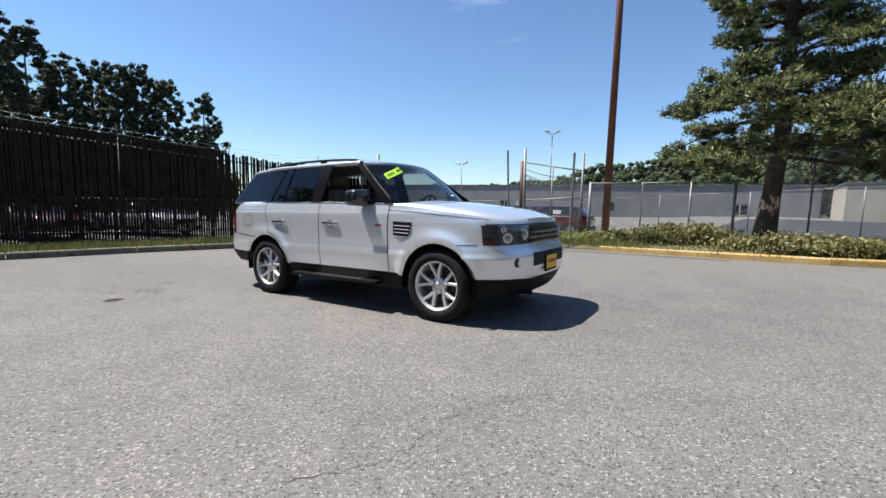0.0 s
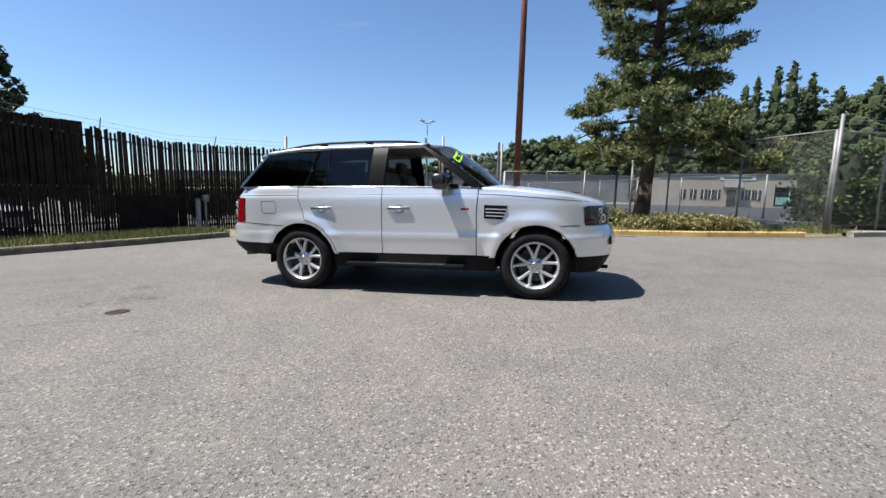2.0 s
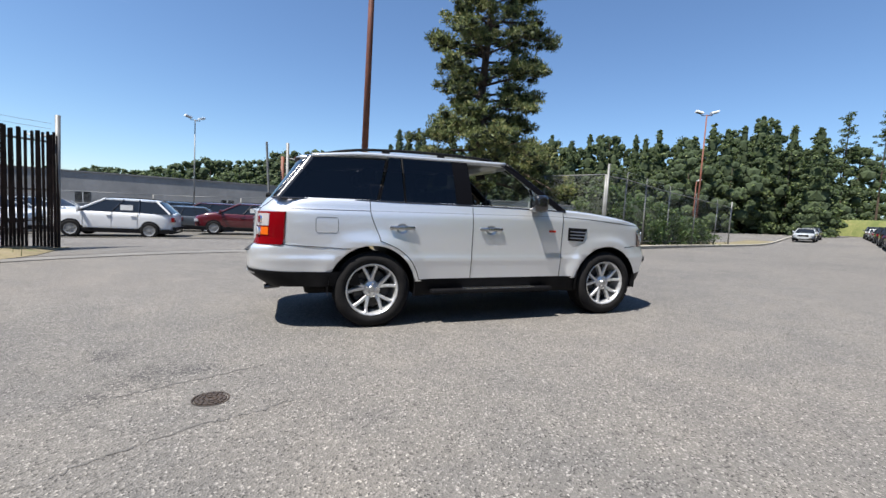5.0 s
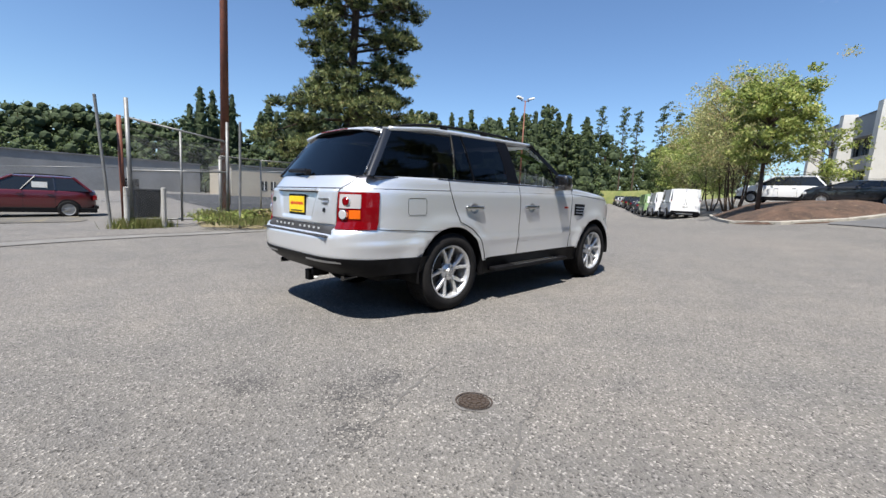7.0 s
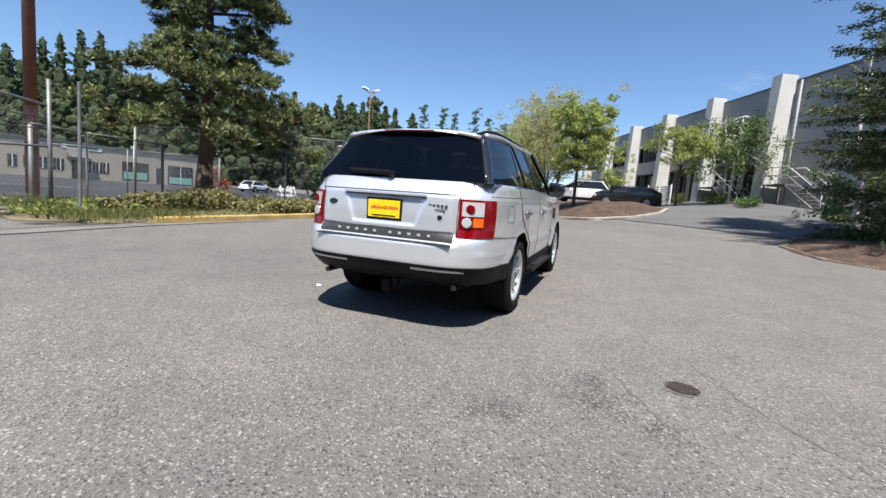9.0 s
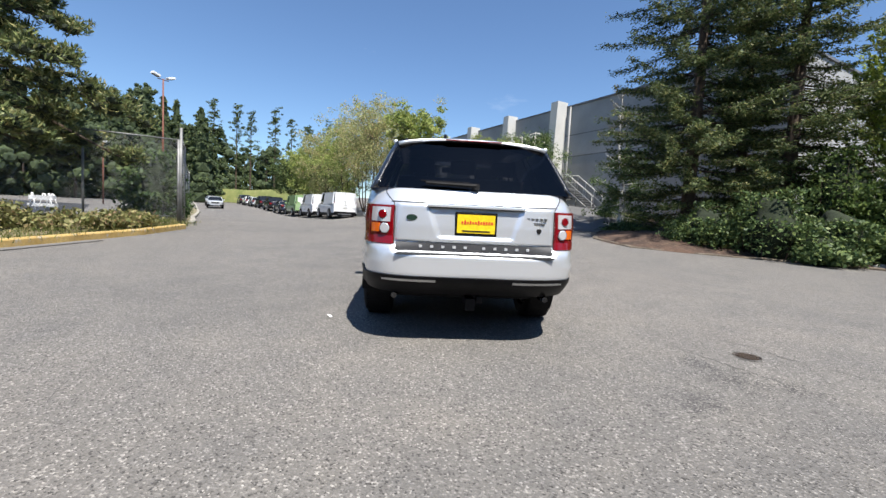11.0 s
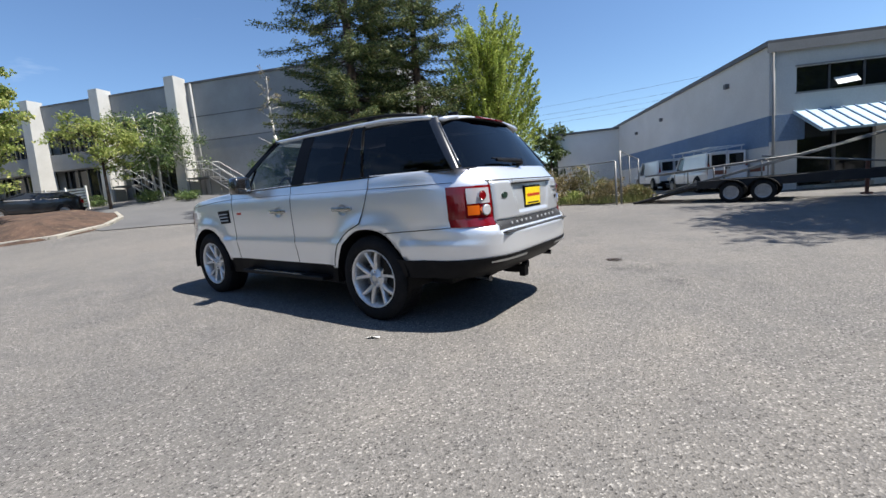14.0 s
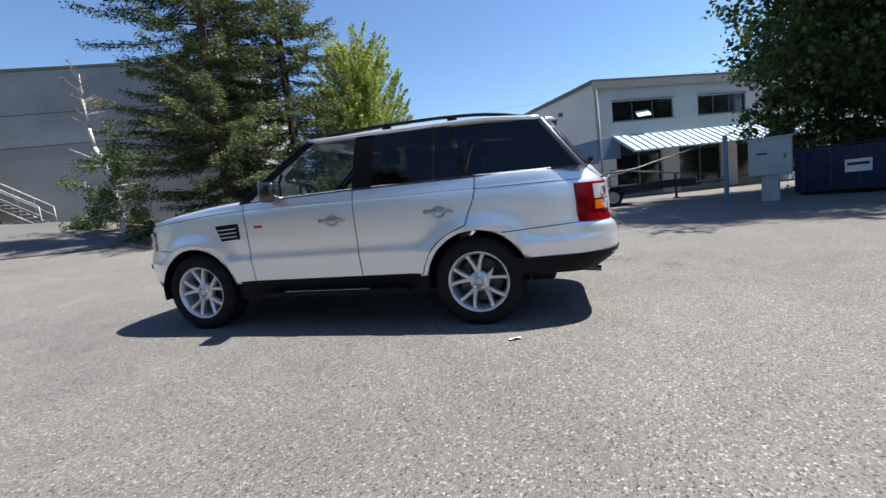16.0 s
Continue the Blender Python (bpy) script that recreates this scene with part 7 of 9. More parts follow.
        if dark_rear:
            for s in (1, -1):
                block("rear_window", b - 0.012, b + 0.0, s * 0.07, s * (tw - 0.10), belt + 0.12, zt - 0.12, M["glass_dark"], root, label="dark rear door window")
        else:
            block("rear_window", b - 0.006, b + 0.0, -tw + 0.14, tw - 0.14, belt + 0.22, zt - 0.2, M["white_paint"], root, label="blanked white rear panel")
    # lamps, bumpers, plate
    for s in (1, -1):
        if style == "van":
            block("tail_lamp", b - 0.006, b + 0.05, s * (hw - 0.13), s * (hw - 0.05), 0.75, 1.2, M["red_lens"], root, 0.008)
        else:
            block("tail_lamp", b + 0.02, b + 0.16, s * (hw - 0.34), s * (hw - 0.035), 0.74, 0.94, M["red_lens"], root, 0.02)
        block("headlight", f - 0.22, f - 0.03, s * (hw - 0.42), s * (hw - 0.05), 0.62, 0.76, M["clear_lens"], root, 0.03)
        mr = block("door_mirror", xb0 - 0.30, xb0 - 0.20, s * (hw - 0.02), s * (hw + 0.16), belt + 0.02, belt + 0.17, P, root, 0.03)
        for x in (wb, -wb):
            plain_wheel(root, x, s * (hw - 0.062), r, 0.21, s)
            # black ring: arch trim, with the shaded wheel well painted inside it
            bm = bmesh.new()
            rows = [[(x + q * math.cos(a), s * (hw + 0.004 - 0.012 * (q > r * 1.1)), r + q * math.sin(a)) for a in np.linspace(-0.1, math.pi + 0.1, 22)] for q in (r * 0.92, r * 1.2)]
            grid(bm, rows)
            part("arch_and_well_ring", bm, M["black_plastic"], root)
        for xx in (xb0 - 1.25, xb0 - 2.1) if style != "van" else (xb0 - 1.1,):
            block("door_handle", xx - 0.09, xx + 0.09, s * (hw - 0.005), s * (hw + 0.025), belt - 0.17, belt - 0.13, P, root, 0.008)
        for xx in (xb0 - 0.35, xb0 - 1.33, xb0 - 2.25) if style not in ("van", "pickup") else (xb0 - 0.1, xb0 - 1.2):
            block("door_gap", xx - 0.004, xx + 0.004, s * (hw - 0.01), s * (hw + 0.002), 0.40, belt - 0.02, M["gap_and_shade"], root)
    block("grille", f - 0.06, f + 0.004, -0.45, 0.45, 0.52, 0.72, M["black_plastic"], root, 0.02)
    block("number_plate", b - 0.012, b + 0.01, -0.16, 0.16, 0.72, 0.84, M["white_paint"], root, 0.0, "blank white plate")
    block("rear_bumper", b - 0.03, b + 0.12, -hw + 0.08, hw - 0.08, 0.36, 0.52, M["black_plastic"] if style in ("suv", "van") else P, root, 0.04)
    if sticker:
        for s in (1, -1):
            block("window_sheet", -0.75, -0.3, s * (gw - 0.03), s * (gw - 0.018), belt + 0.08, belt + 0.30, M["white_paint"], root, 0.0, "white paper sheet in the window", m=Matrix.Identity(4))
    if style == "suv":
        for s in (1, -1):
            bm = bmesh.new()
            sweep(bm, [(xt0 - 0.15 + (xt1 - xt0 + 0.3) * t, s * (tw - 0.08), zt + 0.055 + 0.035 * math.sin(math.pi * t) ** 0.5) for t in np.linspace(0, 1, 9)], 0.015, 6)
            part("roof_rail", bm, M["black_plastic"], root)
    return root


WHITE, RED, GREY, BLACK, SILVER2, NAVY, GREEN, MAROON = (paint(n, c) for n, c in (("white_car_paint", (0.74, 0.75, 0.76)), ("dark_red_car_paint", (0.085, 0.004, 0.008)), ("grey_car_paint", (0.07, 0.08, 0.09)), ("black_car_paint", (0.010, 0.011, 0.014)),
    ("silver_car_paint", (0.42, 0.44, 0.46)), ("navy_car_paint", (0.015, 0.022, 0.05)), ("green_car_paint", (0.24, 0.36, 0.17)), ("maroon_car_paint", (0.09, 0.01, 0.016))))
LOT = "cars in the sales lot"
ROAD = "vehicles parked along the road"
tagged(vehicle("parked_suv", (-4.6, 20.0), 181, "dark red compact SUV parked side-on in a gravel lot", RED, 4.55, 1.86, 1.67, sticker=True), group=LOT)
tagged(vehicle("parked_suv", (-9.4, 17.4), 182, "white compact SUV parked near the lot entrance", WHITE, 4.62, 1.86, 1.68, sticker=True), group=LOT)
tagged(vehicle("parked_car", (-8.2, 22.8), 184, "dark grey saloon parked behind a red SUV", GREY, 4.7, 1.82, 1.46, "sedan"), group=LOT)
tagged(vehicle("parked_suv", (-7.4, 25.8), 184, "maroon SUV parked in a row of cars", MAROON, 4.7, 1.88, 1.72), group=LOT)
tagged(vehicle("parked_suv", (-10.2, 28.2), 184, "black SUV at the back of a car lot", BLACK, 4.7, 1.88, 1.74), group=LOT)
for k in range(7):
    tagged(vehicle("parked_suv" if k % 2 else "parked_car", (-15.4 - 0.55 * k, 18.4 + 2.75 * k), -14, "white car parked in a long row at a sales lot" if k % 3 else "white SUV parked in a long row at a sales lot", WHITE if k % 3 != 2 else SILVER2, 4.6, 1.85, 1.66 if k % 2 else 1.48, "suv" if k % 2 else "sedan"), group=LOT)
for (px, py), c, lb in (((-17.6, -3.4), WHITE, "white car parked behind a slatted fence"), ((-17.4, 0.2), MAROON, "maroon car parked behind a slatted fence"), ((-17.0, 3.8), SILVER2, "silver car parked behind a slatted fence"), ((-18.2, -7.2), GREY, "grey car parked behind a slatted fence")):
    tagged(vehicle("parked_car", (px, py), 20, lb, c, 4.5, 1.82, 1.46, "sedan"), group=LOT)
tagged(vehicle("delivery_van", (28.4, 6.6), 28, "small white delivery van with blanked windows seen from behind", WHITE, 4.6, 1.83, 1.98, "van", category="van"), group=ROAD)
tagged(vehicle("delivery_van", (33.0, 9.2), 28, "small white delivery van parked ahead of another", WHITE, 4.6, 1.83, 1.98, "van", category="van"), group=ROAD)
tagged(vehicle("delivery_van", (38.0, 11.9), 28, "green and white work van with a dark front", GREEN, 5.0, 1.95, 2.0, "van", category="van"), group=ROAD)
for k, (c, st, lb) in enumerate(((NAVY, "sedan", "dark blue saloon parked along the road"), (BLACK, "suv", "black SUV parked along the road"), (BLACK, "suv", "black SUV further up the road"), (SILVER2, "sedan", "silver saloon up the road"), (WHITE, "sedan", "white saloon up the road"), (GREY, "suv", "grey SUV far up the road"))):
    tagged(vehicle("parked_car", (43.6 + 6.0 * k, 14.9 + 3.2 * k), 28, lb, c, 4.6, 1.82, 1.46 if st == "sedan" else 1.7, st), group=ROAD)
for k, (c, lb) in enumerate(((SILVER2, "silver car facing down the road beside the far kerb"), (GREY, "grey car behind a silver one"))):
    tagged(vehicle("parked_car", (50 + 6 * k, 25.4 + 3.0 * k), 205, lb, c, 4.5, 1.8, 1.46, "sedan"), group=ROAD)
tagged(vehicle("parked_wagon", (28.3, -2.4), 84, "black estate car parked on the raised office lot", BLACK, 4.5, 1.8, 1.46, "suv", 0.0), group="cars by the office")
tagged(vehicle("parked_suv", (29.4, 1.0), 84, "white SUV parked behind a black estate", WHITE, 4.7, 1.86, 1.72, "suv", 0.45), group="cars by the office")
for px, py, lb in ((-2.1, -20.55, "white work van with a ladder rack behind a trailer"), (0.56, -25.6, "white work van with dark rear windows along a workshop wall")):
    tagged(vehicle("work_van", (px, py), -62, lb, WHITE, 4.6, 1.66, 1.74, "van", category="van", dark_rear=True), group="vans in the yard")


def ladder_rack(x, y, turn, z):
    root = thing("ladder_rack", (x, y, land(x, y) + z), turn, "white steel ladder rack on a van roof", "rack")
    for s in (0.7, -0.7):
        bar("side_rail", (-2.2, s, 0.16), (1.6, s, 0.16), 0.025, M["white_paint"], root)
    for xx in (-2.0, -0.8, 0.4, 1.5):
        bar("cross_bar", (xx, -0.8, 0.18), (xx, 0.8, 0.18), 0.022, M["white_paint"], root)
        for s in (0.7, -0.7):
            bar("foot", (xx, s, -0.02), (xx, s, 0.17), 0.02, M["white_paint"], root)


ladder_rack(-2.1, -20.55, -62, 1.72)


# ---- trailer, cabinet, dumpster ----
def trailer():
    root = thing("flatbed_trailer", (-4.05, -13.2, land(-4.05, -13.2)), 174, "low rusty twin-axle flatbed trailer with lowered ramp and long booms", "trailer")
    steel = worn("trailer_steel", (0.016, 0.015, 0.015), (0.034, 0.029, 0.026), 0.75, 0.1, big=3, small=30, relief=0.2)
    bm = bmesh.new()
    box(bm, -1.3, 1.3, -0.95, 0.95, 0.60, 0.68)
    for y in (-0.97, 0.93):
        box(bm, -1.35, 3.0, y, y + 0.05, 0.46, 0.70)
    part("deck", bm, steel, root)
    bm = bmesh.new()
    for y in np.linspace(-0.9, 0.9, 19):
        rod(bm, (-1.3, y, 0.56), (-3.3, y, 0.10), 0.045, n=6)
    for t in np.linspace(0, 1, 6):
        rod(bm, (-1.3 - 2.0 * t, -0.9, 0.50 - 0.40 * t), (-1.3 - 2.0 * t, 0.9, 0.50 - 0.40 * t), 0.03, n=6)
    part("ramp", bm, steel, root, "slatted steel ramp")
    bm = bmesh.new()
    for y in (-0.9, 0.9):
        rod(bm, (1.2, y, 0.58), (3.4, 0, 0.52), 0.05, n=6)
    rod(bm, (3.3, 0, 0.52), (4.2, 0, 0.52), 0.05, n=6)
    part("drawbar", bm, M["steel"], root, "pale drawbar")
    bm = bmesh.new()
    rod(bm, (2.55, 0.1, 0.04), (2.55, 0.1, 0.95), 0.045, n=8)
    rod(bm, (2.55, 0.1, 0.0), (2.55, 0.1, 0.05), 0.14, 0.12, 12)
    part("jack", bm, M["rust"], root, "jack stand")
    for y in (-0.9, 0.9):
        bar("boom", (-2.7, y, 0.35), (3.3, y, 1.75), 0.024, M["steel"], root, label="long pale boom")
        bar("side_rail", (-2.9, y, 1.0), (1.2, y, 1.25), 0.025, M["steel"], root)
        for x in (-2.0, -0.9, 0.3):
            bar("upright", (x, y, 0.55), (x, y, 1.08 + 0.06 * (x + 2)), 0.02, M["steel"], root)
    bar("top_bar", (0.3, -0.9, 1.3), (3.9, -0.2, 0.7), 0.025, M["steel"], root)
    for x in (-0.42, 0.36):
        for s in (1, -1):
            plain_wheel(root, x, s * 1.08, 0.31, 0.2, s)
        for s in (1, -1):
            bm = bmesh.new()
            rows = [[(x + 0.40 * math.cos(a), s * yy, 0.31 + 0.37 * math.sin(a)) for a in np.linspace(0.25, math.pi - 0.25, 12)] for yy in (0.97, 1.2)]
            grid(bm, rows)
            part("mudguard", bm, steel, root)
    for x in (-1.25, -0.2):
        block("tail_marker", x, x + 0.4, 1.0, 1.03, 0.85, 1.0, M["rust"], root, label="rusty marker board")


trailer()


def cabinet():
    root = thing("utility_cabinet", (-8.1, -9.6, land(-8.1, -9.6)), -27, "pale grey metal utility cabinet on a narrow pedestal", "utility cabinet")
    m = worn("pale_cabinet_paint", (0.36, 0.40, 0.38), (0.44, 0.47, 0.45), 0.55, big=3, small=40, relief=0.05)
    block("pedestal", -0.2, 0.2, -0.16, 0.16, 0, 0.75, m, root, 0.01)
    block("housing", -0.48, 0.48, -0.22, 0.22, 0.72, 1.72, m, root, 0.02)
    d = block("door", -0.45, 0.45, 0.222, 0.235, 0.76, 1.66, m, root, 0.008)
    block("handle", -0.36, -0.30, 0.235, 0.26, 1.15, 1.28, M["steel"], d)
    block("notice", 0.05, 0.3, 0.236, 0.239, 1.3, 1.35, M["ink"], d, label="dark plain bar")
    bm = bmesh.new()
    box(bm, -0.52, 0.52, -0.26, 0.26, 1.72, 1.76, 0.01)
    part("cap", bm, m, root)


cabinet()


def dumpster():
    root = thing("dumpster", (-10.6, -11.0, land(-10.6, -11.0)), -28, "dark blue steel dumpster with a white notice in tree shade", "dumpster")
    m = worn("dumpster_blue", (0.010, 0.017, 0.055), (0.018, 0.03, 0.085), 0.5, big=2, small=25, relief=0.15, c3=(0.05, 0.04, 0.04))
    bm = bmesh.new()
    box(bm, -1.1, 1.1, -0.8, 0.8, 0.12, 1.35, 0.02)
    for v in bm.verts:
        if v.co.z < 0.6:
            v.co.y *= 0.85
    part("bin_body", bm, m, root)
    for x in (-0.9, -0.3, 0.3, 0.9):
        block("rib", x - 0.04, x + 0.04, 0.79, 0.86, 0.2, 1.3, m, root)
    for s in (-1, 1):
        block("lid", 0.02 * s, 1.12 * s, -0.84, 0.84, 1.37, 1.42, M["rubber"], root, 0.015, "black plastic lid")
        block("fork_pocket", 1.08 * s, 1.2 * s, -0.4, 0.4, 0.75, 0.92, m, root)
    n = block("notice", -0.55, 0.0, 0.862, 0.868, 0.6, 0.95, M["white_paint"], root, label="white notice with plain bars")
    block("print_bar", -0.5, -0.05, 0.868, 0.871, 0.78, 0.86, M["ink"], n)
    for x in (-0.95, 0.95):
        for y in (-0.6, 0.6):
            bm = bmesh.new()
            rod(bm, (x - 0.04, y, 0.07), (x + 0.04, y, 0.07), 0.07, n=12)
            part("caster", bm, M["rubber"], root)


dumpster()
lone_post(-6.75, -8.9, 1.9, 0.06, worn("blue_post_paint", (0.10, 0.17, 0.26), (0.15, 0.22, 0.32), 0.6, big=4, small=30, relief=0.1), "faded blue steel post at a yard entrance")
chain_fence("yard_fence", [(3.4, -15.6), (1.35, -14.3), (-0.1, -12.6)], 1.55, "low chain-link yard fence overgrown with weeds", lift=0.0, post_r=0.022)
chain_fence("yard_fence", [(-0.2, -12.9), (0.6, -18.0), (1.4, -24)], 1.9, "chain-link fence along a workshop yard", lift=0.0, post_r=0.022)


# ---- overhead wires, litter of the verge ----
def wires():
    for k, dz in enumerate((0.0, 0.7, 1.4, 2.6)):
        bm = bmesh.new()
        a, b = Vector((45, -62, 11.5 + dz)), Vector((-30, -58, 10.5 + dz))
        sweep(bm, [a.lerp(b, t) - Vector((0, 0, 2.5 * 4 * t * (1 - t) * 0.4)) for t in np.linspace(0, 1, 15)], 0.013, 5)
        me = bpy.data.meshes.new("power_line")
        bm.to_mesh(me)
        bm.free()
        me.materials.append(M["rubber"])
        tagged(new("power_line", me), "thin dark overhead power line", "power line")


def utility_pole(x, y, h):
    root = thing("utility_pole", (x, y, land(x, y)), 90, "weathered wooden utility pole carrying power lines", "utility pole")
    bar("shaft", (0, 0, -0.5), (0, 0, h), 0.16, M["bark"], root, 0.11, 12)
    for z in (h - 0.3, h - 1.7):
        block("crossarm", -0.06, 0.06, -1.1, 1.1, z - 0.08, z + 0.06, M["bark"], root)


utility_pole(45, -62, 14.3)
utility_pole(-30, -58, 13.3)
wires()

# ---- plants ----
# dark colours of added cores that stand for the shade inside foliage
M["shade_core"] = worn("dark_shade_core", (0.010, 0.016, 0.007), (0.022, 0.032, 0.013), 0.95, big=3, small=30, relief=1.0)
M["wood_shade_core"] = worn("far_shade_core", (0.022, 0.036, 0.014), (0.050, 0.070, 0.028), 0.95, big=0.5, small=6, relief=1.0)
M["wood_near"] = leafy("near_woods", (0.038, 0.064, 0.022), (0.11, 0.15, 0.048), (0.17, 0.20, 0.07), through=0.3)
M["fir_far"] = leafy("far_spruce_needles", (0.025, 0.045, 0.022), (0.075, 0.11, 0.05), (0.12, 0.14, 0.07), through=0.12)
M["poplar"] = leafy("poplar_leaves", (0.026, 0.042, 0.02), (0.080, 0.105, 0.05), (0.18, 0.20, 0.11), through=0.2)
def leaf_quads(centres, size, rng, aspect=0.45, droop=0.0, spread=0.35, out=None):
    """Leaves as small bent-free quads, turned at random, at the given places."""
    n = len(centres)
    d = rng.normal(size=(n, 3))
    if out is not None:
        d = d * 0.8 + out
    d[:, 2] -= droop
    d /= np.linalg.norm(d, axis=1)[:, None] + 1e-9
    r = rng.normal(size=(n, 3))
    s = np.cross(d, r)
    s /= np.linalg.norm(s, axis=1)[:, None] + 1e-9
    L = size * (1 + spread * rng.normal(size=n)).clip(0.4, 1.8)[:, None]
    a, b = d * L, s * L * aspect
    c = np.asarray(centres)
    return np.stack([c - a * 0.5, c + b * 0.5 - a * 0.05, c + a * 0.5, c - b * 0.5 - a * 0.05], axis=1)


def limb_mesh(segments, material, parent, name="limb"):
    bm = bmesh.new()
    for a, b, r0, r1 in segments:
        rod(bm, a, b, r0, r1, 6)
    return part(name, bm, material, parent, soft=True)


def clumps(rng, centres, radii, per, flat=1.0, shell=0.55):
    """Random places in ellipsoids, more of them towards the outside."""
    out, way = [], []
    for c, r in zip(centres, radii):
        n = max(6, int(per * r * r))
        d = rng.normal(size=(n, 3))
        d /= np.linalg.norm(d, axis=1)[:, None]
        k = shell + (1 - shell) * rng.random(n)
        k *= 0.85 + 0.3 * rng.random()
        out.append(np.asarray(c) + d * (k * r)[:, None] * np.array([1, 1, flat]))
        way.append(d)
    return np.concatenate(out), np.concatenate(way)


def pine_tree(x, y, height, lean=(0, 0)):
    rng = np.random.default_rng(11)
    root = thing("pine_tree", (x, y, land(x, y) + 0.3), 0, "large open-crowned pine with twisted limbs and ragged needle clumps", "tree")
    top = Vector((lean[0], lean[1], height))
    bm = bmesh.new()
    pts = [Vector((-0.1, 0, -0.4)), Vector((0.0, 0.0, 1.3)), Vector((0.12, 0.05, 3.2)), Vector((0.05, 0.05, 6.0)), Vector((0.2, 0.0, 9.0)), top]
    rr = [0.33, 0.23, 0.20, 0.16, 0.11, 0.03]
    for i in range(5):
        rod(bm, pts[i], pts[i + 1], rr[i], rr[i + 1], 10)
    part("trunk", bm, M["bark"], root, soft=True)
    segs, cen, rad = [], [], []
    N = 84
    for k in range(N):
        f = (k + rng.uniform(0, 0.8)) / N
        z = 1.9 + (height - 2.3) * f
        a = k * 2.4 + rng.uniform(-0.5, 0.5)
        low = 1 - smooth((z - 3.2) / 1.6)
        # a skirt of heavy drooping boughs, a broad middle heavier on the sunny side, a tapering head
        reach = 2.15 * (1 - 0.80 * smooth((z - 7.5) / (height - 6.8))) + 1.35 * low
        reach += 1.35 * max(0.0, math.cos(a - 0.45)) ** 2 * smooth((z - 4.4) / 1.2) * (1 - smooth((z - 8.5) / 2.5))
        reach -= 0.9 * max(0.0, math.cos(a - 2.9)) * smooth((z - 4.0) / 0.6) * (1 - smooth((z - 5.4) / 0.8))
        reach *= rng.uniform(0.62, 1.06)
        h = Vector((math.cos(a), math.sin(a), 0))
        sd = Vector((-h.y, h.x, 0))
        p0 = Vector((0.08, 0.03, z + 0.5 * low))
        p1 = p0 + h * reach * 0.5 + Vector((0, 0, reach * (rng.uniform(0.0, 0.18) - 0.10 * low)))
        p2 = p1 + h * reach * 0.5 + sd * reach * rng.uniform(-0.25, 0.25) + Vector((0, 0, reach * (rng.uniform(-0.08, 0.16) - 0.22 * low)))
        segs += [(p0, p1, 0.06 * (1.2 - f * 0.6), 0.038), (p1, p2, 0.038, 0.012)]
        # needles sit in flat pads towards the end of each bough
        for j in range(int(4 + 4.2 * reach)):
            t = 1.05 - 0.72 * rng.random() ** 1.25
            st = p1.lerp(p2, t * 2 - 1) if t > 0.5 else p0.lerp(p1, t * 2)
            wd = (0.35 + 0.75 * math.sin(math.pi * min(1, t * 0.8 + 0.1))) * reach * 0.30
            q = st + sd * rng.uniform(-1, 1) * wd + h * rng.uniform(0, 0.3) + Vector((0, 0, rng.uniform(-0.12, 0.32)))
            segs.append((st, q, 0.014, 0.005))
            r = rng.uniform(0.18, 0.36) * (1.1 - 0.2 * f)
            cen.append(tuple(q))
            rad.append(r)
            for _ in range(2):
                d = rng.normal(size=3)
                d /= np.linalg.norm(d)
                cen.append((q.x + d[0] * r * 1.2, q.y + d[1] * r * 1.2, q.z + abs(d[2]) * r * 0.45))
                rad.append(r * rng.uniform(0.4, 0.7))
    limb_mesh(segs, M["bark"], root)
    # dark ball added in each bigger clump, so the undersides stay shaded
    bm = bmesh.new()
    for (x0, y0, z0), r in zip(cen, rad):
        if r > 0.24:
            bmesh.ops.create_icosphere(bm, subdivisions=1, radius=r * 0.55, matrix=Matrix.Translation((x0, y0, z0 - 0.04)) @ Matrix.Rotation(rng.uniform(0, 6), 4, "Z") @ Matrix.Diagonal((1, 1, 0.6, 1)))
    tagged(part("needle_shade_core", bm, M["shade_core"], root, "dark solid balls added to shade the needle clumps"), kind="stuff")
    c, w = clumps(rng, cen, rad, 980, flat=0.72, shell=0.45)
    w = w * np.array([1, 1, 0.8]) + np.array([0, 0, 0.55])
    big_quads("needle_crown", leaf_quads(c, 0.135, rng, 0.24, out=w * 1.5), M["pine"], root)
    return root


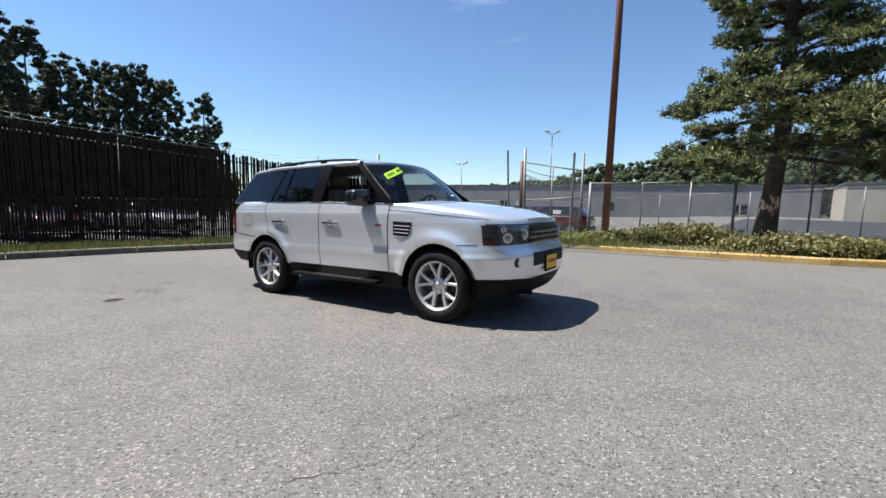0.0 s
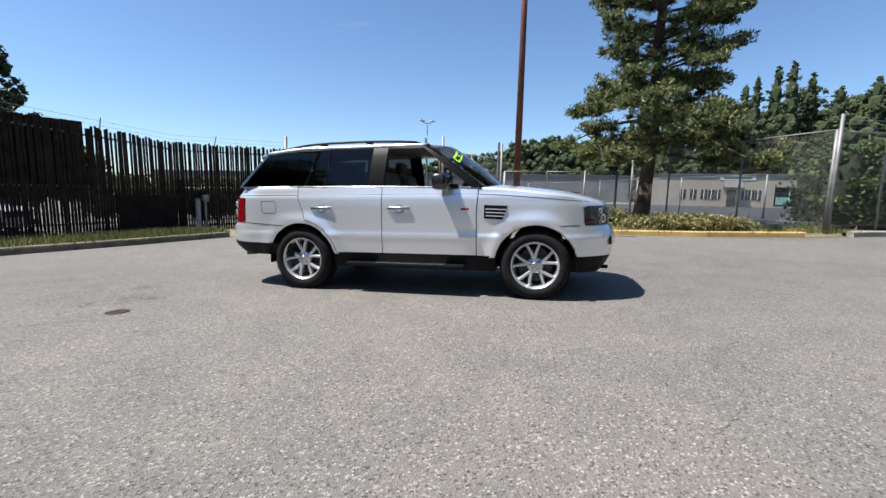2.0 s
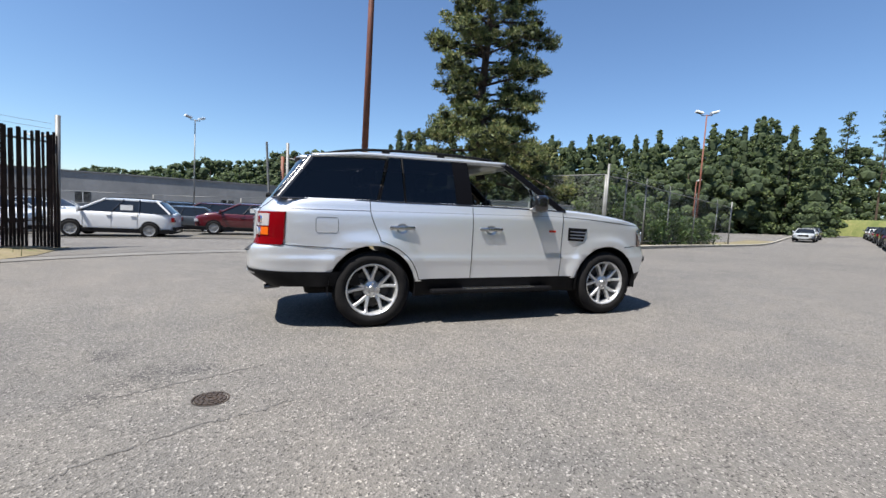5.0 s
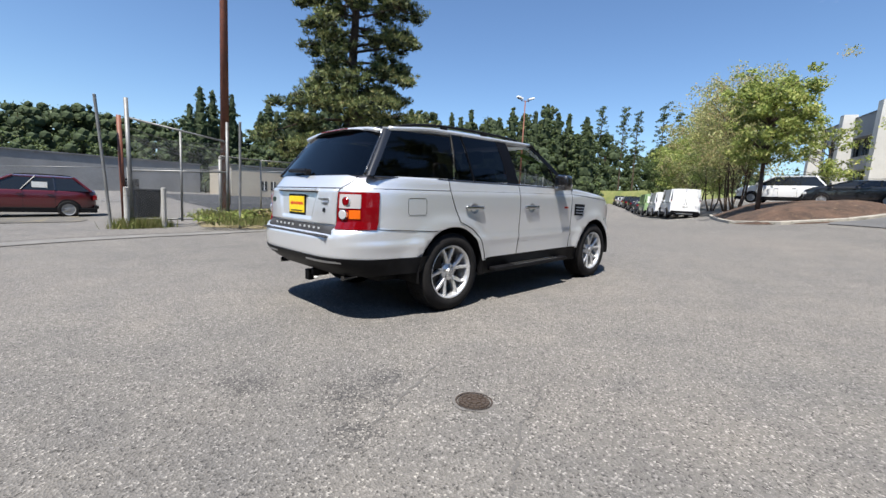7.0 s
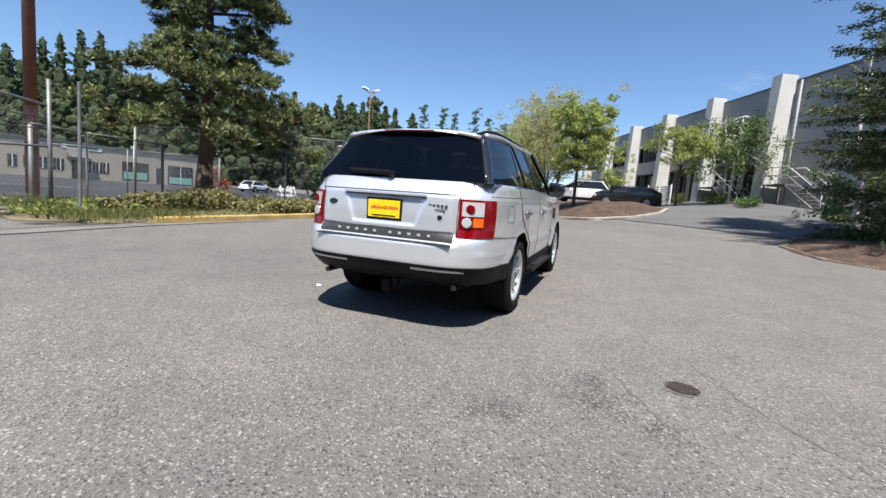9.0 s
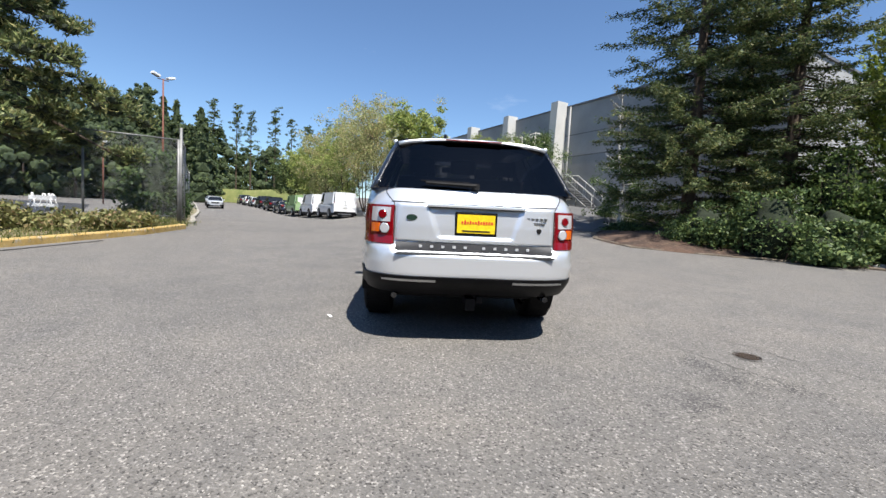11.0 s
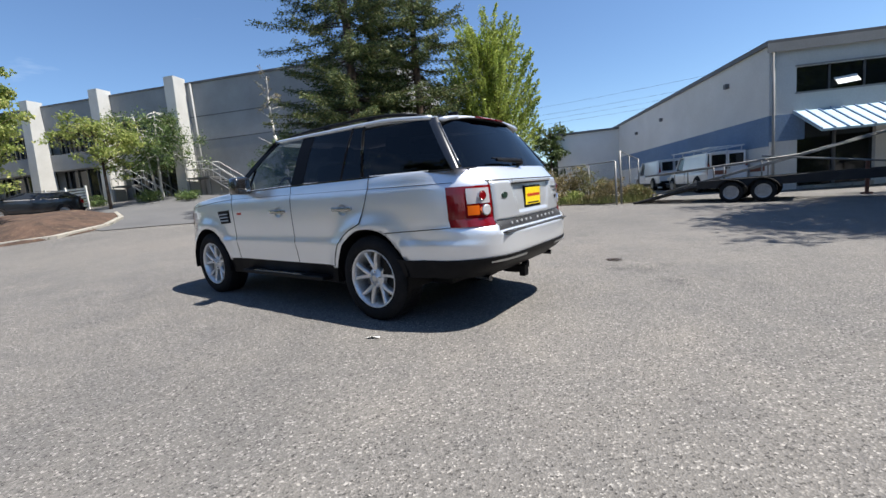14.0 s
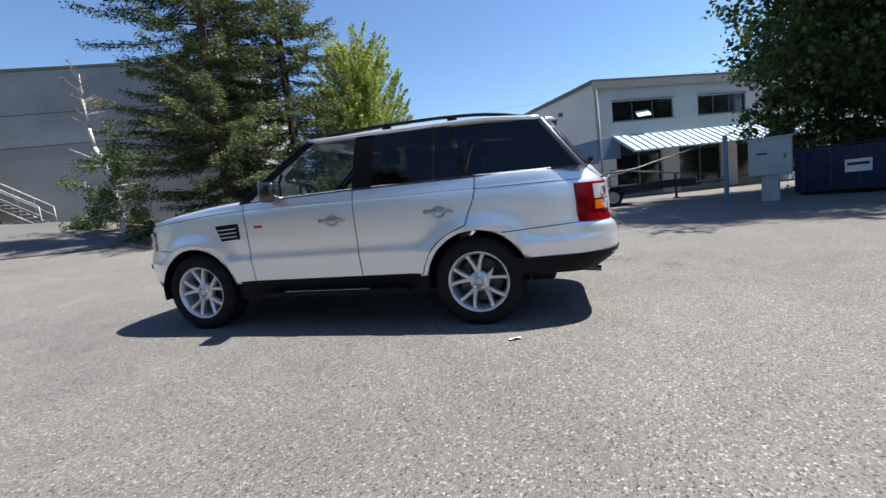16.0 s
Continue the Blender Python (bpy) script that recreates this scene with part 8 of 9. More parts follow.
def fir_tree(x, y, height, reach, seed, label, colour="fir", n_tiers=44, skirt=0.4, per=1.0, taper=0.6):
    """A fir with drooping tiers of boughs."""
    rng = np.random.default_rng(seed)
    root = thing("fir_tree", (x, y, land(x, y)), 0, label, "tree")
    bm = bmesh.new()
    rod(bm, (0, 0, -0.3), (0, 0, height * 0.55), 0.26, 0.14, 10)
    rod(bm, (0, 0, height * 0.55), (0, 0, height), 0.14, 0.015, 8)
    part("trunk", bm, M["bark"], root, soft=True)
    segs, cen, way = [], [], []
    for k in range(n_tiers):
        f = k / n_tiers
        z = skirt + (height - skirt) * f ** 0.92
        R = reach * (0.5 + 0.5 * smooth(z / 4.5)) * (1 - f) ** taper + 0.15
        for j in range(int(7.5 - 2.5 * f)):
            a = rng.uniform(0, math.tau)
            L = R * (rng.uniform(0.5, 1.05) if rng.random() < 0.8 else rng.uniform(1.0, 1.25))
            p0 = np.array([0, 0, z + rng.uniform(-0.15, 0.15)])
            dirn = np.array([math.cos(a), math.sin(a), 0])
            sdv = np.array([-dirn[1], dirn[0], 0])
            m = int(max(4, L / 0.13))
            dr, up = rng.uniform(0.15, 0.36), rng.uniform(0.16, 0.34)
            at = lambda t: p0 + dirn * L * t + np.array([0, 0, -dr * L * t + up * L * t * t])
            for t0, t1 in ((0, 0.5), (0.5, 1.0)):
                segs.append((Vector(at(t0)), Vector(at(t1)), 0.034 - 0.02 * t0, 0.024 - 0.018 * t1))
            for i in range(m):
                t = 0.22 + 0.78 * (i + 0.6) / m
                for sg in (-1, 1):
                    wd = (0.50 * (1.08 - t) + 0.10) * min(1.0, 0.4 + L * 0.3) * rng.uniform(0.5, 1.1)
                    nn = max(6, int(19 * per * (0.5 + wd * 2)))
                    u = rng.random(nn)[:, None]
                    pp = at(t) + sdv * sg * wd * u + dirn * 0.20 * u + np.array([0, 0, -0.14]) * u * wd + rng.normal(size=(nn, 3)) * np.array([0.045, 0.045, 0.07])
                    cen.append(pp)
                    way.append(np.tile(dirn * 0.7 + sdv * sg * 0.8 + np.array([0, 0, -0.25]), (nn, 1)))
    limb_mesh(segs, M["bark"], root)
    big_quads("needle_crown", leaf_quads(np.concatenate(cen), 0.115, rng, 0.30, out=np.concatenate(way) * 1.4), M[colour], root)
    return root


def fan_tree(x, y, height, spread, seed, label, leaf):
    """Many long rising shoots from a low fork, each feathered with leaves to its tip."""
    rng = np.random.default_rng(seed)
    root = thing("tree", (x, y, land(x, y)), 0, label, "tree")
    bm = bmesh.new()
    rod(bm, (0, 0, -0.3), (0, 0, height * 0.7), 0.13, 0.03, 8)
    part("trunk", bm, M["bark"], root, soft=True)
    segs, cen, way = [], [], []
    zc, hh = height * 0.44, height * 0.57
    for k in range(330):
        z0 = rng.uniform(0.3, height * 0.80)
        a = rng.uniform(0, math.tau)
        e = math.radians(rng.uniform(22, 66))
        d = np.array([math.cos(a) * math.cos(e), math.sin(a) * math.cos(e), math.sin(e)])
        L = 0.3
        edge = rng.uniform(0.72, 1.06)
        while L < 6:
            r, zt = L * math.cos(e), z0 + L * math.sin(e)
            if (r / spread) ** 2 + ((zt - zc) / hh) ** 2 > edge:
                break
            L += 0.15
        p = np.array([0, 0, z0])
        bend = np.array([0, 0, rng.uniform(0.02, 0.16) * L])
        segs.append((Vector(p), Vector(p + d * L * 0.9 + bend * 0.8), 0.02, 0.004))
        n = int(70 * L)
        t = 1 - rng.random(n) ** 1.3 * 0.85
        r = (0.34 * (1 - t) + 0.05)[:, None]
        cen.append(p + d * (L * t)[:, None] + bend * (t * t)[:, None] + rng.normal(size=(n, 3)) * r * 0.6)
        way.append(np.tile(d, (n, 1)))
    limb_mesh(segs, M["bark"], root)
    big_quads("leaf_crown", leaf_quads(np.concatenate(cen), 0.12, rng, 0.40, out=np.concatenate(way) * 0.9), M[leaf], root)
    return root


def broad_tree(x, y, height, spread, seed, label, leaf="maple", stems=1, bark="bark", base=0.9, size=0.13, per=260, upright=0.0, count=26, lift=0.0, flat=0.8, category="tree", name="tree"):
    """A broad-leaved tree: forked limbs, and clumps of leaves with gaps between them."""
    rng = np.random.default_rng(seed)
    root = thing(name, (x, y, land(x, y) + lift), 0, label, category)
    segs, cen, rad = [], [], []
    bm = bmesh.new()
    tops = []
    for s in range(stems):
        a = s * math.tau / stems + rng.uniform(0, 1)
        q = Vector((math.cos(a), math.sin(a), 0)) * (0.0 if stems == 1 else 0.16 * spread)
        p = Vector((0, 0, -0.3)) if stems == 1 else Vector((q.x * 0.4, q.y * 0.4, -0.3))
        r = 0.028 * height / (stems ** 0.5) * 0.6
        m = Vector((q.x, q.y, base * 1.4))
        e = Vector((q.x * 2.2, q.y * 2.2, height * 0.8))
        rod(bm, p, m, r, r * 0.75, 8)
        rod(bm, m, e, r * 0.75, r * 0.2, 8)
        tops.append((p, m, e, r))
    part("trunk", bm, M[bark], root, soft=True)
    for k in range(count):
        p, m, e, r = tops[k % stems]
        t = rng.uniform(0.05, 1.0)
        st = m.lerp(e, t)
        a = rng.uniform(0, math.tau)
        reach = spread * (0.35 + 0.65 * math.sin(math.pi * (0.18 + 0.72 * t))) * rng.uniform(0.55, 1.1)
        up = reach * (rng.uniform(0.1, 0.6) + upright)
        en = st + Vector((math.cos(a) * reach, math.sin(a) * reach, up))
        mid = st.lerp(en, 0.5) + Vector((0, 0, 0.08 * reach))
        segs += [(st, mid, r * 0.35, r * 0.2), (mid, en, r * 0.2, 0.006)]
        for tt in (0.45, 0.7, 0.9, 1.05):
            q = st.lerp(en, tt) + Vector(rng.normal(size=3)) * 0.12 * spread
            cen.append(tuple(q))
            rad.append(spread * 0.20 * rng.uniform(0.6, 1.25))
    limb_mesh(segs, M[bark], root)
    c, w = clumps(rng, cen, rad, per / max(0.3, (spread * 0.2) ** 0.0), flat=flat, shell=0.25)
    big_quads("leaf_crown", leaf_quads(c, size, rng, 0.6), M[leaf], root)
    return root


def shrub(name, x, y, rx, ry, h, seed, leaf, label, n=2600, size=0.09, lift=0.0, category="shrub", heart=0.0):
    """A low mass of leaves with an uneven top, over dark inner stems."""
    rng = np.random.default_rng(seed)
    root = thing(name, (x, y, land(x, y) + lift), 0, label, category)
    k = int(10 + 6 * rx * ry)
    cx = rng.uniform(-1, 1, k)
    cy = rng.uniform(-1, 1, k) * np.sqrt(1 - cx * cx * 0.8)
    hh = h * (0.45 + 0.55 * rng.random(k)) * (1 - 0.5 * (cx * cx + cy * cy))
    u = rng.integers(0, k, n)
    d = rng.normal(size=(n, 3)) * np.array([rx * 0.22, ry * 0.22, 0.0])
    z = hh[u] * (1 - (rng.random(n) ** 2) * 0.9)
    c = np.stack([cx[u] * rx + d[:, 0], cy[u] * ry + d[:, 1], z + rng.normal(size=n) * 0.05], axis=1)
    c[:, 2] = c[:, 2].clip(0.02, None)
    bm = bmesh.new()
    for i in range(k):
        rod(bm, (cx[i] * rx * 0.7, cy[i] * ry * 0.7, -0.1), (cx[i] * rx, cy[i] * ry, hh[i] * 0.9), 0.018, 0.006, 5)
    tagged(part("stems", bm, M["bark"], root), kind="stuff")
    # dark lump added inside the bush, for the shade behind its leaves
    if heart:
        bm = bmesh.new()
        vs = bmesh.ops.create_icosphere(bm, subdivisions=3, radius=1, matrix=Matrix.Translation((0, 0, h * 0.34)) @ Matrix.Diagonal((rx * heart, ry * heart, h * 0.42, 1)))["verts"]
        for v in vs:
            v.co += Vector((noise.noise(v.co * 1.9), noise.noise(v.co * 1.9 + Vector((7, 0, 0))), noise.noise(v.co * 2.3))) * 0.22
        part("shrub_shade_core", bm, M["shade_core"], root, "dark solid core added to shade the inside of the bush", soft=True)
    big_quads("leaves", leaf_quads(c, size, rng, 0.6), M[leaf], root)
    return root


pine_tree(4.85, 11.2, 12.5, (0.3, 0.0))
fir_tree(9.9, -10.0, 17.0, 3.7, 21, "tall dark green fir with drooping boughs in a shaded bed", per=0.72, n_tiers=50, taper=0.42)
fir_tree(8.3, -12.5, 14.0, 2.6, 22, "dark green fir standing close beside a taller one", n_tiers=42, per=0.72, taper=0.5)
fir_tree(11.4, -13.2, 11.0, 2.2, 23, "dark fir behind another beside a bright feathery tree", per=0.85, n_tiers=32)
fan_tree(6.5, -15.9, 9.4, 2.45, 31, "bright yellow-green feathery tree behind the firs", "lime")
broad_tree(20.3, 0.6, 6.6, 2.0, 41, "young maple with yellow-green leaves on a mulched island", "maple", 1, count=52, size=0.13, per=560, base=1.1, lift=0.6, upright=0.15, flat=0.55)
broad_tree(27.5, 3.0, 8.0, 2.9, 42, "thin-crowned tree with turning reddish leaves", "autumn", 4, count=60, size=0.11, per=240, upright=0.7, lift=0.5, base=0.5)
broad_tree(33.5, 4.8, 8.8, 3.5, 43, "multi-stemmed tree with yellowing leaves beside parked vans", "autumn", 4, count=62, size=0.13, per=190, upright=0.6, lift=0.4, base=0.5)
broad_tree(39.5, 7.4, 8.2, 3.2, 44, "green street tree behind a row of parked cars", "maple", 3, count=52, size=0.15, per=210, lift=0.3, base=0.4, upright=0.4)
broad_tree(46.5, 10.6, 8.6, 3.6, 48, "broad yellowing street tree behind a row of parked cars", "autumn", 3, count=50, size=0.17, per=160, lift=0.3, base=0.4, upright=0.4)
broad_tree(55.5, 14.6, 8.0, 3.6, 49, "full green street tree further up the road", "maple", 2, count=56, size=0.2, per=190, lift=0.3, base=0.4, upright=0.2)
broad_tree(65.0, 20.0, 7.6, 3.4, 50, "green tree near the end of the road", "wood_near", 2, count=50, size=0.22, per=190, lift=0.3, base=0.4)
broad_tree(30.5, -0.6, 5.6, 1.8, 54, "small bushy tree beside the office lot", "maple", 2, count=34, size=0.13, per=330, base=0.6, lift=0.3)
broad_tree(25.3, -5.2, 5.6, 2.1, 45, "slender young tree with light green leaves before an office", "maple", 1, count=34, size=0.12, per=330, base=1.5, flat=0.5)
broad_tree(26.0, -8.1, 6.6, 2.3, 46, "weeping pale-barked birch before an office wall", "ivy", 2, "birch_bark", count=44, size=0.10, per=420, upright=-0.75, base=1.8, flat=1.3)


def bent_birch(x, y):
    """A birch whose white trunk bends over; a low green crown and a thin dry leader."""
    rng = np.random.default_rng(47)
    root = thing("birch_tree", (x, y, land(x, y)), 0, "leaning white-barked birch with a dry thin top by a wall", "tree")
    P = [Vector(p) for p in ((0, 0, -0.3), (0.0, -0.1, 0.9), (0.08, -0.1, 2.0), (0.25, 0.0, 3.1), (0.5, 0.05, 3.8), (0.58, 0.05, 4.6), (0.55, 0.1, 5.8), (0.45, 0.1, 6.8))]
    R = (0.12, 0.11, 0.10, 0.085, 0.075, 0.06, 0.035, 0.012)
    bm = bmesh.new()
    for i in range(7):
        rod(bm, P[i], P[i + 1], R[i], R[i + 1], 8)
    part("trunk", bm, M["birch_bark"], root, soft=True)
    segs, cen, rad, dry, drad = [], [], [], [], []
    for k in range(46):
        t = rng.uniform(0.15, 0.9)
        i = min(3, int(t * 4))
        st = P[i].lerp(P[i + 1], t * 4 - i if t < 1 else 1)
        a, L = rng.uniform(0, math.tau), rng.uniform(0.8, 2.1) * (1.15 - 0.4 * t)
        en = st + Vector((math.cos(a) * L, math.sin(a) * L, L * rng.uniform(-0.25, 0.5)))
        segs.append((st, en, 0.022, 0.005))
        for q in (0.5, 0.75, 1.0):
            c = st.lerp(en, q)
            cen.append((c.x, c.y, c.z - 0.1))
            rad.append(rng.uniform(0.18, 0.36))
    for k in range(22):
        st = P[5].lerp(P[7], rng.random())
        a, L = rng.uniform(0, math.tau), rng.uniform(0.25, 0.8)
        en = st + Vector((math.cos(a) * L, math.sin(a) * L, L * rng.uniform(0.2, 1.0)))
        segs.append((st, en, 0.010, 0.003))
        dry.append(tuple(en))
        drad.append(rng.uniform(0.12, 0.24))
    limb_mesh(segs + [(P[3], P[3] + Vector((1.5, 0.2, 0.8)), 0.04, 0.015)], M["birch_bark"], root)
    c, w = clumps(rng, cen, rad, 1100, flat=1.2, shell=0.2)
    big_quads("leaf_crown", leaf_quads(c, 0.085, rng, 0.55), M["ivy"], root)
    c, w = clumps(rng, dry, drad, 1300, flat=1.0, shell=0.2)
    big_quads("dry_top", leaf_quads(c, 0.06, rng, 0.4), M["dry"], root)
    return root


bent_birch(15.9, -10.3)
broad_tree(-13.0, -12.0, 17.0, 4.3, 51, "big dark-leaved tree overhanging a dumpster", "dark_leaf", 2, count=170, size=0.175, per=190, base=1.5)
broad_tree(-12.1, -13.4, 8.5, 2.6, 53, "low dark-leaved tree crowding over a dumpster", "dark_leaf", 2, count=70, size=0.15, per=380, base=0.9, upright=-0.35)
broad_tree(-16.5, -15.0, 8.0, 3.6, 52, "dark-leaved tree at the lot edge", "dark_leaf", 2, count=44, size=0.18, per=420, base=1.0)


def tree_row(name, places, heights, spreads, seed, leaf, label, size=0.5, per=140, conical=0.5, category="woods", k=26, fine=1.0, lift=0.0, heart=0.0):
    """Far woods: many crowns of leaf clumps and their trunks, in one."""
    rng = np.random.default_rng(seed)
    root = thing(name, label=label, category=category, kind="stuff")
    Q, bm, hb = [], bmesh.new(), bmesh.new()
    for (x, y), h, s in zip(places, heights, spreads):
        z0 = land(x, y)
        rod(bm, (x, y, z0 - 0.3), (x, y, z0 + h * 0.9), 0.02 * h, 0.004 * h, 6)
        t = rng.random(k) ** 0.8
        R = s * (np.sin(np.pi * (0.12 + 0.85 * t)) * (1 - conical) + conical * (1 - t))
        a = rng.uniform(0, math.tau, k)
        rr = R * np.sqrt(rng.random(k))
        cen = np.stack([x + rr * np.cos(a), y + rr * np.sin(a), z0 + lift + (h - lift) * (0.10 + 0.86 * t)], axis=1)
        c, w = clumps(rng, cen, (R * 0.42 + 0.22 * s * (1 - t) + 0.10 * s) * rng.uniform(0.6, 1.2, k) * fine, per / (s * s) * 3.2, flat=1.15, shell=0.3)
        Q.append(leaf_quads(c, size, rng, 0.62))
        # dark lump added in each crown, to stop light and stand for shade
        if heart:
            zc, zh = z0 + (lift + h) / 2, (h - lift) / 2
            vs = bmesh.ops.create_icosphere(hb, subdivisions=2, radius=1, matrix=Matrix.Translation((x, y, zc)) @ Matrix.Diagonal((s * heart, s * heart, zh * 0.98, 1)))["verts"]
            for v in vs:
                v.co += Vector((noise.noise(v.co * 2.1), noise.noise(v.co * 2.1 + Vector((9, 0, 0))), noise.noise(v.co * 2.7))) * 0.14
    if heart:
        tagged(part("hedge_shade_core", hb, M["shade_core"], root), kind="stuff")
    trunks = part("trunks", bm, M["bark"], root)
    big_quads("foliage", np.concatenate(Q), M[leaf], root)
    return root


def scatter(seed, a0, a1, d0, d1, n, centre=(0, 0)):
    rng = np.random.default_rng(seed)
    a = np.radians(rng.uniform(a0, a1, n))
    d = rng.uniform(d0, d1, n)
    return [(centre[0] + dd * math.cos(aa), centre[1] + dd * math.sin(aa)) for aa, dd in zip(a, d)], rng


# woods beyond the road, seen over the fences
SKYLINE = [(12, 7.5), (24, 8.0), (28, 9.8), (33, 12.0), (37, 11.7), (42, 11.0), (49, 11.2), (52, 11.4), (58, 11.0), (66, 10.4), (70, 8.4), (74, 8.1), (79, 7.6), (84, 7.5), (90, 7.5), (95, 6.4), (99, 5.7), (104, 4.1), (108, 3.6), (114, 2.8), (124, 2.6)]
_ib = bmesh.new()
bmesh.ops.create_icosphere(_ib, subdivisions=1, radius=1)
LUMP = np.array([[v.co[:] for v in f.verts] for f in _ib.faces])     # one small ball, three corners a face
_ib.free()


def lumpy_crown(rng, x, y, z0, h, s, conifer, leaves, size, Q, H, fine=1.5):
    """One tree as leaf clumps set over a rounded or pointed form, each clump round an added dark ball that stands for
    its inner shade.
    """
    if conifer:
        k = int(120 + 2.0 * h)
        t = rng.random(k) ** 1.1
        R = s * ((1 - t) ** 0.7 * 0.95 + 0.02) * rng.uniform(0.35, 1.0, k)
        rad = s * (0.07 + 0.17 * (1 - t)) * rng.uniform(0.7, 1.25, k)
        flat, solid = 0.7, 0.62
        # stack of dark balls up the middle, added as the crown's inner shade
        for q in np.linspace(0.05, 0.9, 9):
            r = s * ((1 - q) ** 0.7) * 0.62 + 0.1
            ball = LUMP * np.array([r, r, h * 0.09]) + np.array([x, y, z0 + h * q])
            H.append(np.concatenate([ball, ball[:, 2:3]], axis=1))
    else:
        k = int((26 + 1.2 * h) * fine ** 2)
        t = rng.random(k) ** 0.85
        R = s * np.sin(np.pi * (0.16 + 0.80 * t)) ** 0.6 * rng.uniform(0.30, 1.0, k)
        rad = s * rng.uniform(0.18, 0.40, k) * (1.1 - 0.4 * t) / fine
        flat, solid = 0.9, 0.80
    a = rng.uniform(0, math.tau, k)
    cen = np.stack([x + R * np.cos(a), y + R * np.sin(a), z0 + h * (0.06 + 0.94 * t) - rad * flat], axis=1)
    for c, r in zip(cen, rad):
        n = max(12, int(leaves * (r / s) ** 1.6))
        d = rng.normal(size=(n, 3))
        d /= np.linalg.norm(d, axis=1)[:, None]
        p = c + d * (r * rng.uniform(0.62, 1.12, n))[:, None] * np.array([1, 1, flat])
        Q.append(leaf_quads(p, size, rng, 0.6, droop=0.35 if conifer else 0.0, out=d * 0.5))
        # dark ball added in the clump: shade between leaves as solid colour
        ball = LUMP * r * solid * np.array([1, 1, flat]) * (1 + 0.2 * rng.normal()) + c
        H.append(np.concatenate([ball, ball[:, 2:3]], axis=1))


def balls(name, H, material, parent):
    V = np.concatenate(H)[:, :3]
    return quick(name, V.reshape(-1, 3), np.arange(len(V) * 3).reshape(-1, 3).tolist(), material, parent)


def far_woods(name, seed, trees, leaf, label, conifer, leaves, size=0.31, wide=(4.4, 6.8)):
    """Far trees given by bearing, rise over the horizon in degrees, and distance."""
    rng = np.random.default_rng(seed)
    root = thing(name, label=label, category="woods", kind="stuff")
    Q, H, bm = [], [], bmesh.new()
    for az, el, d in trees:
        x, y = -2 + d * math.cos(math.radians(az)), -3 + d * math.sin(math.radians(az))
        z0 = land(x, y)
        h = d * math.tan(math.radians(el)) + 1.1 - z0
        s = min(h * 0.5, rng.uniform(*wide))
        rod(bm, (x, y, z0 - 0.3), (x, y, z0 + h * 0.9), 0.016 * h, 0.003 * h, 6)
        lumpy_crown(rng, x, y, z0, h, s, conifer, leaves, size, Q, H)
    balls("foliage_shade_core", H, M["wood_shade_core"], root)
    part("trunks", bm, M["bark"], root)
    big_quads("foliage", np.concatenate(Q), M[leaf], root)


rng_w = random.Random(61)


def belt(n, d0, d1, lo, hi, a0=12, a1=124):
    out = []
    for k in range(n):
        az = a0 + (a1 - a0) * (k + rng_w.uniform(-0.5, 0.5)) / n
        out.append((az, lerp_table(SKYLINE, az) * rng_w.uniform(lo, hi), rng_w.uniform(d0, d1) + (34 if az < 27 else 0)))
    return out


far_woods("woods", 61, belt(64, 96, 112, 0.84, 1.05), "wood_far", "dense mixed green woods on rising ground beyond the road", False, 290, 0.40)
far_woods("woods", 62, belt(44, 80, 92, 0.45, 0.88), "wood_near", "lighter green trees along the front of the woods", False, 270, 0.39)
far_woods("spruces", 63, [(az, el, 93 + 9 * (k * 0.37 % 1)) for k, (az, el) in enumerate((
    (78.0, 9.2), (76.9, 11.4), (75.6, 11.2), (74.3, 11.7), (73.6, 10.9), (70.4, 9.5), (69.6, 10.8), (68.6, 9.8), (67.0, 12.2), (65.9, 13.0), (64.3, 13.5), (62.9, 13.8), (61.4, 12.4)))],
          "fir_far", "dark pointed spruces standing among the woods", True, 470, 0.38, (3.2, 4.2))
far_woods("firs", 64, [(az, el, 84 + 12 * (k * 0.61 % 1)) for k, (az, el) in enumerate((
    (28.8, 11.1), (31.0, 11.5), (32.4, 11.8), (33.8, 12.7), (35.3, 11.9), (36.8, 11.6), (38.3, 12.2), (40.0, 10.9), (41.6, 10.3), (43.8, 11.9), (45.2, 10.8), (46.4, 11.3), (48.6, 10.4), (50.2, 10.9), (51.8, 11.4), (54.0, 10.8), (56.6, 11.3), (59.0, 11.0)))],
          "wood_far", "tall feathery green firs beside the road", True, 470, 0.38, (3.2, 4.4))


def tall_pines():
    """Thin far pines with bare lower trunks beside the road."""
    rng = np.random.default_rng(64)
    root = thing("tall_pines", label="thin tall pines with bare lower trunks by the road", category="trees", kind="stuff")
    Q, bm = [], bmesh.new()
    for az in (13.5, 16, 18.2, 20.0, 22.8, 24.4, 27.0):
        d = rng.uniform(96, 112)
        x, y = -2 + d * math.cos(math.radians(az)), -3 + d * math.sin(math.radians(az))
        z0 = land(x, y)
        h = d * math.tan(math.radians(rng.uniform(10.6, 12.4))) + 1.1 - z0
        rod(bm, (x, y, z0 - 0.3), (x, y, z0 + h * 0.95), 0.2, 0.05, 7)
        for _ in range(110):
            t = rng.uniform(0.34, 1.0)
            c0 = np.array([x, y, z0 + h * t]) + rng.normal(size=3) * np.array([1, 1, 0.4]) * 1.7 * (1.22 - t)
            c, _w = clumps(rng, [c0], [rng.uniform(0.35, 0.65)], 150, flat=0.6, shell=0.2)
            Q.append(leaf_quads(c, 0.24, rng, 0.5))
    part("trunks", bm, M["bark"], root)
    big_quads("foliage", np.concatenate(Q), M["wood_far"], root)


tall_pines()
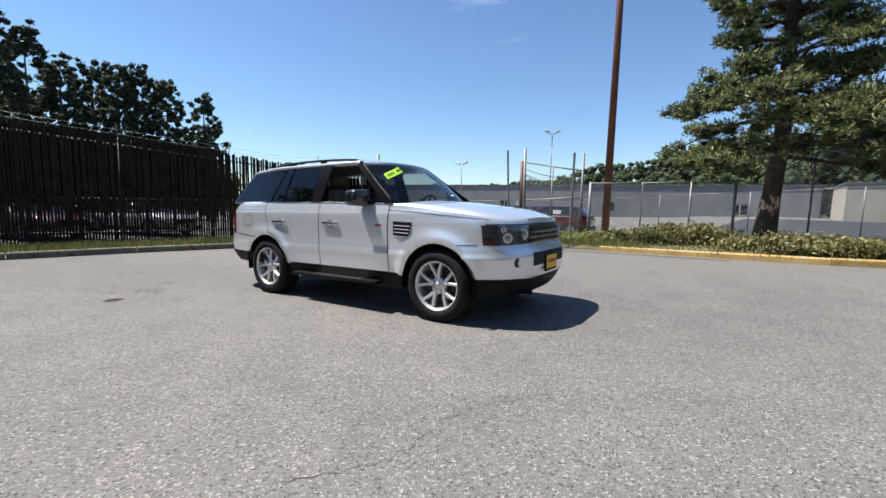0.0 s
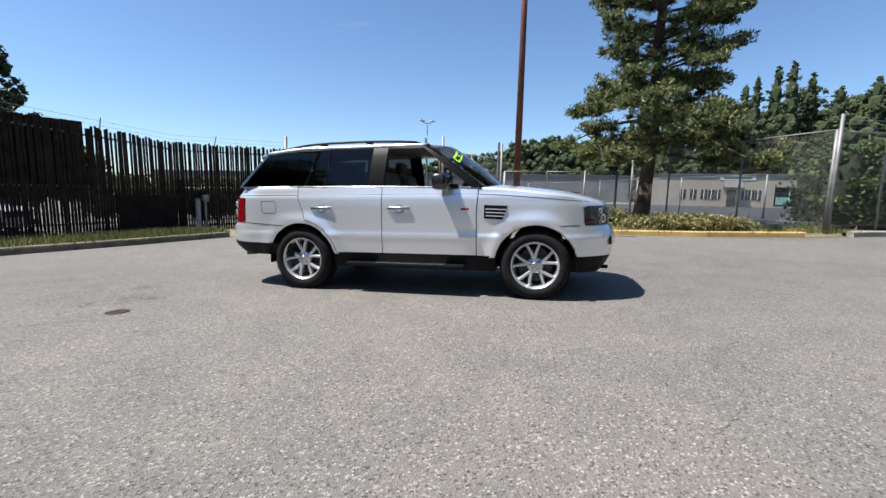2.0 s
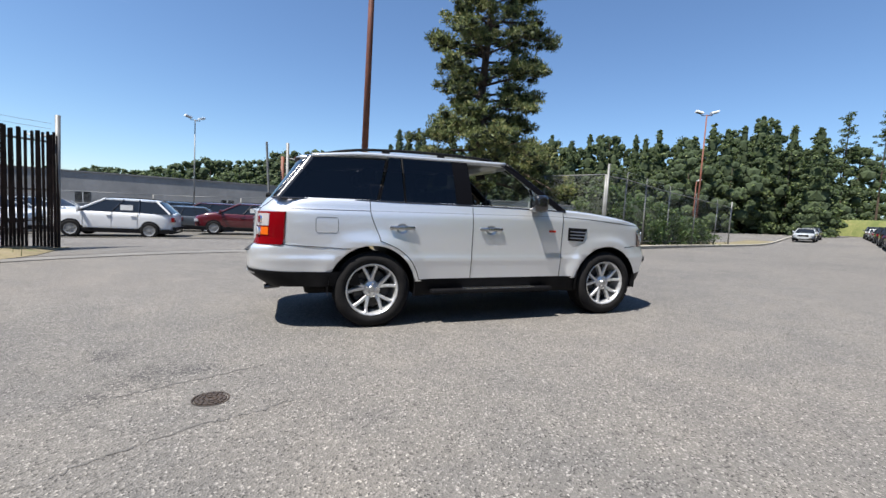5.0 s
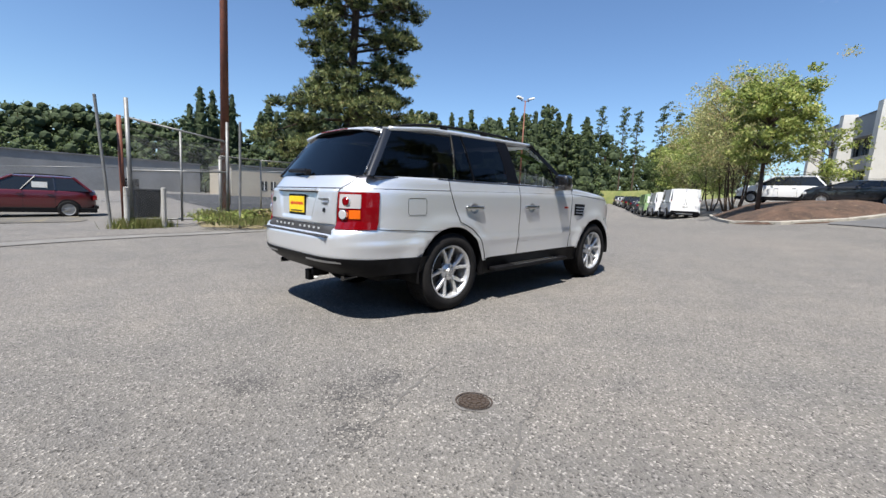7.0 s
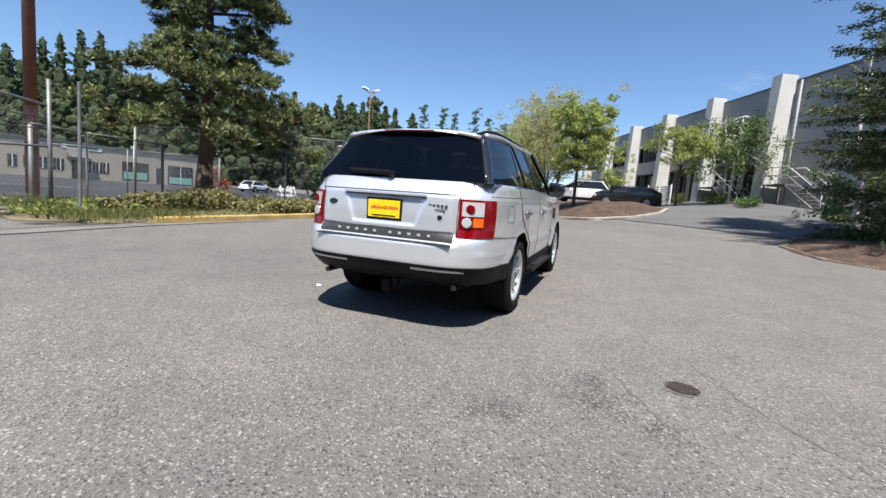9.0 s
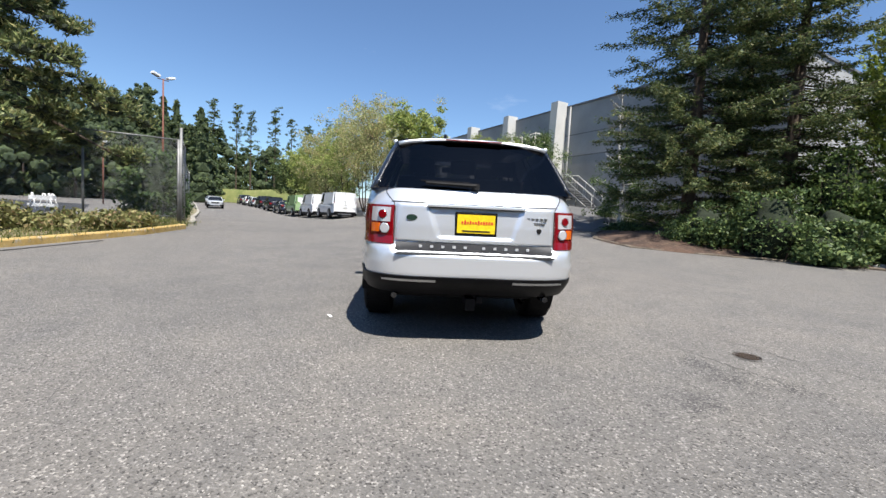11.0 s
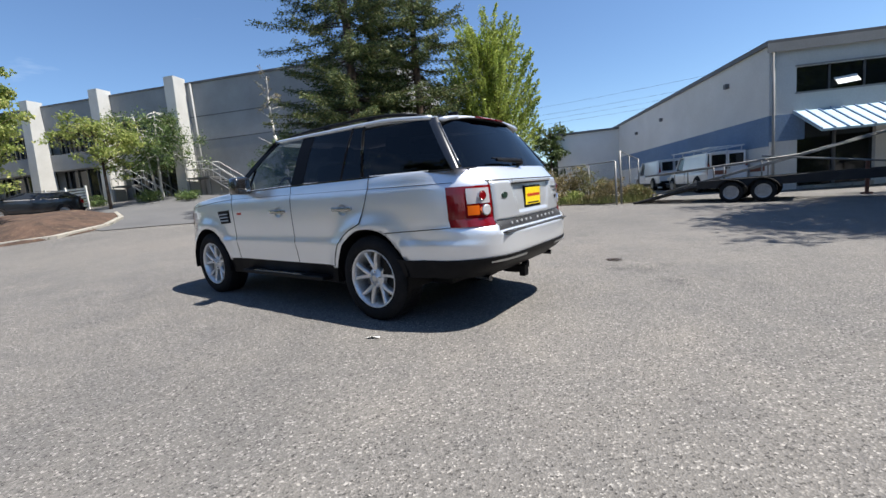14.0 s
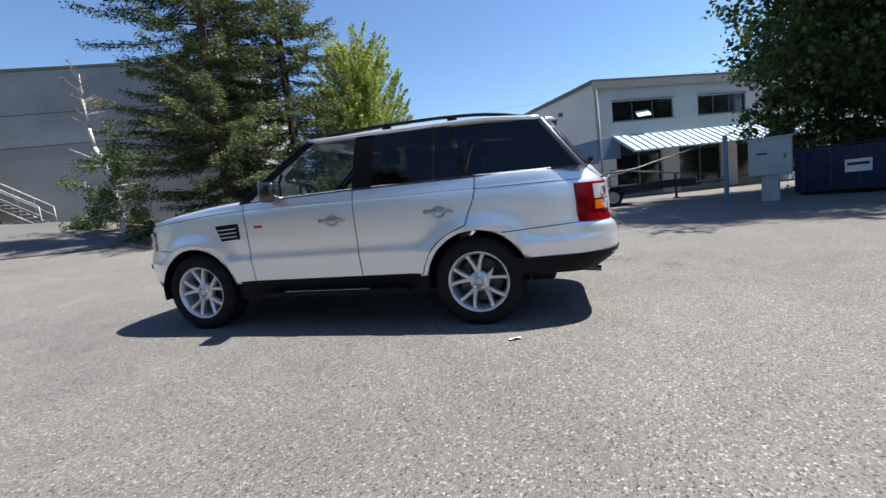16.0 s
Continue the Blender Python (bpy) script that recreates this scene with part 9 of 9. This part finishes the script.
# tall trees behind the slatted fence
def poplar_row():
    rng = np.random.default_rng(71)
    root = thing("tall_trees", label="row of tall dark poplars behind a slatted fence", category="trees", kind="stuff")
    Q, H, bm = [], [], bmesh.new()
    for az, el, d, s in ((170.0, 20.0, 29, 2.1), (166.8, 18.4, 34, 2.3), (164.0, 16.2, 31, 1.9), (161.2, 15.9, 33, 2.0), (158.7, 16.2, 31, 1.8), (156.2, 16.4, 32, 1.9), (153.6, 15.2, 31, 1.8), (149.5, 14.0, 32, 1.75)):
        x, y = -2 + d * math.cos(math.radians(az)), -3 + d * math.sin(math.radians(az))
        z0 = land(x, y)
        h = d * math.tan(math.radians(el)) + 1.1 - z0
        rod(bm, (x, y, z0 - 0.3), (x, y, z0 + h * 0.9), 0.16, 0.03, 6)
        for part_way in range(2):
            lumpy_crown(rng, x, y, z0, h * (1 - 0.06 * part_way), s, False, 900, 0.155, Q, H, 1.7)
    balls("foliage_shade_core", H, M["shade_core"], root)
    part("trunks", bm, M["bark"], root)
    big_quads("foliage", np.concatenate(Q), M["poplar"], root)


poplar_row()
tree_row("tall_trees", [(-30, -1), (-30, -5), (-31, -9), (-34, -14), (-36, -20)], [14, 14, 14, 14, 13], [2.2, 2.4, 2.4, 2.4, 2.4], 76, "poplar", "tall dark trees beyond the car lot", 0.34, 160, 0.15, "trees", k=40)
tree_row("dark_hedge", [(-15.8 + 0.25 * n + (0.4 if n % 2 else 0), -7.5 + 1.0 * n) for n in range(13)], [2.85] * 13, [0.9] * 13, 72, "dark_leaf", "dark overgrown trees close behind a slatted fence", 0.22, 140, 0.0, "hedge", lift=1.25, heart=0.85)
tree_row("dark_hedge", [(-14.6 + 0.5 * n, 7.2 + 0.9 * n) for n in range(6)], [2.05] * 6, [0.8] * 6, 75, "dark_leaf", "low dark bushes among cars behind a slatted fence", 0.18, 170, 0.0, "hedge", lift=0.5, heart=0.7)
# trees closing the place behind the camera's way
P5, g5 = scatter(73, 185, 300, 60, 100, 40)
tree_row("woods", P5, g5.uniform(4.5, 6.5, 40), g5.uniform(3, 4, 40), 74, "wood_far", "line of trees on the far side of the lots", 0.8, 60, 0.2)

sheet('grass_bank', [Vector(p) for p in ((78, 24), (84, 46), (112, 66), (122, 30), (100, 16))], 0.5, M['bank_grass'], 'green grassy bank at the end of the road', hump=2.2, inner=5)
# hedge inside the chain-link fence
for k, (x, y, r, h) in enumerate([(9.9, 9.75, 0.95, 3.1), (11.3, 10.35, 0.9, 2.7), (13.0, 11.2, 1.0, 2.5), (14.8, 12.1, 1.0, 2.6), (16.8, 13.1, 1.1, 2.4), (19.2, 14.4, 1.2, 2.3), (22.0, 15.7, 1.4, 2.3)]):
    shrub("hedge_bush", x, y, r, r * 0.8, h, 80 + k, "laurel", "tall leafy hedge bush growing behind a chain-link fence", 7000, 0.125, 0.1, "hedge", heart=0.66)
# brambles under the pine
for k, (x, y, rx, ry, h) in enumerate([(1.4, 9.0, 0.8, 0.45, 0.45), (2.4, 8.9, 0.9, 0.5, 0.62), (3.6, 8.7, 0.9, 0.5, 0.60), (4.8, 8.4, 0.9, 0.5, 0.52), (5.9, 8.0, 0.8, 0.45, 0.42)]):
    shrub("bramble", x, y, rx, ry, h, 90 + k, "bramble", "tangled bramble with green and reddish leaves on a verge", 3400, 0.085, 0.2, "bramble")
# junipers and weeds below the firs
for k, (x, y, rx, ry, h, lf) in enumerate([(8.0, -9.3, 1.1, 0.8, 1.7, "juniper"), (6.2, -10.2, 1.4, 1.0, 2.3, "juniper"), (5.6, -11.6, 1.1, 0.9, 1.9, "juniper"), (5.0, -10.6, 0.9, 0.6, 0.9, "juniper"), (12.2, -9.0, 1.2, 0.8, 0.5, "juniper"),
                                            (4.6, -12.6, 0.8, 0.7, 1.1, "juniper")]):
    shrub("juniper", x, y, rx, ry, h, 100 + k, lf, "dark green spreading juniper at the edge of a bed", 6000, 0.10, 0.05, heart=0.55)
for k, (x, y, rx, ry, h, lf) in enumerate([(3.5, -13.1, 0.7, 0.5, 0.7, "maple"), (2.5, -14.3, 0.8, 0.6, 1.9, "dry"), (3.4, -14.3, 0.8, 0.6, 2.2, "dry"), (1.4, -14.3, 0.7, 0.5, 1.7, "bramble"), (0.4, -14.1, 0.7, 0.5, 1.2, "dry"),
                                            (-0.5, -13.8, 0.5, 0.4, 0.8, "bramble"), (4.4, -14.4, 0.9, 0.8, 2.1, "dark_leaf"), (1.9, -13.5, 0.6, 0.3, 0.5, "maple"), (0.7, -13.4, 0.5, 0.3, 0.42, "dry"), (2.7, -13.4, 0.6, 0.3, 0.6, "dry")]):
    shrub("weed_bush", x, y, rx, ry, h, 110 + k, lf, "straggling dry weeds and brambles along a yard fence", 3600, 0.062, 0.05)
broad_tree(11.0, -35.0, 6.6, 2.0, 55, "round green tree beyond the yard", "wood_near", 1, count=40, size=0.2, per=260, base=0.7)
for k, (x, y, r, h) in enumerate([(7.3, -13.3, 1.5, 4.3), (5.9, -13.9, 1.2, 3.4)]):
    shrub("overgrown_bush", x, y, r, r * 0.8, h, 160 + k, "dark_leaf", "tall dark overgrown bush between a fir and a bright feathery tree", 5200, 0.11, 0.05, heart=0.6)
# stones along the bed
rng_s = random.Random(12)
for k in range(9):
    x, y = 4.6 - 0.28 * k + rng_s.uniform(-0.1, 0.1), -12.05 - 0.10 * k + rng_s.uniform(-0.15, 0.15)
    r = rng_s.uniform(0.09, 0.2)
    bm = bmesh.new()
    bmesh.ops.create_icosphere(bm, subdivisions=2, radius=r, matrix=Matrix.Diagonal((1.3, 0.9, 0.55, 1)))
    for v in bm.verts:
        v.co *= 1 + 0.35 * noise.noise(v.co * 6 + Vector((k, 0, 0)))
    me = bpy.data.meshes.new("stone")
    bm.to_mesh(me)
    bm.free()
    me.materials.append(M["concrete"])
    o = new("stone", me)
    o.matrix_world = pose(x, y, land(x, y) + r * 0.3, 0, 0, rng_s.uniform(0, 360))
    tagged(o, "rough pale stone at the edge of a bed", "stone", "stones along the bed")
# clipped shrubs before the office
for k, s in enumerate((-9.5, -7.6, -2.0, 0.8, 5.0, -11.8)):
    p = FACADE_AT + FACADE_WAY * s + FACADE_OUT * 2.3
    shrub("clipped_shrub", p.x, p.y, 0.85, 0.6, 0.8, 120 + k, "ivy", "low rounded green shrub before an office wall", 1700, 0.09)


def grass_strip(name, spots, seed, n, h, label):
    rng = np.random.default_rng(seed)
    V = []
    spots = list(spots)
    for _ in range(n):
        p = spots[rng.integers(0, len(spots))]
        x, y = p[0] + rng.normal() * p[2], p[1] + rng.normal() * p[2]
        z = land(x, y) + p[3]
        a = rng.uniform(0, math.tau)
        hh = h * rng.uniform(0.35, 1.2)
        w = 0.006 + 0.006 * rng.random()
        lean = rng.normal(size=2) * hh * 0.35
        dx, dy = w * math.cos(a), w * math.sin(a)
        V.append([(x - dx, y - dy, z - 0.02), (x + dx, y + dy, z - 0.02), (x + lean[0] + dx * 0.2, y + lean[1] + dy * 0.2, z + hh), (x + lean[0] - dx * 0.2, y + lean[1] - dy * 0.2, z + hh)])
    ob = big_quads(name, np.array(V), M["grass"])
    return tagged(ob, label, "grass", kind="stuff")


grass_strip("grass", [(p.x - 0.5 - 0.35 * j, p.y + 0.1, 0.28, 0.13) for p in KERB_LEFT for j in range(5)], 131, 16000, 0.16, "patchy green and straw grass along a fence")
grass_strip("grass", [(p.x, p.y + 0.45 + 0.35 * j, 0.25, 0.13 + 0.08 * j) for p in KERB_YELLOW for j in range(2)] + [(-0.3 + 0.3 * k, 8.3 + 0.2 * (k % 4), 0.3, 0.18) for k in range(9)], 132, 5000, 0.075, "dry yellowing grass behind a kerb")
grass_strip("grass", [(-2.6 + 0.2 * k, 9.9, 0.15, 0.0) for k in range(5)] + [(p[0], p[1], 0.3, 0.08) for p in ((-0.6, -13.4), (0.4, -13.2), (1.4, -13.2), (2.4, -12.8))], 133, 3500, 0.25, "scattered weeds")
grass_strip("grass", [(-0.5 + 0.28 * (k % 9), 8.1 + 0.33 * (k // 9), 0.25, 0.16 + 0.03 * (k // 9)) for k in range(63)], 134, 7000, 0.13, "green and straw weeds round a gate post")
for k, (x, y) in enumerate(((-0.4, 8.9), (0.3, 9.6), (0.9, 9.0), (-0.3, 10.3))):
    shrub("weed_clump", x, y, 0.6, 0.45, 0.28, 170 + k, "maple", "low clump of green weeds in dry grass", 1100, 0.06, lift=0.2)
# barricades, a car and a russet bush across the dark lot
for k, (x, y) in enumerate(((19.6, 21.2), (20.6, 21.6))):
    bd = thing("barricade", (x, y, land(x, y)), 30 * k - 20, "white folding A-frame barricade on dark asphalt", "barricade", "barricades on the lot")
    for s in (1, -1):
        for xx in (-0.4, 0.4):
            bar("leg", (xx, s * 0.28, 0), (xx, s * 0.03, 1.0), 0.028, M["white_paint"], bd)
        block("board", -0.5, 0.5, s * 0.09, s * 0.12, 0.62, 0.86, M["white_paint"], bd)
        block("board", -0.5, 0.5, s * 0.20, s * 0.23, 0.25, 0.42, M["white_paint"], bd)
tagged(vehicle("parked_car", (36.0, 41.0), 10, "white saloon parked across the dark asphalt lot", WHITE, 4.5, 1.8, 1.44, "sedan"), group="cars by the tan building")
shrub("russet_bush", 19.5, 28.5, 0.9, 0.9, 2.6, 190, "red_leaf", "small russet-leaved bush beside the dark lot", 2200, 0.14)
# dark undergrowth behind the dumpster
for k, (x, y, rx, ry, h) in enumerate([(-13.6, -13.4, 1.2, 1.0, 2.8), (-15.2, -11.8, 1.3, 1.1, 2.6), (-12.4, -14.8, 1.0, 0.9, 2.4)]):
    shrub("undergrowth", x, y, rx, ry, h, 150 + k, "dark_leaf", "tall dark undergrowth in the shade behind a dumpster", 3800, 0.12)
